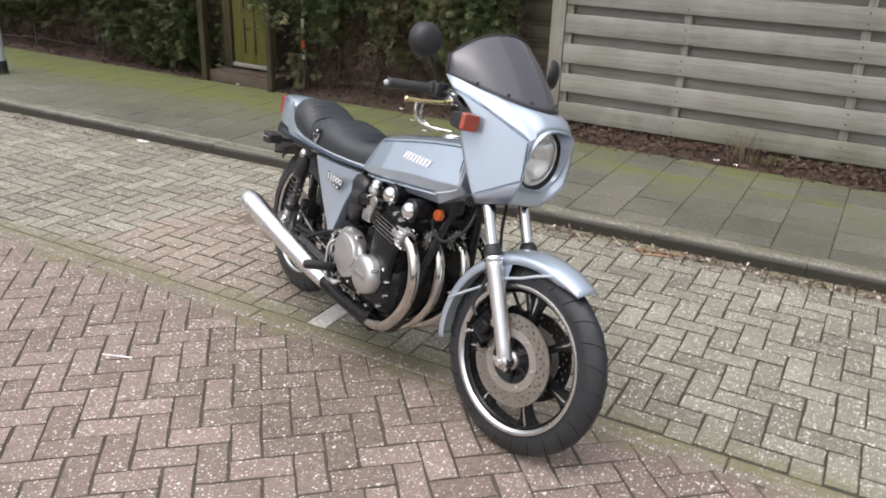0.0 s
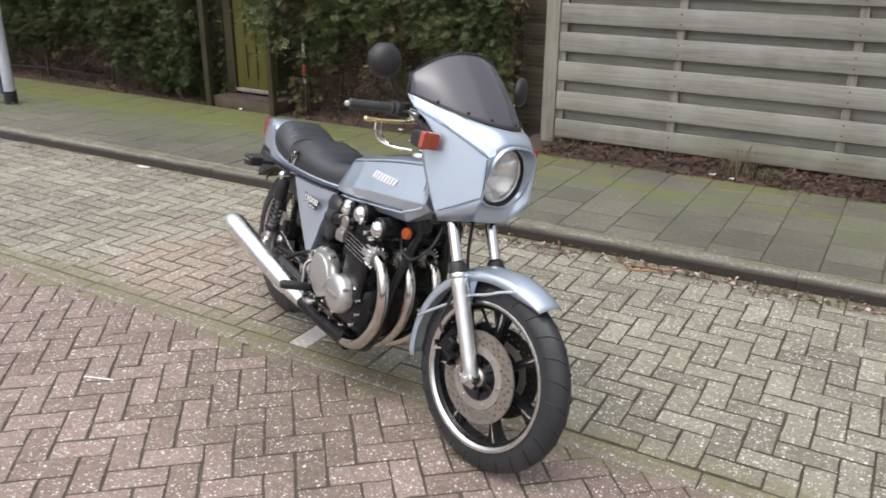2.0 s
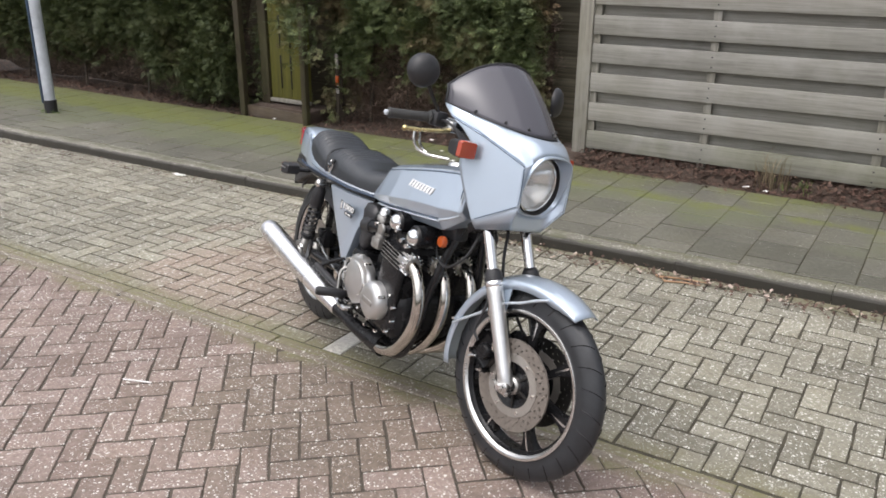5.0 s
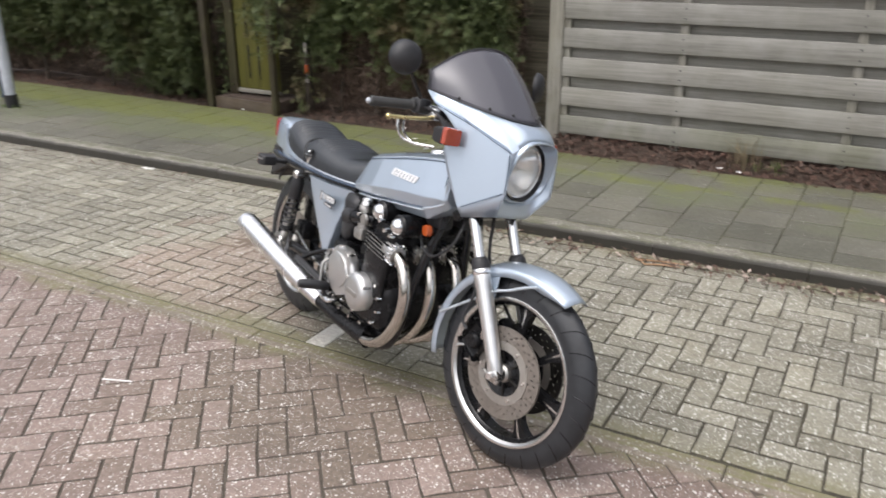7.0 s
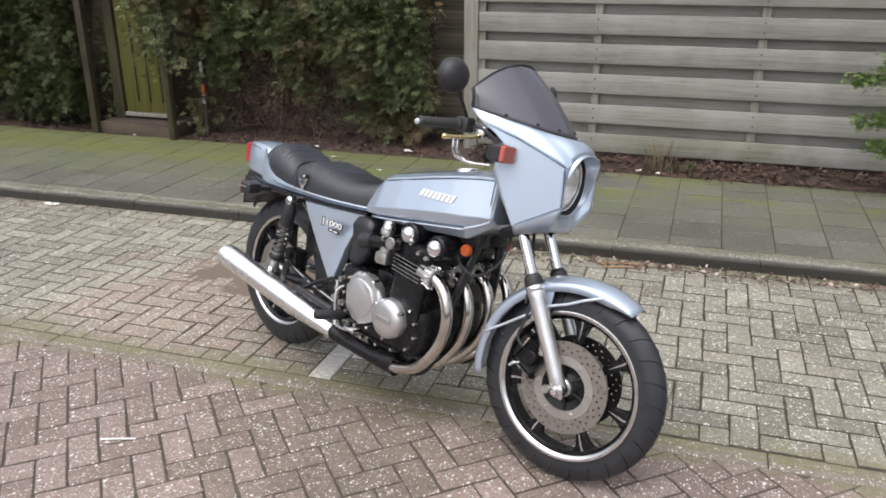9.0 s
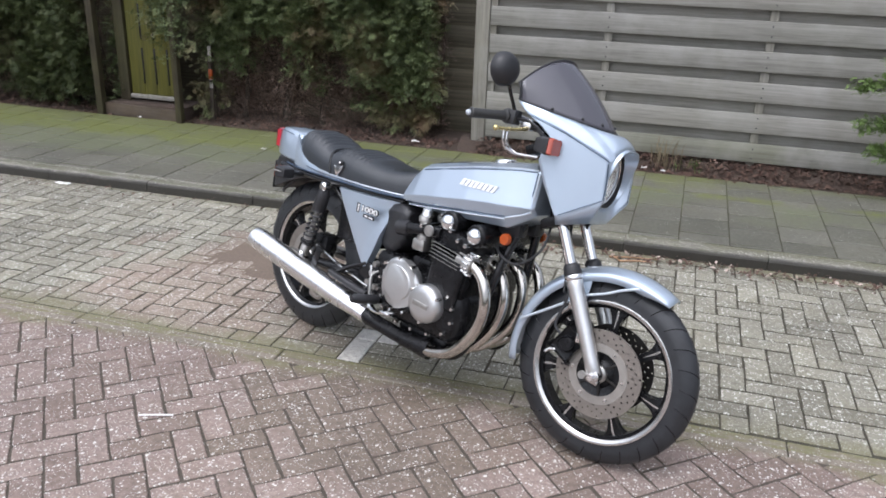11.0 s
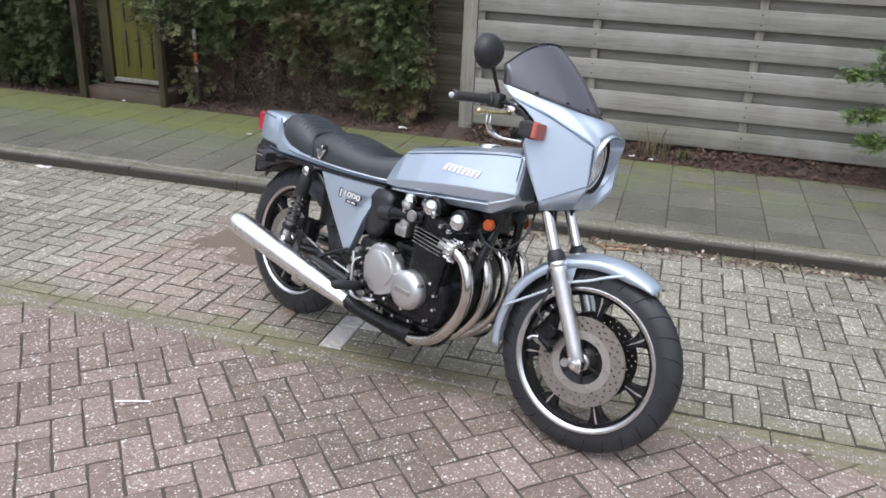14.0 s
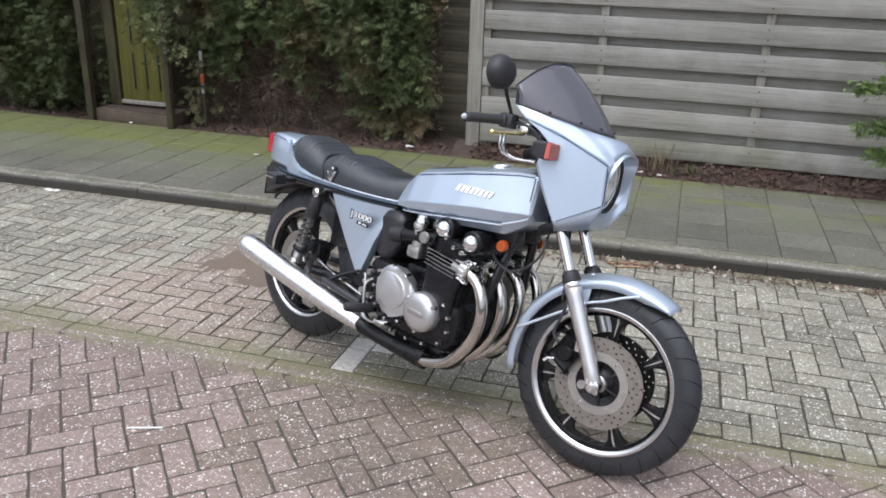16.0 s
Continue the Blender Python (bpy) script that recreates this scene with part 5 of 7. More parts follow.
def tank_mesh():
    bm = bmesh.new()
    loops = []
    for x in sorted(set(list(np.linspace(0.57, 1.168, 22)) + TX)):
        half = [(tank_at(x, k + "_y"), tank_at(x, k + "_z")) for k in ("foot", "low", "mid", "rim")]
        top = [(half[3][0] * 0.6, half[3][1] + 0.7 * (tank_at(x, "top") - half[3][1])), (0, tank_at(x, "top"))]
        right = [Vector((x, -y, z)) for y, z in half] + [Vector((x, -top[0][0], top[0][1])), Vector((x, 0, top[1][1]))]
        left = [Vector((x, top[0][0], top[0][1]))] + [Vector((x, y, z)) for y, z in reversed(half)]
        loops.append(right + left)
    add_loft(bm, loops)
    return bm


tank = part("fuel_tank", tank_mesh(), M_BLUE, bike, "angular light blue metallic fuel tank", 24)
bevelled(tank, 0.014, 14, 5)


def side_y(x, z):
    zs = [tank_at(x, k + "_z") for k in ("foot", "low", "mid", "rim")]
    ys = [tank_at(x, k + "_y") for k in ("foot", "low", "mid", "rim")]
    return float(np.interp(z, zs, ys))


for s in (-1, 1):
    def lie(x, z, off=0.0008):
        return Vector((x, s * (side_y(x, z) + off), z))
    low = [lie(x, tank_at(x, "low_z") - 0.004) for x in (0.6, 0.66, 0.75, 0.85, 0.95, 1.05, 1.075)]
    part("stripe", tubed(low, 0.0022, 6), M_STRIPE_D, tank, "dark pinstripe along the tank foot")
    part("stripe", tubed([p + Vector((0, -s * 0.002, -0.01)) for p in low], 0.003, 6), M_STRIPE_S, tank, "silver pinstripe along the tank foot")
    nose = [lie(1.075, tank_at(1.075, "low_z") - 0.01), lie(1.13, tank_at(1.13, "low_z") - 0.006), lie(1.163, tank_at(1.163, "low_z")), lie(1.168, 0.86), lie(1.166, 0.93)]
    part("stripe", tubed(nose, 0.0042, 8), M_STRIPE_S, tank, "silver stripe round the tank front")
    part("stripe", tubed([p + Vector((-0.008, s * 0.001, 0.004)) for p in nose], 0.002, 6), M_STRIPE_D, tank, "dark pinstripe round the tank front")
    up = [Vector((x, s * (tank_at(x, "rim_y") + 0.002), tank_at(x, "rim_z") - 0.004)) for x in (0.64, 0.7, 0.8, 0.9, 1.0, 1.1, 1.155)]
    part("stripe", tubed(up, 0.0022, 6), M_STRIPE_D, tank, "dark pinstripe along the tank shoulder")
    part("stripe", tubed([p + Vector((0, -s * 0.004, 0.006)) for p in up], 0.0028, 6), M_STRIPE_S, tank, "silver pinstripe along the tank shoulder")
    emb = bmesh.new()
    x0, x1, z0, h = 0.862, 1.022, 0.832, 0.024
    loops = []
    for k in range(9):
        x = x0 + (x1 - x0) * k / 8
        sl = (x - x0) * 0.02
        loops.append([lie(x - 0.006, z0 + sl, 0.0005), lie(x + 0.006, z0 + h + sl, 0.0005), lie(x + 0.006, z0 + h + sl, 0.004), lie(x - 0.006, z0 + sl, 0.004)])
    add_loft(emb, loops)
    badge = part("tank_badge", emb, M_WHITE_P, tank, "raised white maker's badge as a plain slanted bar")
    for k in range(7):
        x = x0 + 0.0205 * (k + 1)
        sl = (x - x0) * 0.02
        bar = tubed([lie(x - 0.004, z0 + sl + 0.002, 0.0042), lie(x + 0.005, z0 + h + sl - 0.002, 0.0042)], 0.0014, 5)
        part("badge_bar", bar, M_STRIPE_D, badge)
filler = part("filler_cap", lathed([(0.0, 0.007), (0.028, 0.006), (0.036, 0.003), (0.039, -0.002), (0.039, -0.02), (0.0, -0.02)], 32, Matrix.Translation((0.93, 0, 0.933)) @ Matrix.Rotation(radians(-10), 4, "Y") @ Matrix.Rotation(radians(90), 4, "X")), M_MUFFLER, bike, "chromed flush filler cap")

# seat
SX = [-0.108, -0.098, -0.082, -0.06, 0.0, 0.06, 0.1, 0.125, 0.15, 0.2, 0.28, 0.36, 0.44, 0.52, 0.58, 0.605]
S_TOP = [0.825, 0.85, 0.862, 0.866, 0.858, 0.836, 0.818, 0.812, 0.826, 0.834, 0.826, 0.812, 0.802, 0.808, 0.822, 0.828]
S_LOW = [0.8, 0.775, 0.757, 0.742, 0.732, 0.726, 0.724, 0.723, 0.722, 0.72, 0.72, 0.72, 0.721, 0.722, 0.724, 0.728]
S_HALF = [0.08, 0.1, 0.112, 0.122, 0.128, 0.132, 0.135, 0.136, 0.138, 0.141, 0.143, 0.14, 0.132, 0.118, 0.102, 0.094]


def seat_mesh():
    bm = bmesh.new()
    loops = []
    for x in np.linspace(-0.108, 0.605, 200):
        top, low, half = (float(np.interp(x, SX, v)) for v in (S_TOP, S_LOW, S_HALF))
        rib = 0.0
        if -0.08 < x < 0.075 or 0.165 < x < 0.34:
            rib = 0.0085 * (abs(math.sin(math.pi * x / 0.0245)) ** 0.55 - 0.6)
        loop = []
        for k in range(19):
            a = math.pi * k / 18
            c, s_ = math.cos(a), math.sin(a)
            y = -half * (abs(c) ** 0.55) * (1 if c > 0 else -1)
            z = low + (top - low) * (s_ ** 0.62)
            if s_ > 0.75:
                z += rib * min(1.0, (s_ - 0.75) / 0.12)
            loop.append(Vector((x, y, z)))
        loops.append(loop)
    add_loft(bm, loops)
    return bm


seat = part("seat", seat_mesh(), M_VINYL, bike, "black ribbed vinyl dual seat", 50)
strap = bmesh.new()
loop = []
for k in range(19):
    a = math.pi * k / 18
    c, s_ = math.cos(a), math.sin(a)
    loop.append(Vector((0.128 - 0.012 * s_ + 0.03 * (1 - s_), -0.138 * (abs(c) ** 0.55) * (1 if c > 0 else -1), 0.714 + 0.1 * (s_ ** 0.62) + 0.003)))
add_tube(strap, loop, 0.0055, 8)
part("seat_seam", strap, M_GLOSS, seat, "raised black seam between the cushions")
for s in (-1, 1):
    bdg = bmesh.new()
    add_plate(bdg, [(0.186, 0.764), (0.198, 0.762), (0.212, 0.741), (0.23, 0.766), (0.243, 0.772), (0.236, 0.754), (0.212, 0.722), (0.2, 0.733)], s * 0.146 - 0.006, s * 0.146 + 0.004, 0.0015)
    part("strap_badge", bdg, M_CHROME, seat, "chromed v-shaped strap anchor")
    for r, out, mat_, lab in ((0.0115, 0.0, M_GLOSS, "black strap knob"), (0.0055, 0.008, M_CHROME, "bright screw in the strap knob")):
        knob = bmesh.new()
        bmesh.ops.create_uvsphere(knob, u_segments=12, v_segments=8, radius=r, matrix=Matrix.Translation((0.222, s * (0.143 + out), 0.778)))
        part("strap_knob", knob, mat_, seat, lab)

# tail cowl with the strip that runs on under the seat
def tail_mesh():
    bm = bmesh.new()
    loops = []
    for x, low, top, half in ((-0.293, 0.727, 0.838, 0.064), (-0.285, 0.72, 0.846, 0.073), (-0.25, 0.716, 0.85, 0.088), (-0.21, 0.713, 0.852, 0.1), (-0.16, 0.711, 0.851, 0.11), (-0.124, 0.709, 0.847, 0.116), (-0.1, 0.708, 0.84, 0.1195)):
        pts = [(-0.86, 0), (-1, 0.1), (-0.98, 0.45), (-0.9, 0.82), (-0.76, 0.95), (-0.4, 1.0), (0.4, 1.0), (0.76, 0.95), (0.9, 0.82), (0.98, 0.45), (1, 0.1), (0.86, 0)]
        loops.append([Vector((x, half * u, low + (top - low) * v)) for u, v in pts])
    add_loft(bm, loops)
    return bm


tail = part("tail_cowl", tail_mesh(), M_BLUE, bike, "light blue tail cowl behind the seat", 35)
bevelled(tail, 0.005, 30, 3)
for s in (-1, 1):
    rows_ = ((-0.108, 0.708, 0.838, 0.1165), (-0.092, 0.706, 0.808, 0.121), (-0.072, 0.704, 0.782, 0.1255), (-0.04, 0.702, 0.757, 0.13), (0.0, 0.701, 0.74, 0.134), (0.08, 0.703, 0.726, 0.139),
             (0.2, 0.705, 0.721, 0.145), (0.34, 0.706, 0.721, 0.144), (0.4, 0.707, 0.722, 0.142), (0.5, 0.71, 0.723, 0.128), (0.575, 0.713, 0.726, 0.112))
    for name, chosen, mat_, lab in (("cowl_wing", rows_[:6], M_BLUE, ""), ("seat_trim", rows_[5:], M_TRIM, "dull silver trim strip under the seat edge")):
        wing = bmesh.new()
        add_loft(wing, [[Vector((x, s * y, low)), Vector((x, s * (y + 0.003), (low + top) / 2)), Vector((x, s * (y - 0.002), top)), Vector((x, s * (y - 0.012), top - 0.002)), Vector((x, s * (y - 0.012), low + 0.002))] for x, low, top, y in chosen])
        part(name, wing, mat_, tail, lab, 50)
    edge_ = [(-0.16, s * 0.114, 0.706), (-0.06, s * 0.131, 0.701)] + [(x, s * (y + 0.002), low) for x, low, top, y in rows_[5:]]
    part("stripe", tubed(smooth_line(edge_, 4), 0.0035, 6), M_STRIPE_D, tail, "dark pinstripe on the cowl foot")
    part("stripe", tubed(smooth_line([(x, s * (y + 0.0035), (low + top) / 2 + 0.001) for x, low, top, y in rows_[4:]], 4), 0.0016, 6), M_STRIPE_D, tail, "dark line along the trim")
    part("stripe", tubed([(-0.285, s * 0.074, 0.832), (-0.25, s * 0.087, 0.834), (-0.2, s * 0.1, 0.834), (-0.14, s * 0.1135, 0.83)], 0.0018, 6), M_STRIPE_D, tail, "dark pinstripe on the cowl shoulder")
    # frame rail and black side of the sub-frame below it
    part("frame_rail", tubed(smooth_line([(-0.2, s * 0.105, 0.69), (0.0, s * 0.122, 0.683), (0.25, s * 0.122, 0.69), (0.56, s * 0.096, 0.694)], 4), 0.014, 10), M_GLOSS, bike)
tl = bmesh.new()
loops = []
for x, k in ((-0.288, 1.0), (-0.312, 0.98), (-0.326, 0.88)):
    h, w = 0.046 * k, 0.07 * k
    loops.append([Vector((x, w * a, 0.79 + h * b)) for a, b in ((-1, -0.8), (-0.85, -1), (0.85, -1), (1, -0.8), (1, 0.8), (0.85, 1), (-0.85, 1), (-1, 0.8))])
add_loft(tl, loops)
part("tail_lamp", tl, M_REDLENS, bike, "red rectangular tail lamp")
rg = part("rear_mudguard", guard(Vector((0.02, 0, 0.35)), 0.338, 52, 140, 0.07, 0.02, Matrix(), 24), M_PLASTIC, bike, "black plastic rear mudguard", 50)
solid(rg, 0.003)
tray = bmesh.new()
add_loft(tray, [[Vector((x, w * a, z0 + (z1 - z0) * b)) for a, b in ((-1, 0), (1, 0), (1, 1), (-1, 1))] for x, w, z0, z1 in ((-0.285, 0.06, 0.58, 0.61), (-0.272, 0.085, 0.575, 0.69), (-0.245, 0.095, 0.58, 0.725), (-0.18, 0.1, 0.61, 0.725), (-0.08, 0.105, 0.65, 0.715), (0.02, 0.105, 0.67, 0.71))])
bevelled(part("rear_tray", tray, M_PLASTIC, bike, "black under-tail with number plate holder"), 0.018, 30, 4)
part("plate_holder", boxed((-0.292, -0.08, 0.565), (-0.284, 0.08, 0.69), 0.003), M_PLASTIC, bike, "black plate holder")
chr_ = smooth_line([(-0.06, -0.2525, 0.69), (-0.045, -0.253, 0.69), (-0.02, -0.2505, 0.689)], 4)
part("tray_trim", tubed(chr_, 0.0028, 8), M_ALU_D, bike)

# side covers
for s in (-1, 1):
    cv = bmesh.new()
    outline = [(0.228, 0.682), (0.4, 0.687), (0.552, 0.692), (0.557, 0.686), (0.555, 0.672), (0.527, 0.635), (0.51, 0.6), (0.485, 0.545), (0.462, 0.47), (0.44, 0.405), (0.425, 0.4), (0.412, 0.42), (0.337, 0.52), (0.262, 0.626)]
    n = len(outline)
    cx, cz = 0.4, 0.58
    rings = []
    for k, (sc, y) in enumerate(((1.0, 0.108), (1.0, 0.134), (0.975, 0.142), (0.6, 0.146))):
        rings.append([Vector((cx + (x - cx) * sc, s * (y - 0.03 * max(0.0, x - 0.42) / 0.13), cz + (z - cz) * sc)) for x, z in outline])
    add_loft(cv, rings)
    cover = part("side_cover", cv, M_BLUE, bike, "light blue triangular side cover", 30)
    if s < 0:
        fc = bpy.data.curves.new("number", "FONT")
        fc.body, fc.size, fc.extrude, fc.align_x = "1000", 0.046, 0.0018, "CENTER"
        for bold, lift, mat_, lab in ((0.0042, 0.0018, M_PLASTIC, "dark outline of the number"), (0.0012, 0.0, M_WHITE_P, "raised white number 1000")):
            fc.offset = bold
            tmp = new("number", fc)
            dg = bpy.context.evaluated_depsgraph_get()
            me = bpy.data.meshes.new_from_object(tmp.evaluated_get(dg))
            bpy.data.objects.remove(tmp)
            me.materials.clear()
            me.materials.append(mat_)
            num = new("number_badge", me)
            num.parent = cover
            tagged(num, lab)
            num.matrix_basis = Matrix.Translation((0, lift, 0)) @ Matrix.Translation((0.424, -0.1465, 0.619)) @ Matrix.Rotation(radians(90), 4, "X") @ Matrix.Rotation(radians(-2), 4, "Z") @ Matrix.Diagonal((1.08, 0.66, 1, 1))
        for pts, y0, mat_ in (([(0.392, 0.596), (0.458, 0.594), (0.456, 0.609), (0.394, 0.611)], -0.1462, M_PLASTIC), ([(0.403, 0.6), (0.42, 0.6), (0.419, 0.606), (0.404, 0.606)], -0.1478, M_WHITE_P),
                              ([(0.427, 0.599), (0.45, 0.598), (0.449, 0.604), (0.428, 0.605)], -0.1478, M_WHITE_P), ([(0.35, 0.608), (0.369, 0.608), (0.371, 0.647), (0.352, 0.647)], -0.1462, M_PLASTIC),
                              ([(0.357, 0.612), (0.364, 0.612), (0.367, 0.643), (0.36, 0.643)], -0.1478, M_WHITE_P)):
            part("badge_bar", plated(pts, y0, -0.1435, 0.0005), mat_, cover)

# frame and swinging arm
for s in (-1, 1):
    part("frame_tube", tubed(smooth_line([(1.13, s * 0.02, 0.86), (1.08, s * 0.06, 0.7), (1.04, s * 0.1, 0.5), (1.0, s * 0.12, 0.28), (0.9, s * 0.13, 0.2), (0.6, s * 0.14, 0.21), (0.45, s * 0.125, 0.3), (0.42, s * 0.1, 0.45), (0.46, s * 0.09, 0.6), (0.5, s * 0.085, 0.68)], 5), 0.016, 12), M_GLOSS, bike, "black tubular frame loop")
    part("frame_tube", tubed(smooth_line([(0.42, s * 0.1, 0.44), (0.3, s * 0.105, 0.56), (0.16, s * 0.11, 0.675)], 4), 0.011, 10), M_GLOSS, bike)
    part("swing_arm", tubed([(0.48, s * 0.11, 0.36), (0.25, s * 0.118, 0.345), (-0.05, s * 0.12, 0.326)], [0.022, 0.022, 0.018], 14), M_GLOSS, bike, "black swinging arm")
    adj = boxed((-0.06, s * 0.12 - 0.016, 0.3), (0.05, s * 0.12 + 0.016, 0.35), 0.006)
    part("chain_adjuster", adj, M_ALU_D, bike)
    part("gusset", plated([(0.38, 0.3), (0.52, 0.3), (0.5, 0.42), (0.42, 0.43)], s * 0.13 - 0.004, s * 0.13 + 0.004, 0.002), M_GLOSS, bike)
    # shock absorber
    a, b = Vector((0.07, s * 0.148, 0.355)), Vector((0.165, s * 0.155, 0.668))
    sh = part("shock_absorber", tubed([a, a.lerp(b, 0.32), a.lerp(b, 0.33), b], [0.021, 0.021, 0.011, 0.011], 16), M_ALU_D, bike, "rear shock absorber with a black coil spring")
    w = (b - a).normalized()
    side = w.cross(Vector((0, 1, 0))).normalized()
    other = w.cross(side)
    coil = [a.lerp(b, 0.2 + 0.5 * t / 180) + (side * math.cos(t * 0.24) + other * math.sin(t * 0.24)) * 0.025 for t in range(181)]
    part("spring", tubed(coil, 0.0045, 7), M_PLASTIC, sh, "black coil spring")
    part("spring_cup", tubed([a.lerp(b, 0.66), a.lerp(b, 0.69), a.lerp(b, 0.9), a.lerp(b, 0.97)], [0.027, 0.029, 0.027, 0.016], 20), M_PLASTIC, sh)
    part("spring_cup", tubed([a.lerp(b, 0.17), a.lerp(b, 0.2)], [0.03, 0.033], 20), M_PLASTIC, sh)
    for q in (a, b):
        ey = bmesh.new()
        add_lathe(ey, [(0.0, q.y + 0.026), (0.012, q.y + 0.026), (0.019, q.y + 0.018), (0.019, q.y - 0.018), (0.012, q.y - 0.026), (0.0, q.y - 0.026)], 20, Matrix.Translation((q.x, 0, q.z)))
        part("shock_eye", ey, M_ALU, sh)
part("rear_axle", lathed([(0.0, -0.15), (0.013, -0.15), (0.013, 0.15), (0.0, 0.15)], 10, Matrix.Translation(REAR)), M_ALU, bike)
rc = boxed((0.07, -0.1, 0.37), (0.15, -0.03, 0.45), 0.012)
part("rear_caliper", rc, M_BLACK, bike, "black rear brake caliper")
part("brake_rod", tubed([(0.1, -0.105, 0.4), (0.3, -0.13, 0.36), (0.47, -0.135, 0.33)], 0.006, 8), M_ALU, bike)
part("side_stand", tubed(smooth_line([(0.55, 0.13, 0.24), (0.545, 0.2, 0.14), (0.54, 0.2, 0.06), (0.535, 0.235, -0.03)], 4), 0.011, 10), M_GLOSS, bike, "black side stand")
part("battery_box", boxed((0.2, -0.1, 0.46), (0.42, 0.1, 0.66), 0.015), M_BLACK, bike, "black battery box behind the side covers")
part("head_stock", tubed([FRONT + AXIS * 0.52 + Vector((-0.06, 0, 0)), FRONT + AXIS * 0.77 + Vector((-0.06, 0, 0))], 0.032, 18), M_GLOSS, bike)

# engine
eng = part("crankcase", boxed((0.56, -0.185, 0.25), (0.98, 0.185, 0.47), 0.07, None, 6), M_BLACK, bike, "black painted crankcase")
part("sump", boxed((0.64, -0.12, 0.2), (0.9, 0.12, 0.262), 0.03, None, 4), M_BLACK, eng, "black finned sump")
gb = boxed((0.5, -0.15, 0.29), (0.62, 0.15, 0.5), 0.03)
part("gearbox", gb, M_BLACK, eng)
TILT_C = Matrix.Translation((0.882, 0, 0.44)) @ Matrix.Rotation(radians(8), 4, "Y")
cyl = part("cylinder_block", boxed((-0.08, -0.165, 0.0), (0.08, 0.165, 0.14), 0.01, TILT_C), M_BLACK, bike, "black finned cylinder block")
for k in range(8):
    part("cooling_fin", boxed((-0.095, -0.176, 0.004 + 0.0125 * k), (0.072, 0.176, 0.0075 + 0.0125 * k), 0.0018, TILT_C), M_BLACK, cyl, "thin black cooling fin")
head = part("cylinder_head", boxed((-0.085, -0.17, 0.145), (0.062, 0.17, 0.225), 0.012, TILT_C), M_BLACK, bike, "black cylinder head with bright fin edges")
for k in range(5):
    z = 0.108 + 0.0135 * k
    fin = part("cooling_fin", boxed((-0.098, -0.188, z), (0.072, 0.188, z + 0.005), 0.0018, TILT_C), M_BLACK, head, "black cooling fin")
    for s in (-1, 1):
        part("fin_edge", boxed((-0.09, s * 0.1895 - 0.0012, z + 0.0015), (0.05, s * 0.1895 + 0.0012, z + 0.0037), 0.0006, TILT_C), M_ALU_D, head, "bright worn fin edge")
for x0 in (-0.062, 0.068):
    cm_ = TILT_C @ Matrix.Translation((x0, 0, 0.245))
    cb = bmesh.new()
    add_lathe(cb, [(0.0, -0.172), (0.036, -0.172), (0.042, -0.165), (0.042, 0.165), (0.036, 0.172), (0.0, 0.172)], 28, cm_)
    cam_box = part("cam_cover", cb, M_BLACK, head, "black rounded cam cover")
    for s in (-1, 1):
        capm = bmesh.new()
        add_lathe(capm, [(0.0, s * 0.194), (0.012, s * 0.193), (0.024, s * 0.186), (0.03, s * 0.174), (0.03, s * 0.168), (0.0, s * 0.168)], 28, cm_)
        part("cam_end_cap", capm, M_CHROME, head, "domed chrome cam end cap")
for s in (-1, 1):
    for x0, z0 in ((-0.03, 0.232), (0.012, 0.212), (0.05, 0.208)):
        b = bmesh.new()
        add_lathe(b, [(0.0, s * 0.188), (0.008, s * 0.187), (0.0095, s * 0.178), (0.0095, s * 0.168), (0.0, s * 0.168)], 10, TILT_C @ Matrix.Translation((x0, 0, z0 - 0.005)))
        part("head_bolt", b, M_CHROME, head)


def cover_disc(x, z, r, y0, y1, mat, label, parent, dome=0.012):
    s = -1 if y1 < y0 else 1
    return part("engine_cover", lathed([(0.0, y1), (r * 0.55, y1 - s * 0.001), (r * 0.8, y1 - s * 0.004), (r * 0.95, y1 - s * dome), (r, y1 - s * (dome + 0.012)), (r, y0), (0.0, y0)], 48, Matrix.Translation((x, 0, z))), mat, parent, label, 50)


clutch = bmesh.new()
outline = []
for k in range(40):
    a = 2 * math.pi * k / 40
    r = 0.092 + 0.012 * math.cos(a - 0.9) + 0.006 * math.cos(3 * a)
    outline.append((0.7 + r * math.cos(a), 0.412 + r * math.sin(a) * 1.03))
add_plate(clutch, outline, -0.218, -0.18, 0.014, None, 4)
clutch_ob = part("clutch_cover", clutch, M_COVER, bike, "polished aluminium clutch cover", 50)
raised = [(0.694 + (x - 0.7) * 0.72, 0.416 + (z - 0.412) * 0.72) for x, z in outline]
part("cover_face", plated(raised, -0.224, -0.214, 0.0045), M_COVER, clutch_ob, "raised round face of the cover")
for k in range(9):
    a = 2 * math.pi * k / 9 + 0.3
    b = bmesh.new()
    add_lathe(b, [(0.0, -0.215), (0.006, -0.215), (0.0072, -0.205), (0.0072, -0.19), (0.0, -0.19)], 10, Matrix.Translation((0.7 + 0.098 * math.cos(a), 0, 0.412 + 0.101 * math.sin(a))))
    part("cover_bolt", b, M_ALU, clutch_ob)
pts = cover_disc(0.844, 0.389, 0.072, -0.17, -0.236, M_COVER, "round polished points cover", bike)
part("rib", plated([(0.808, 0.381), (0.88, 0.377), (0.881, 0.394), (0.809, 0.398)], -0.2385, -0.235, 0.001), M_ALU_D, pts, "raised maker's plate left blank")
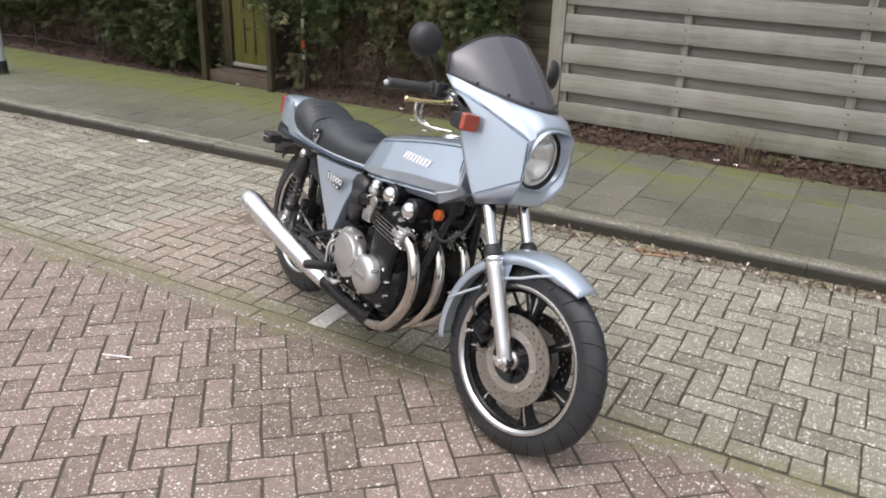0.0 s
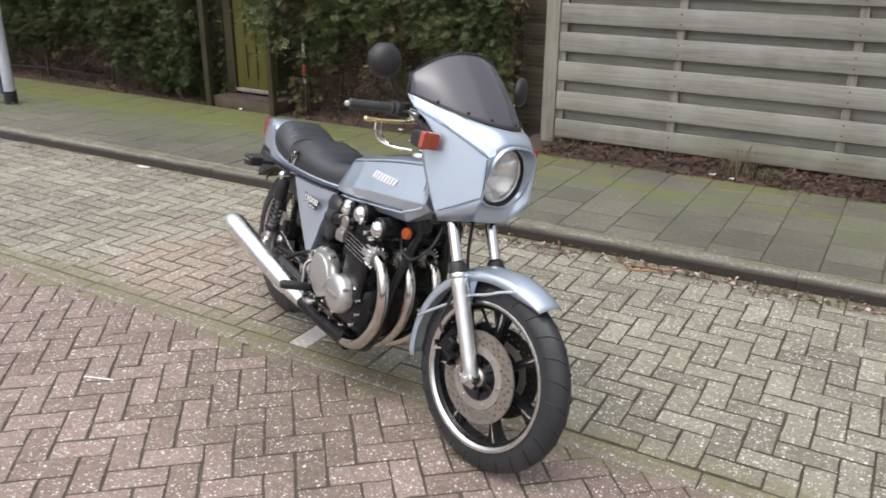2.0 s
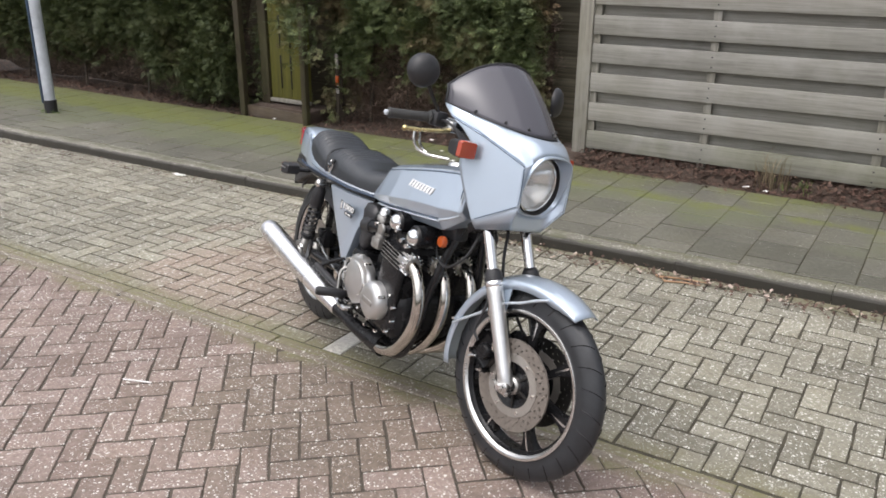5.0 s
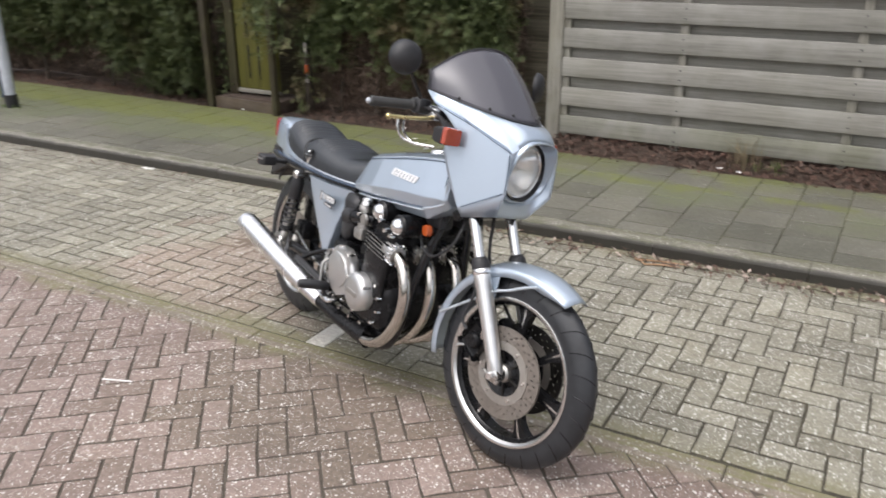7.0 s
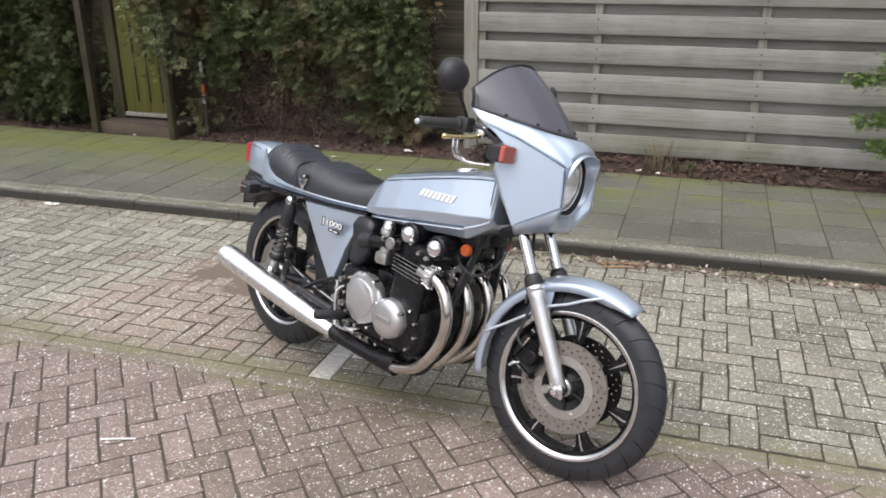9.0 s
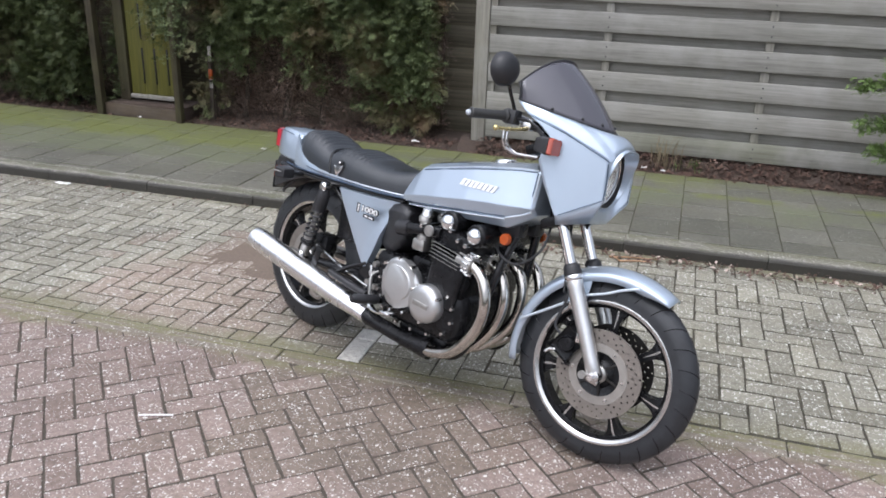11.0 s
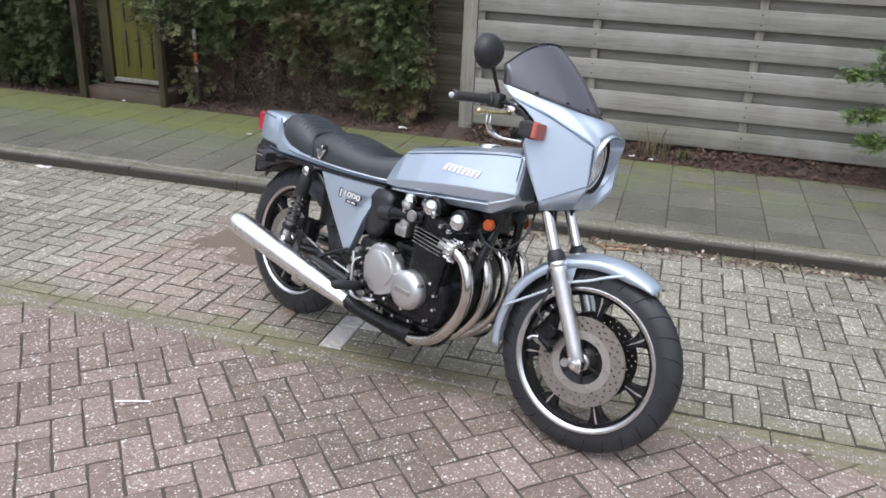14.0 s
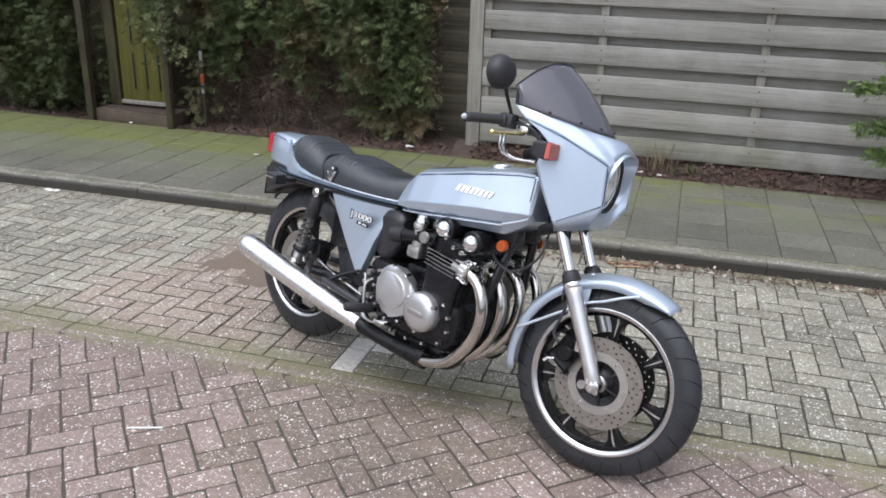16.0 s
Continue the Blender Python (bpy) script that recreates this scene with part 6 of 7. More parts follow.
for k in range(3):
    a = 2 * math.pi * k / 3 + 0.5
    b = bmesh.new()
    add_lathe(b, [(0.0, -0.226), (0.0065, -0.226), (0.007, -0.2), (0.0, -0.2)], 10, Matrix.Translation((0.844 + 0.07 * math.cos(a), 0, 0.389 + 0.07 * math.sin(a))))
    part("cover_bolt", b, M_ALU, pts)
cover_disc(0.84, 0.385, 0.085, 0.18, 0.235, M_ALU, "round polished alternator cover", bike)
cover_disc(0.6, 0.37, 0.07, 0.15, 0.2, M_ALU, "polished sprocket cover", bike)
for k, (x, z) in enumerate(((0.93, 0.44), (0.955, 0.4), (0.96, 0.35), (0.93, 0.3), (0.86, 0.275), (0.78, 0.268), (0.7, 0.27), (0.62, 0.3), (0.58, 0.36), (0.6, 0.47), (0.66, 0.5))):
    b = bmesh.new()
    add_lathe(b, [(0.0, -0.196), (0.006, -0.196), (0.0065, -0.18), (0.0, -0.18)], 8, Matrix.Translation((x, 0, z)))
    part("case_bolt", b, M_ALU, eng)
part("barrel_side", boxed((-0.075, -0.19, -0.05), (0.075, -0.16, 0.145), 0.014, TILT_C, 4), M_BLACK, cyl, "smooth black cam chain cover")
part("starter_cover", boxed((0.66, -0.12, 0.46), (0.8, 0.12, 0.52), 0.02), M_BLACK, eng)

# carburettors
for k, y in enumerate((-0.155, -0.052, 0.052, 0.155)):
    cb = bmesh.new()
    add_lathe(cb, [(0.0, 0.05), (0.021, 0.05), (0.024, 0.045), (0.024, 0.03), (0.019, 0.028), (0.019, -0.02), (0.024, -0.022), (0.026, -0.05), (0.02, -0.062), (0.0, -0.062)], 24, Matrix.Translation((0.735, y, 0.635)) @ Matrix.Rotation(radians(90), 4, "X") @ Matrix.Rotation(radians(6), 4, "Z"))
    carb = part("carburettor", cb, M_ALU_D, bike, "cast aluminium carburettor")
    part("throat", tubed([(0.66, y, 0.62), (0.7, y, 0.626), (0.76, y, 0.634), (0.83, y, 0.642)], [0.026, 0.022, 0.022, 0.026], 20), M_BLACK, carb)
    part("carb_cap", lathed([(0.0, 0.075), (0.012, 0.074), (0.019, 0.068), (0.021, 0.055), (0.0235, 0.05), (0.0235, 0.044), (0.0, 0.044)], 24, Matrix.Translation((0.737, y, 0.64)) @ Matrix.Rotation(radians(90), 4, "X")), M_ALU, carb, "domed bright carburettor top")
    part("float_bowl", boxed((0.705, y - 0.026, 0.555), (0.765, y + 0.026, 0.6), 0.01), M_ALU_D, carb)
    part("intake_boot", tubed([(0.61, y, 0.612), (0.665, y, 0.621)], [0.03, 0.028], 20), M_PLASTIC, carb, "black rubber intake boot")
part("linkage", tubed([(0.755, -0.2, 0.655), (0.755, -0.1, 0.66), (0.755, 0.17, 0.66)], 0.006, 8), M_ALU, bike)
part("throttle_wheel", lathed([(0.0, -0.196), (0.02, -0.196), (0.022, -0.19), (0.02, -0.186), (0.0, -0.186)], 20, Matrix.Translation((0.79, 0, 0.645))), M_ALU_D, bike)
ab = bmesh.new()
loops = []
for x, z0, z1, w in ((0.47, 0.5, 0.66, 0.1), (0.52, 0.49, 0.685, 0.125), (0.57, 0.5, 0.69, 0.138), (0.605, 0.53, 0.685, 0.138), (0.625, 0.56, 0.67, 0.13)):
    loops.append([Vector((x, w * a, z0 + (z1 - z0) * b)) for a, b in ((-0.9, 0), (-1, 0.12), (-1, 0.85), (-0.88, 1), (0.88, 1), (1, 0.85), (1, 0.12), (0.9, 0))])
add_loft(ab, loops)
bevelled(part("air_box", ab, M_PLASTIC, bike, "black moulded air box"), 0.006, 25, 2)

# exhaust
for k, y in enumerate((-0.16, -0.055, 0.055, 0.16)):
    end_y = -0.155 + 0.055 * k
    hd = smooth_line([(0.94, y, 0.577), (0.99, y, 0.57), (1.045, y * 1.02, 0.534), (1.072, y * 1.02, 0.462), (1.062, y, 0.38), (1.02, y * 0.9 + end_y * 0.1, 0.3), (0.955, y * 0.5 + end_y * 0.5, 0.235), (0.87, end_y, 0.203), (0.8, end_y * 0.6 - 0.055, 0.198)], 6)
    pipe = part("exhaust_header", tubed(hd, 0.0205, 20), M_STEEL, bike, "bent steel exhaust header, straw-tinted")
    for j in range(14):
        fm = Matrix.Translation((0.98, y, 0.571)) @ Matrix.Rotation(radians(8), 4, "Y") @ Matrix.Rotation(2 * math.pi * j / 14, 4, "X")
        part("flange_fin", boxed((-0.014, -0.0032, 0.026), (0.014, 0.0032, 0.042), 0.001, fm), M_CHROME, pipe, "fin of a chromed exhaust clamp")
    part("flange_core", tubed([(0.93, y, 0.578), (0.995, y, 0.569)], 0.03, 18), M_ALU_D, pipe)
coll = smooth_line([(0.84, -0.13, 0.202), (0.78, -0.142, 0.202), (0.7, -0.155, 0.207), (0.6, -0.166, 0.219), (0.52, -0.176, 0.234)], 5)
part("collector_pipe", tubed(coll, [0.044, 0.035, 0.029, 0.028, 0.03], 24), M_BLACK, bike, "black collector pipe under the engine")
ax = [Vector((0.535, -0.175, 0.23)), Vector((-0.16, -0.232, 0.372))]
mp = [(0.0, 0.028), (0.03, 0.031), (0.25, 0.042), (0.45, 0.047), (0.93, 0.048), (0.975, 0.047), (1.0, 0.043)]
muf = part("muffler", tubed([ax[0].lerp(ax[1], t) for t, _ in mp], [r for _, r in mp], 40), M_MUFFLER, bike, "long chromed muffler rising to the rear", 50)
part("muffler_end", tubed([ax[0].lerp(ax[1], t) for t in (0.995, 1.003)], [0.034, 0.033], 32), M_BLACK, muf, "dark muffler outlet")
part("muffler_seam", tubed([ax[0].lerp(ax[1], t) for t in (0.925, 0.93, 0.935)], [0.0482, 0.0494, 0.0482], 40), M_CHROME, muf)
part("muffler_bracket", plated([(0.17, 0.33), (0.2, 0.33), (0.23, 0.42), (0.2, 0.43)], -0.19, -0.184, 0.001), M_GLOSS, bike)

# pegs and pedal
for s in (-1, 1):
    part("foot_peg", tubed([(0.588, s * 0.185, 0.318), (0.585, s * 0.196, 0.319), (0.562, s * 0.292, 0.326), (0.559, s * 0.303, 0.327)], [0.012, 0.0185, 0.0185, 0.014], 14), M_PLASTIC, bike, "black rubber foot peg")
    part("peg_bracket", tubed(smooth_line([(0.56, s * 0.14, 0.3), (0.58, s * 0.17, 0.308), (0.588, s * 0.196, 0.318)], 4), 0.011, 10), M_GLOSS, bike)
    part("pillion_peg", tubed([(0.5, s * 0.17, 0.31), (0.4, s * 0.178, 0.325), (0.29, s * 0.184, 0.344)], [0.014, 0.0155, 0.013], 12), M_PLASTIC, bike, "black pillion peg folded along the muffler")
    part("peg_stay", tubed(smooth_line([(0.44, s * 0.13, 0.42), (0.36, s * 0.15, 0.38), (0.31, s * 0.172, 0.345)], 4), 0.01, 10), M_GLOSS, bike)
part("brake_pedal", tubed(smooth_line([(0.53, -0.19, 0.3), (0.58, -0.212, 0.283), (0.64, -0.225, 0.287), (0.69, -0.235, 0.302)], 5), 0.007, 10), M_CHROME, bike, "chromed brake pedal")
part("pedal_pad", boxed((0.672, -0.262, 0.302), (0.722, -0.215, 0.314), 0.004), M_CHROME, bike)
part("kick_lever", tubed(smooth_line([(0.55, -0.17, 0.42), (0.545, -0.2, 0.4), (0.56, -0.21, 0.33)], 4), 0.006, 10), M_ALU_D, bike)
part("pedal_spring", tubed([(0.5, -0.16, 0.43), (0.515, -0.165, 0.36)], 0.008, 8), M_ALU, bike)
for x, z in ((0.52, 0.44), (0.505, 0.4), (0.49, 0.36), (0.53, 0.35)):
    b = bmesh.new()
    add_lathe(b, [(0.0, -0.168), (0.011, -0.168), (0.012, -0.15), (0.0, -0.15)], 12, Matrix.Translation((x, 0, z)))
    part("pivot_bolt", b, M_ALU_D, bike)

# side reflectors, horns, hoses
for s in (-1, 1):
    refl = part("side_reflector", lathed([(0.0, s * 0.118), (0.018, s * 0.117), (0.021, s * 0.112), (0.021, s * 0.1), (0.0, s * 0.1)], 24, Matrix.Translation((1.068, 0, 0.684))), M_REFLECTOR, bike, "round orange side reflector")
    part("reflector_stay", tubed([(1.068, s * 0.1, 0.684), (1.06, s * 0.05, 0.68)], 0.008, 8), M_PLASTIC, bike)
    part("coil_cover", boxed((1.0, s * 0.05 - 0.03, 0.69), (1.1, s * 0.05 + 0.03, 0.76), 0.015), M_PLASTIC, bike)
for pts_, r in (
    ([(1.2, -0.05, 0.8), (1.27, -0.06, 0.72), (1.31, -0.075, 0.64), (1.325, -0.08, 0.55), (1.31, -0.09, 0.46), (1.335, -0.09, 0.43)], 0.005),
    ([(1.2, -0.05, 0.79), (1.2, -0.09, 0.68), (1.13, -0.1, 0.61), (1.05, -0.08, 0.62), (1.0, -0.05, 0.66)], 0.0045),
    ([(1.22, 0.05, 0.8), (1.25, 0.03, 0.68), (1.27, 0.05, 0.58), (1.33, 0.08, 0.5), (1.39, 0.09, 0.43)], 0.0055),
    ([(1.22, -0.02, 0.8), (1.26, -0.03, 0.7), (1.29, -0.05, 0.62), (1.3, -0.06, 0.56)], 0.0045),
    ([(1.12, -0.2, 1.07), (1.2, -0.19, 1.02), (1.22, -0.12, 0.9), (1.2, -0.06, 0.79)], 0.005),
    ([(1.075, -0.235, 1.082), (1.12, -0.245, 1.085), (1.165, -0.232, 1.062), (1.19, -0.2, 1.02), (1.2, -0.14, 0.94)], 0.0045),
    ([(1.105, -0.2, 1.078), (1.14, -0.232, 1.075), (1.175, -0.226, 1.045), (1.195, -0.19, 1.0), (1.2, -0.12, 0.92)], 0.0055),
):
    part("hose", tubed(smooth_line(pts_, 6), r, 8, STEER), M_PLASTIC, bike, "black brake hose or cable")


# ---- loose things on the ground ----
def litter(name, label, x, y, z, w, d, seed, mat, group=""):
    g = random.Random(seed)
    bm = bmesh.new()
    grid = [[bm.verts.new((x + w * (i / 4 - 0.5) * (1 + 0.2 * g.random()), y + d * (j / 3 - 0.5) * (1 + 0.2 * g.random()), z + 0.004 + 0.012 * g.random())) for j in range(4)] for i in range(5)]
    for i in range(4):
        for j in range(3):
            bm.faces.new((grid[i][j], grid[i + 1][j], grid[i + 1][j + 1], grid[i][j + 1]))
    ob = part(name, bm, mat, None, "", smooth=False)
    solid(ob, 0.0015)
    return tagged(ob, label, "litter", group)


litter("paper_scrap", "crumpled white paper scrap lying beside the kerb", -4.505, 3.85, 0.0, 0.1, 0.035, 1, M_PAPER)
litter("paper_scrap", "small white paper scrap in the leaf litter", -0.77, 5.62, 0.075, 0.035, 0.025, 2, M_PAPER)
litter("paper_scrap", "tiny white paper scrap in the leaf litter", -0.63, 5.57, 0.075, 0.03, 0.02, 3, M_PAPER)
litter("wrapper", "crumpled pale sweet wrapper at the hedge foot", -2.62, 5.75, 0.06, 0.07, 0.04, 4, M_PAPER)
st_ = part("white_stick", tubed(smooth_line([(-2.262, 1.618, 0.006), (-2.2, 1.638, 0.008), (-2.145, 1.66, 0.006)], 4), 0.0033, 8), M_PAPER)
tagged(st_, "thin white plastic stick lying on the road pavers", "stick")
for k, (a, b) in enumerate((((-0.815, 3.86, 0.006), (-0.56, 3.9, 0.01)), ((-0.82, 3.87, 0.006), (-0.75, 3.81, 0.006)), ((-0.76, 3.815, 0.006), (-0.58, 3.855, 0.008)))):
    tw = part("twig", tubed(smooth_line([a, (Vector(a) + Vector(b)) / 2 + Vector((0, 0.006, 0.002)), b], 4), [0.006, 0.005, 0.003], 7), M_TWIG)
    tagged(tw, "broken brown twig lying beside the kerb", "twig", "twigs at the kerb")
patch = bmesh.new()
rows_ = []
for i in range(81):
    row = []
    for j in range(61):
        u, v = i / 40 - 1, j / 30 - 1
        x, y = -2.5 + 0.42 * u, 3.22 + 0.33 * v
        r = (abs(u) ** 2.3 + abs(v) ** 2.3) ** (1 / 2.3) + 0.35 * noise.noise(Vector((x * 4, y * 4, 1.0)))
        rough_ = noise.noise(Vector((x * 9, y * 9, 3.0))) * 0.5 + noise.noise(Vector((x * 31, y * 31, 5.0))) * 0.45 + noise.noise(Vector((x * 90, y * 90, 7.0))) * 0.3
        row.append(patch.verts.new((x, y, max(-0.006, 0.0065 * (0.78 - r) + 0.0021 * rough_))))
    rows_.append(row)
for i in range(80):
    for j in range(60):
        patch.faces.new((rows_[i][j], rows_[i + 1][j], rows_[i + 1][j + 1], rows_[i][j + 1]))
tagged(part("sand_patch", patch, M_SAND, None), "thin ragged patch of brown sand spilt on the pavers", "sand", kind="stuff")


def leaf_litter(count, x0, x1, y0, y1, z, seed, size):
    g = np.random.default_rng(seed)
    vs, fs = [], []
    for _ in range(count):
        x = g.uniform(x0, x1)
        y = y0 + (y1 - y0) * g.beta(2.0, 1.6) + (kerb_shift(x) + 0.02 if y1 < 4.2 else 0.0)
        s = size * g.uniform(0.5, 1.5)
        a, b = g.uniform(0, 6.28), g.uniform(0, 6.28)
        u = Vector((math.cos(a), math.sin(a), g.normal(0, 0.35))) * s
        v = Vector((-math.sin(a), math.cos(a), g.normal(0, 0.35))) * s * 0.55
        c = Vector((x, y, z + abs(g.normal(0, 0.012)) + 0.004 + (ridge(y) if x > -2.2 and y > 5.5 else 0.0)))
        o = len(vs)
        vs += [c - u, c + v - u * 0.1, c + u, c - v - u * 0.1]
        fs.append((o, o + 1, o + 2, o + 3))
    return vs, fs


tagged(mesh_object("leaf_litter", *leaf_litter(7000, -2.1, 2.6, 5.47, 6.0, 0.055, 5, 0.014), M_DRY, smooth=False), "dry red-brown fallen leaves along the fence foot", "leaves", kind="stuff")
tagged(mesh_object("leaf_litter", *leaf_litter(5000, -11, -2.3, 5.52, 6.0, 0.05, 6, 0.015), M_DRY, smooth=False), "dry brown fallen leaves under the hedge", "leaves", kind="stuff")
tagged(mesh_object("leaf_litter", *leaf_litter(750, -8.5, 1.4, 3.72, 3.93, 0.0, 7, 0.01), M_DRY, smooth=False), "scattered dry leaf crumbs in the gutter", "leaves", kind="stuff")


tagged(mesh_object("leaf_litter", *leaf_litter(150, -2.0, 1.2, 3.74, 3.93, 0.0, 8, 0.013), M_PETAL, smooth=False), "pale bleached leaf scraps in the gutter", "leaves", kind="stuff")
tagged(mesh_object("leaf_litter", *leaf_litter(420, -2.0, 1.2, 3.78, 3.93, 0.0, 9, 0.012), M_DRY, smooth=False), "brown leaf crumbs drifted against the kerb", "leaves", kind="stuff")
for k, (x, y) in enumerate(((-3.393, 5.642), (-3.105, 5.352), (-2.864, 5.119), (-2.606, 5.083), (-3.6, 4.99), (-5.13, 5.55))):
    litter("petal", "small white petal fallen on the footpath slabs", x, y, 0.068, 0.03, 0.02, 20 + k, M_PAPER, "petals on the footpath")


def grass_tuft(x, y, z, n, height, seed, mat, label):
    g = np.random.default_rng(seed)
    vs, fs = [], []
    for _ in range(n):
        a = g.uniform(0, 6.28)
        lean = g.uniform(0.1, 0.7)
        h = height * g.uniform(0.4, 1.1)
        base = Vector((x + g.normal(0, 0.06), y + g.normal(0, 0.03), z))
        out = Vector((math.cos(a), math.sin(a), 0))
        w = Vector((-math.sin(a), math.cos(a), 0)) * 0.0028
        p1 = base + out * h * lean * 0.35 + Vector((0, 0, h * 0.6))
        p2 = base + out * h * lean + Vector((0, 0, h * (1 - 0.35 * lean)))
        o = len(vs)
        vs += [base - w, base + w, p1 + w * 0.8, p1 - w * 0.8, p2]
        fs += [(o, o + 1, o + 2, o + 3), (o + 3, o + 2, o + 4)]
    return tagged(mesh_object("grass_tuft", vs, fs, mat, smooth=False), label, "grass", kind="stuff")


grass_tuft(-0.62, 5.7, 0.05, 44, 0.36, 21, M_STRAW, "dry straw-coloured grass tuft before the fence")
grass_tuft(-7.2, 4.58, 0.066, 40, 0.05, 23, M_FRESH, "low yellow-green weeds round the foot of the lamp post")
grass_tuft(-0.45, 5.72, 0.05, 40, 0.12, 22, M_FRESH, "green grass tuft before the fence")


def branch_bush():
    b = tagged(new("conifer_bush"), "fresh green conifer branches reaching over before the fence", "bush")
    g = np.random.default_rng(31)
    part("stem", tubed(smooth_line([(1.5, 5.45, 0.0), (1.45, 5.42, 0.4), (1.4, 5.4, 0.8), (1.3, 5.38, 1.15)], 4), [0.03, 0.025, 0.018, 0.01], 8), M_BARK, b)
    tips = [((1.42, 5.42, 0.75), (0.5, 5.32, 0.86)), ((1.45, 5.42, 0.5), (0.6, 5.35, 0.6)), ((1.46, 5.42, 0.35), (0.72, 5.34, 0.42)), ((1.4, 5.4, 0.95), (0.7, 5.3, 1.0)), ((1.36, 5.4, 1.1), (0.95, 5.3, 1.2))]
    for a, e in tips:
        a, e = Vector(a), Vector(e)
        mid = (a + e) / 2 + Vector((0, 0, 0.05))
        line = smooth_line([a, mid, e], 10)
        part("branch", tubed(line, [0.009, 0.006, 0.003], 6), M_BARK, b)
        far = line[6:]
        def place(gg, count, far=np.array(far), d=(e - a).normalized()):
            return far[gg.integers(0, len(far), count)], np.tile(tuple(d + Vector((0, 0, -0.3))), (count, 1))
        vs, fs = sprays(place, 60, 0.032, int(g.integers(0, 999)), 5, 0.13, 12, 0.09)
        mesh_object("foliage", vs, fs, M_FRESH, b, smooth=False)


branch_bush()


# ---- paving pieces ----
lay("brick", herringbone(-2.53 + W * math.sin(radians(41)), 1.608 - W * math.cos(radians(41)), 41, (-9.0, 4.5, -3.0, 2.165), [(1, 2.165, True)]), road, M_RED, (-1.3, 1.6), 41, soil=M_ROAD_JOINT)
GW = 0.1025
grey = herringbone(-0.137, 2.58, 0.5, (-11.5, 4.5, 2.266, 4.07), [(1, 2.264, False), (1, 4.07, True)], GW)
grey = [p for p in grey if max(q[1] for q in p[2]) > 2.3]
white = [p for p in grey if not p[4] and -1.78 < p[0] < -1.67 and p[1] < 2.42]
# two bricks of the white line are cut halves beside grey halves
for p in [q for q in grey if q[4] and -1.83 < q[0] < -1.73 and 2.47 < q[1] < 2.58]:
    a, b, c, d = p[2]
    ab, cd = ((a[0] + b[0]) / 2, (a[1] + b[1]) / 2), ((c[0] + d[0]) / 2, (c[1] + d[1]) / 2)
    grey.remove(p)
    grey.append((p[0] - GW / 2, p[1], [a, ab, cd, d], False, True))
    white.append((p[0] + GW / 2, p[1], [ab, b, c, cd], False, True))
for p in [q for q in grey if not q[4] and -1.68 < q[0] < -1.57 and 2.42 < q[1] < 2.53]:
    a, b, c, d = p[2]
    bc, ad = ((b[0] + c[0]) / 2, (b[1] + c[1]) / 2), ((a[0] + d[0]) / 2, (a[1] + d[1]) / 2)
    grey.remove(p)
    grey.append((p[0], p[1] - GW / 2, [a, b, bc, ad], False, False))
    white.append((p[0], p[1] + GW / 2, [ad, bc, c, d], False, False))
grey = [p for p in grey if p not in white]
lay("brick", grey, bay, M_GREY, (-1.3, 2.7), 0.5, gap=(0.0048, 0.0084), w_=GW, soil=M_JOINT)
lay("white_brick", white, bay, M_WHITE, (-1.7, 2.4), 0.5, gap=(0.006, 0.008), w_=GW)
# flush concrete edging between the road and the parking strip
for k in range(-11, 5):
    x0, dz = -0.01 + k, random.uniform(-0.0015, 0.0008)
    rim = [(0.0, -0.047)] + [(0.2 * j, -0.047 + random.uniform(-0.002, 0.002)) for j in range(1, 5)] + [(1.0, -0.047), (1.0, 0.047)]
    rim += [(0.2 * j, 0.047 + random.uniform(-0.002, 0.002)) for j in range(4, 0, -1)] + [(0.0, 0.047)]
    vs, fs = block(rim, 0.0, 0.03, 0.004, (0.006, 0.001))
    mesh_object("edging_strip", vs, fs, M_EDGE, bay, smooth=False, at=pose(x0, 2.2145, dz, random.uniform(-0.4, 0.4), 0, random.uniform(-0.12, 0.12)))
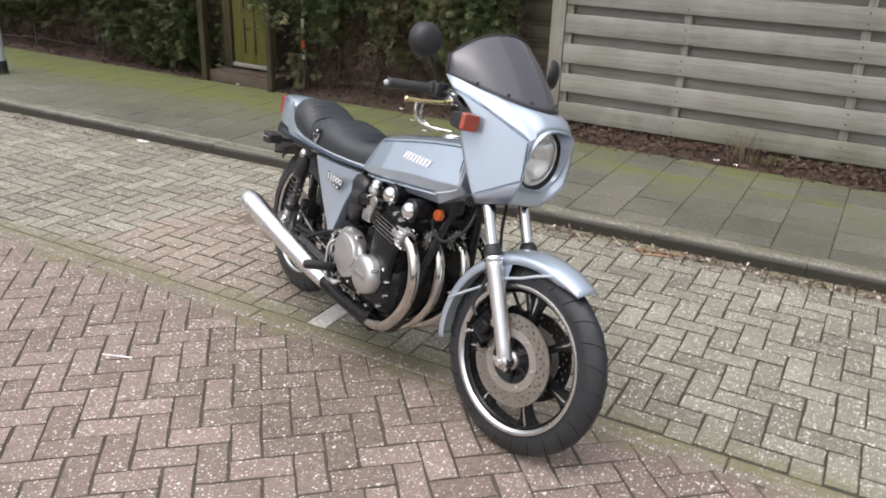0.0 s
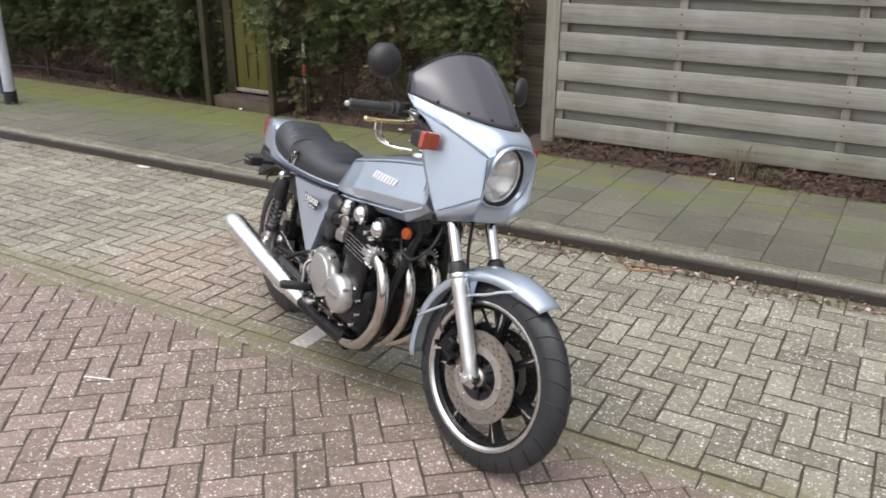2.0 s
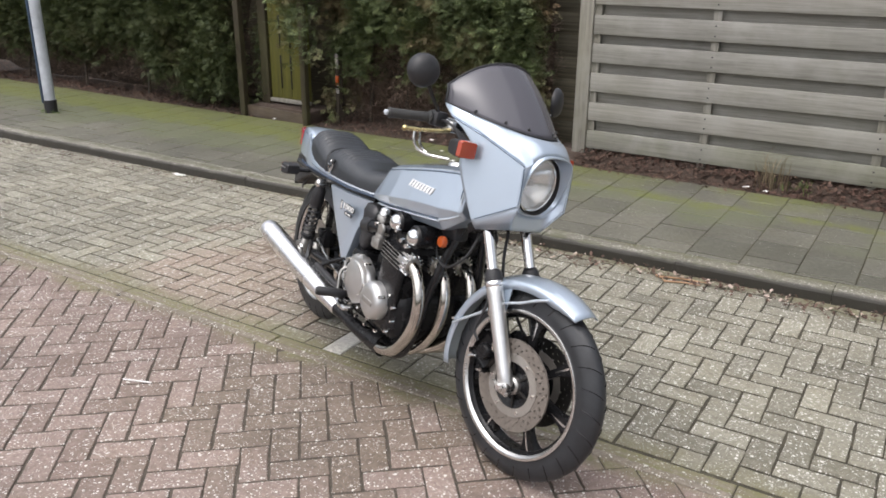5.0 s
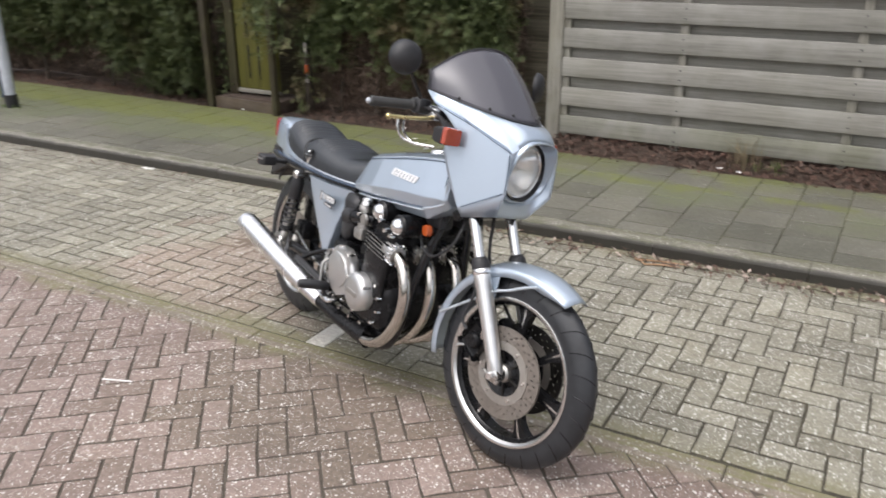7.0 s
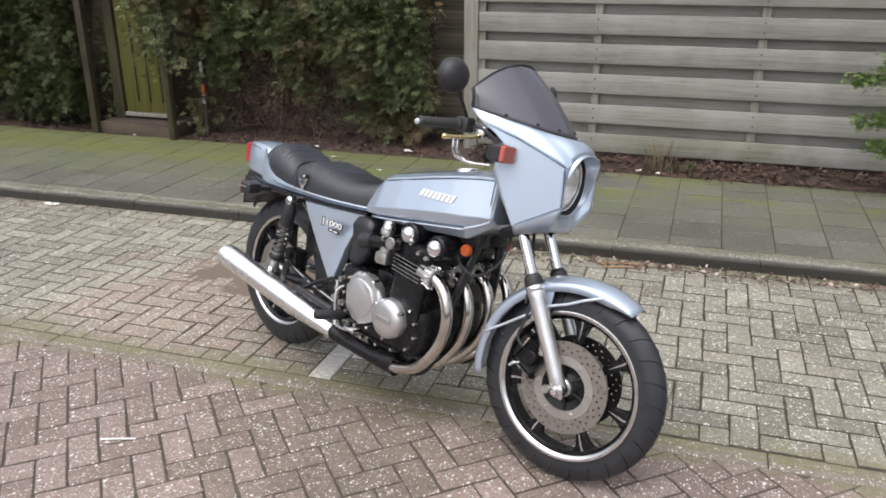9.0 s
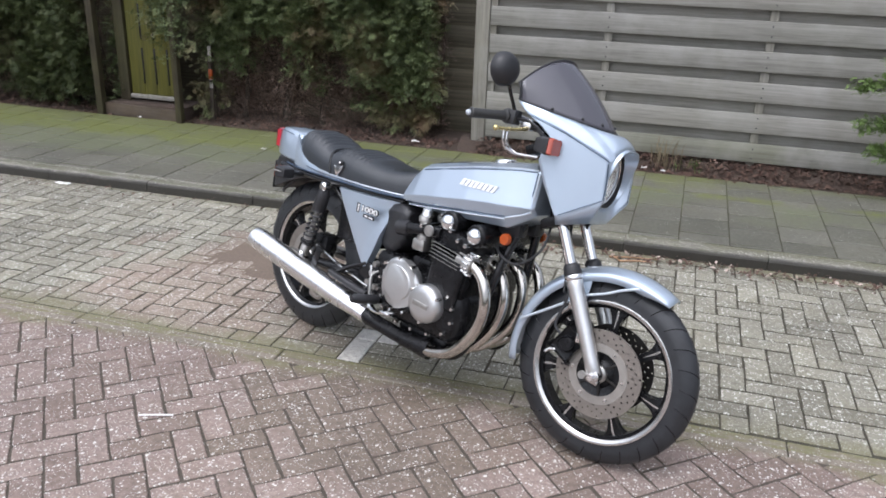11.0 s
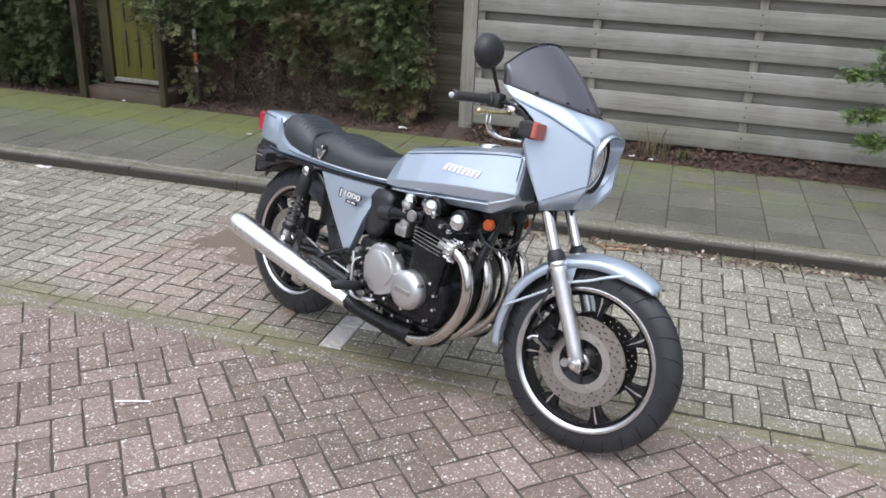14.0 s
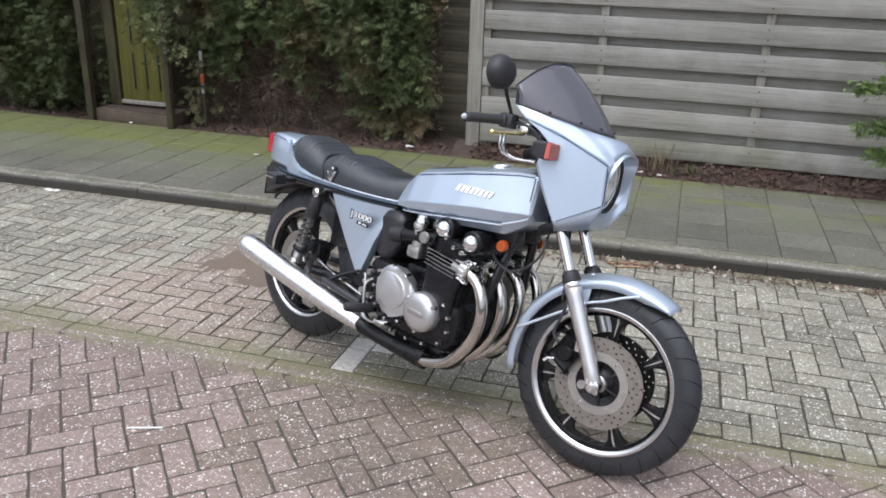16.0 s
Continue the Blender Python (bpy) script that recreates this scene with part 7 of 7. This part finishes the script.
for k in range(20):
    x0 = -10.9 + 0.78 * k
    dz = random.gauss(0, 0.0012)
    prof = [(3.956, -0.03), (3.956, 0.05), (3.961, 0.062), (3.973, 0.07), (4.092, 0.07), (4.095, 0.066), (4.095, -0.03)]
    n = len(prof)
    ends = [0.0015 + 0.777 * j / 9 for j in range(10)]
    vs = []
    for e in ends:
        chip, dip = random.uniform(-0.0025, 0.0025), random.uniform(-0.003, 0.0012)
        vs += [(x0 + e, y + kerb_shift(x0 + e) + (chip if y < 3.98 else 0.4 * chip), z + dz + (dip if 0.055 < z else 0.0)) for y, z in prof]
    fs = [tuple(range(n)), tuple(range(10 * n - 1, 9 * n - 1, -1))] + [(r * n + k, r * n + n + k, r * n + n + (k + 1) % n, r * n + (k + 1) % n) for r in range(9) for k in range(n)]
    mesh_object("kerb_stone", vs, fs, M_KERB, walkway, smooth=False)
slabs = []
for k in range(-38, 16):
    x0 = -0.180 + 0.2835 * k
    y0 = slab_joints(k)
    x1 = x0 + 0.2835
    low = 4.1 + kerb_shift(x0)
    y0 += 0.019 * x0
    cuts = [low] + [y for y in (y0 + 0.29 * j for j in range(-1, 7)) if low + 0.03 < y < 5.5] + [5.56]
    for a, b in zip(cuts, cuts[1:]):
        slabs.append((x0 + 0.14, (a + b) / 2, [(x0, a), (x1, a + (0.0054 if a < 5.5 else 0)), (x1, b + (0.0054 if b < 5.5 else 0)), (x0, b)]))
slabs.sort(key=lambda p: (p[0] + 0.8) ** 2 + (p[1] - 4.8) ** 2)
rest_v, rest_f = [], []
for k, (mx, my, poly) in enumerate(slabs):
    vs, fs = block([(p[0] - mx, p[1] - my) for p in poly], 0.0, 0.05, 0.003, (0.006, 0.0125))
    at = pose(mx, my, 0.068 + random.uniform(-0.0012, 0.0012), random.uniform(-0.22, 0.22), random.uniform(-0.2, 0.2), random.gauss(0, 0.35))
    if k < 300:
        soiled(mesh_object("slab", vs, fs, M_SLAB, walkway, smooth=False, at=at), len(poly))
    else:
        o = len(rest_v)
        rest_v += [at @ Vector(v) for v in vs]
        rest_f += [tuple(o + v for v in f) for f in fs]
if rest_v:
    tagged(soiled(mesh_object("slab_field", rest_v, rest_f, M_SLAB, walkway, smooth=False), 4), kind="stuff")
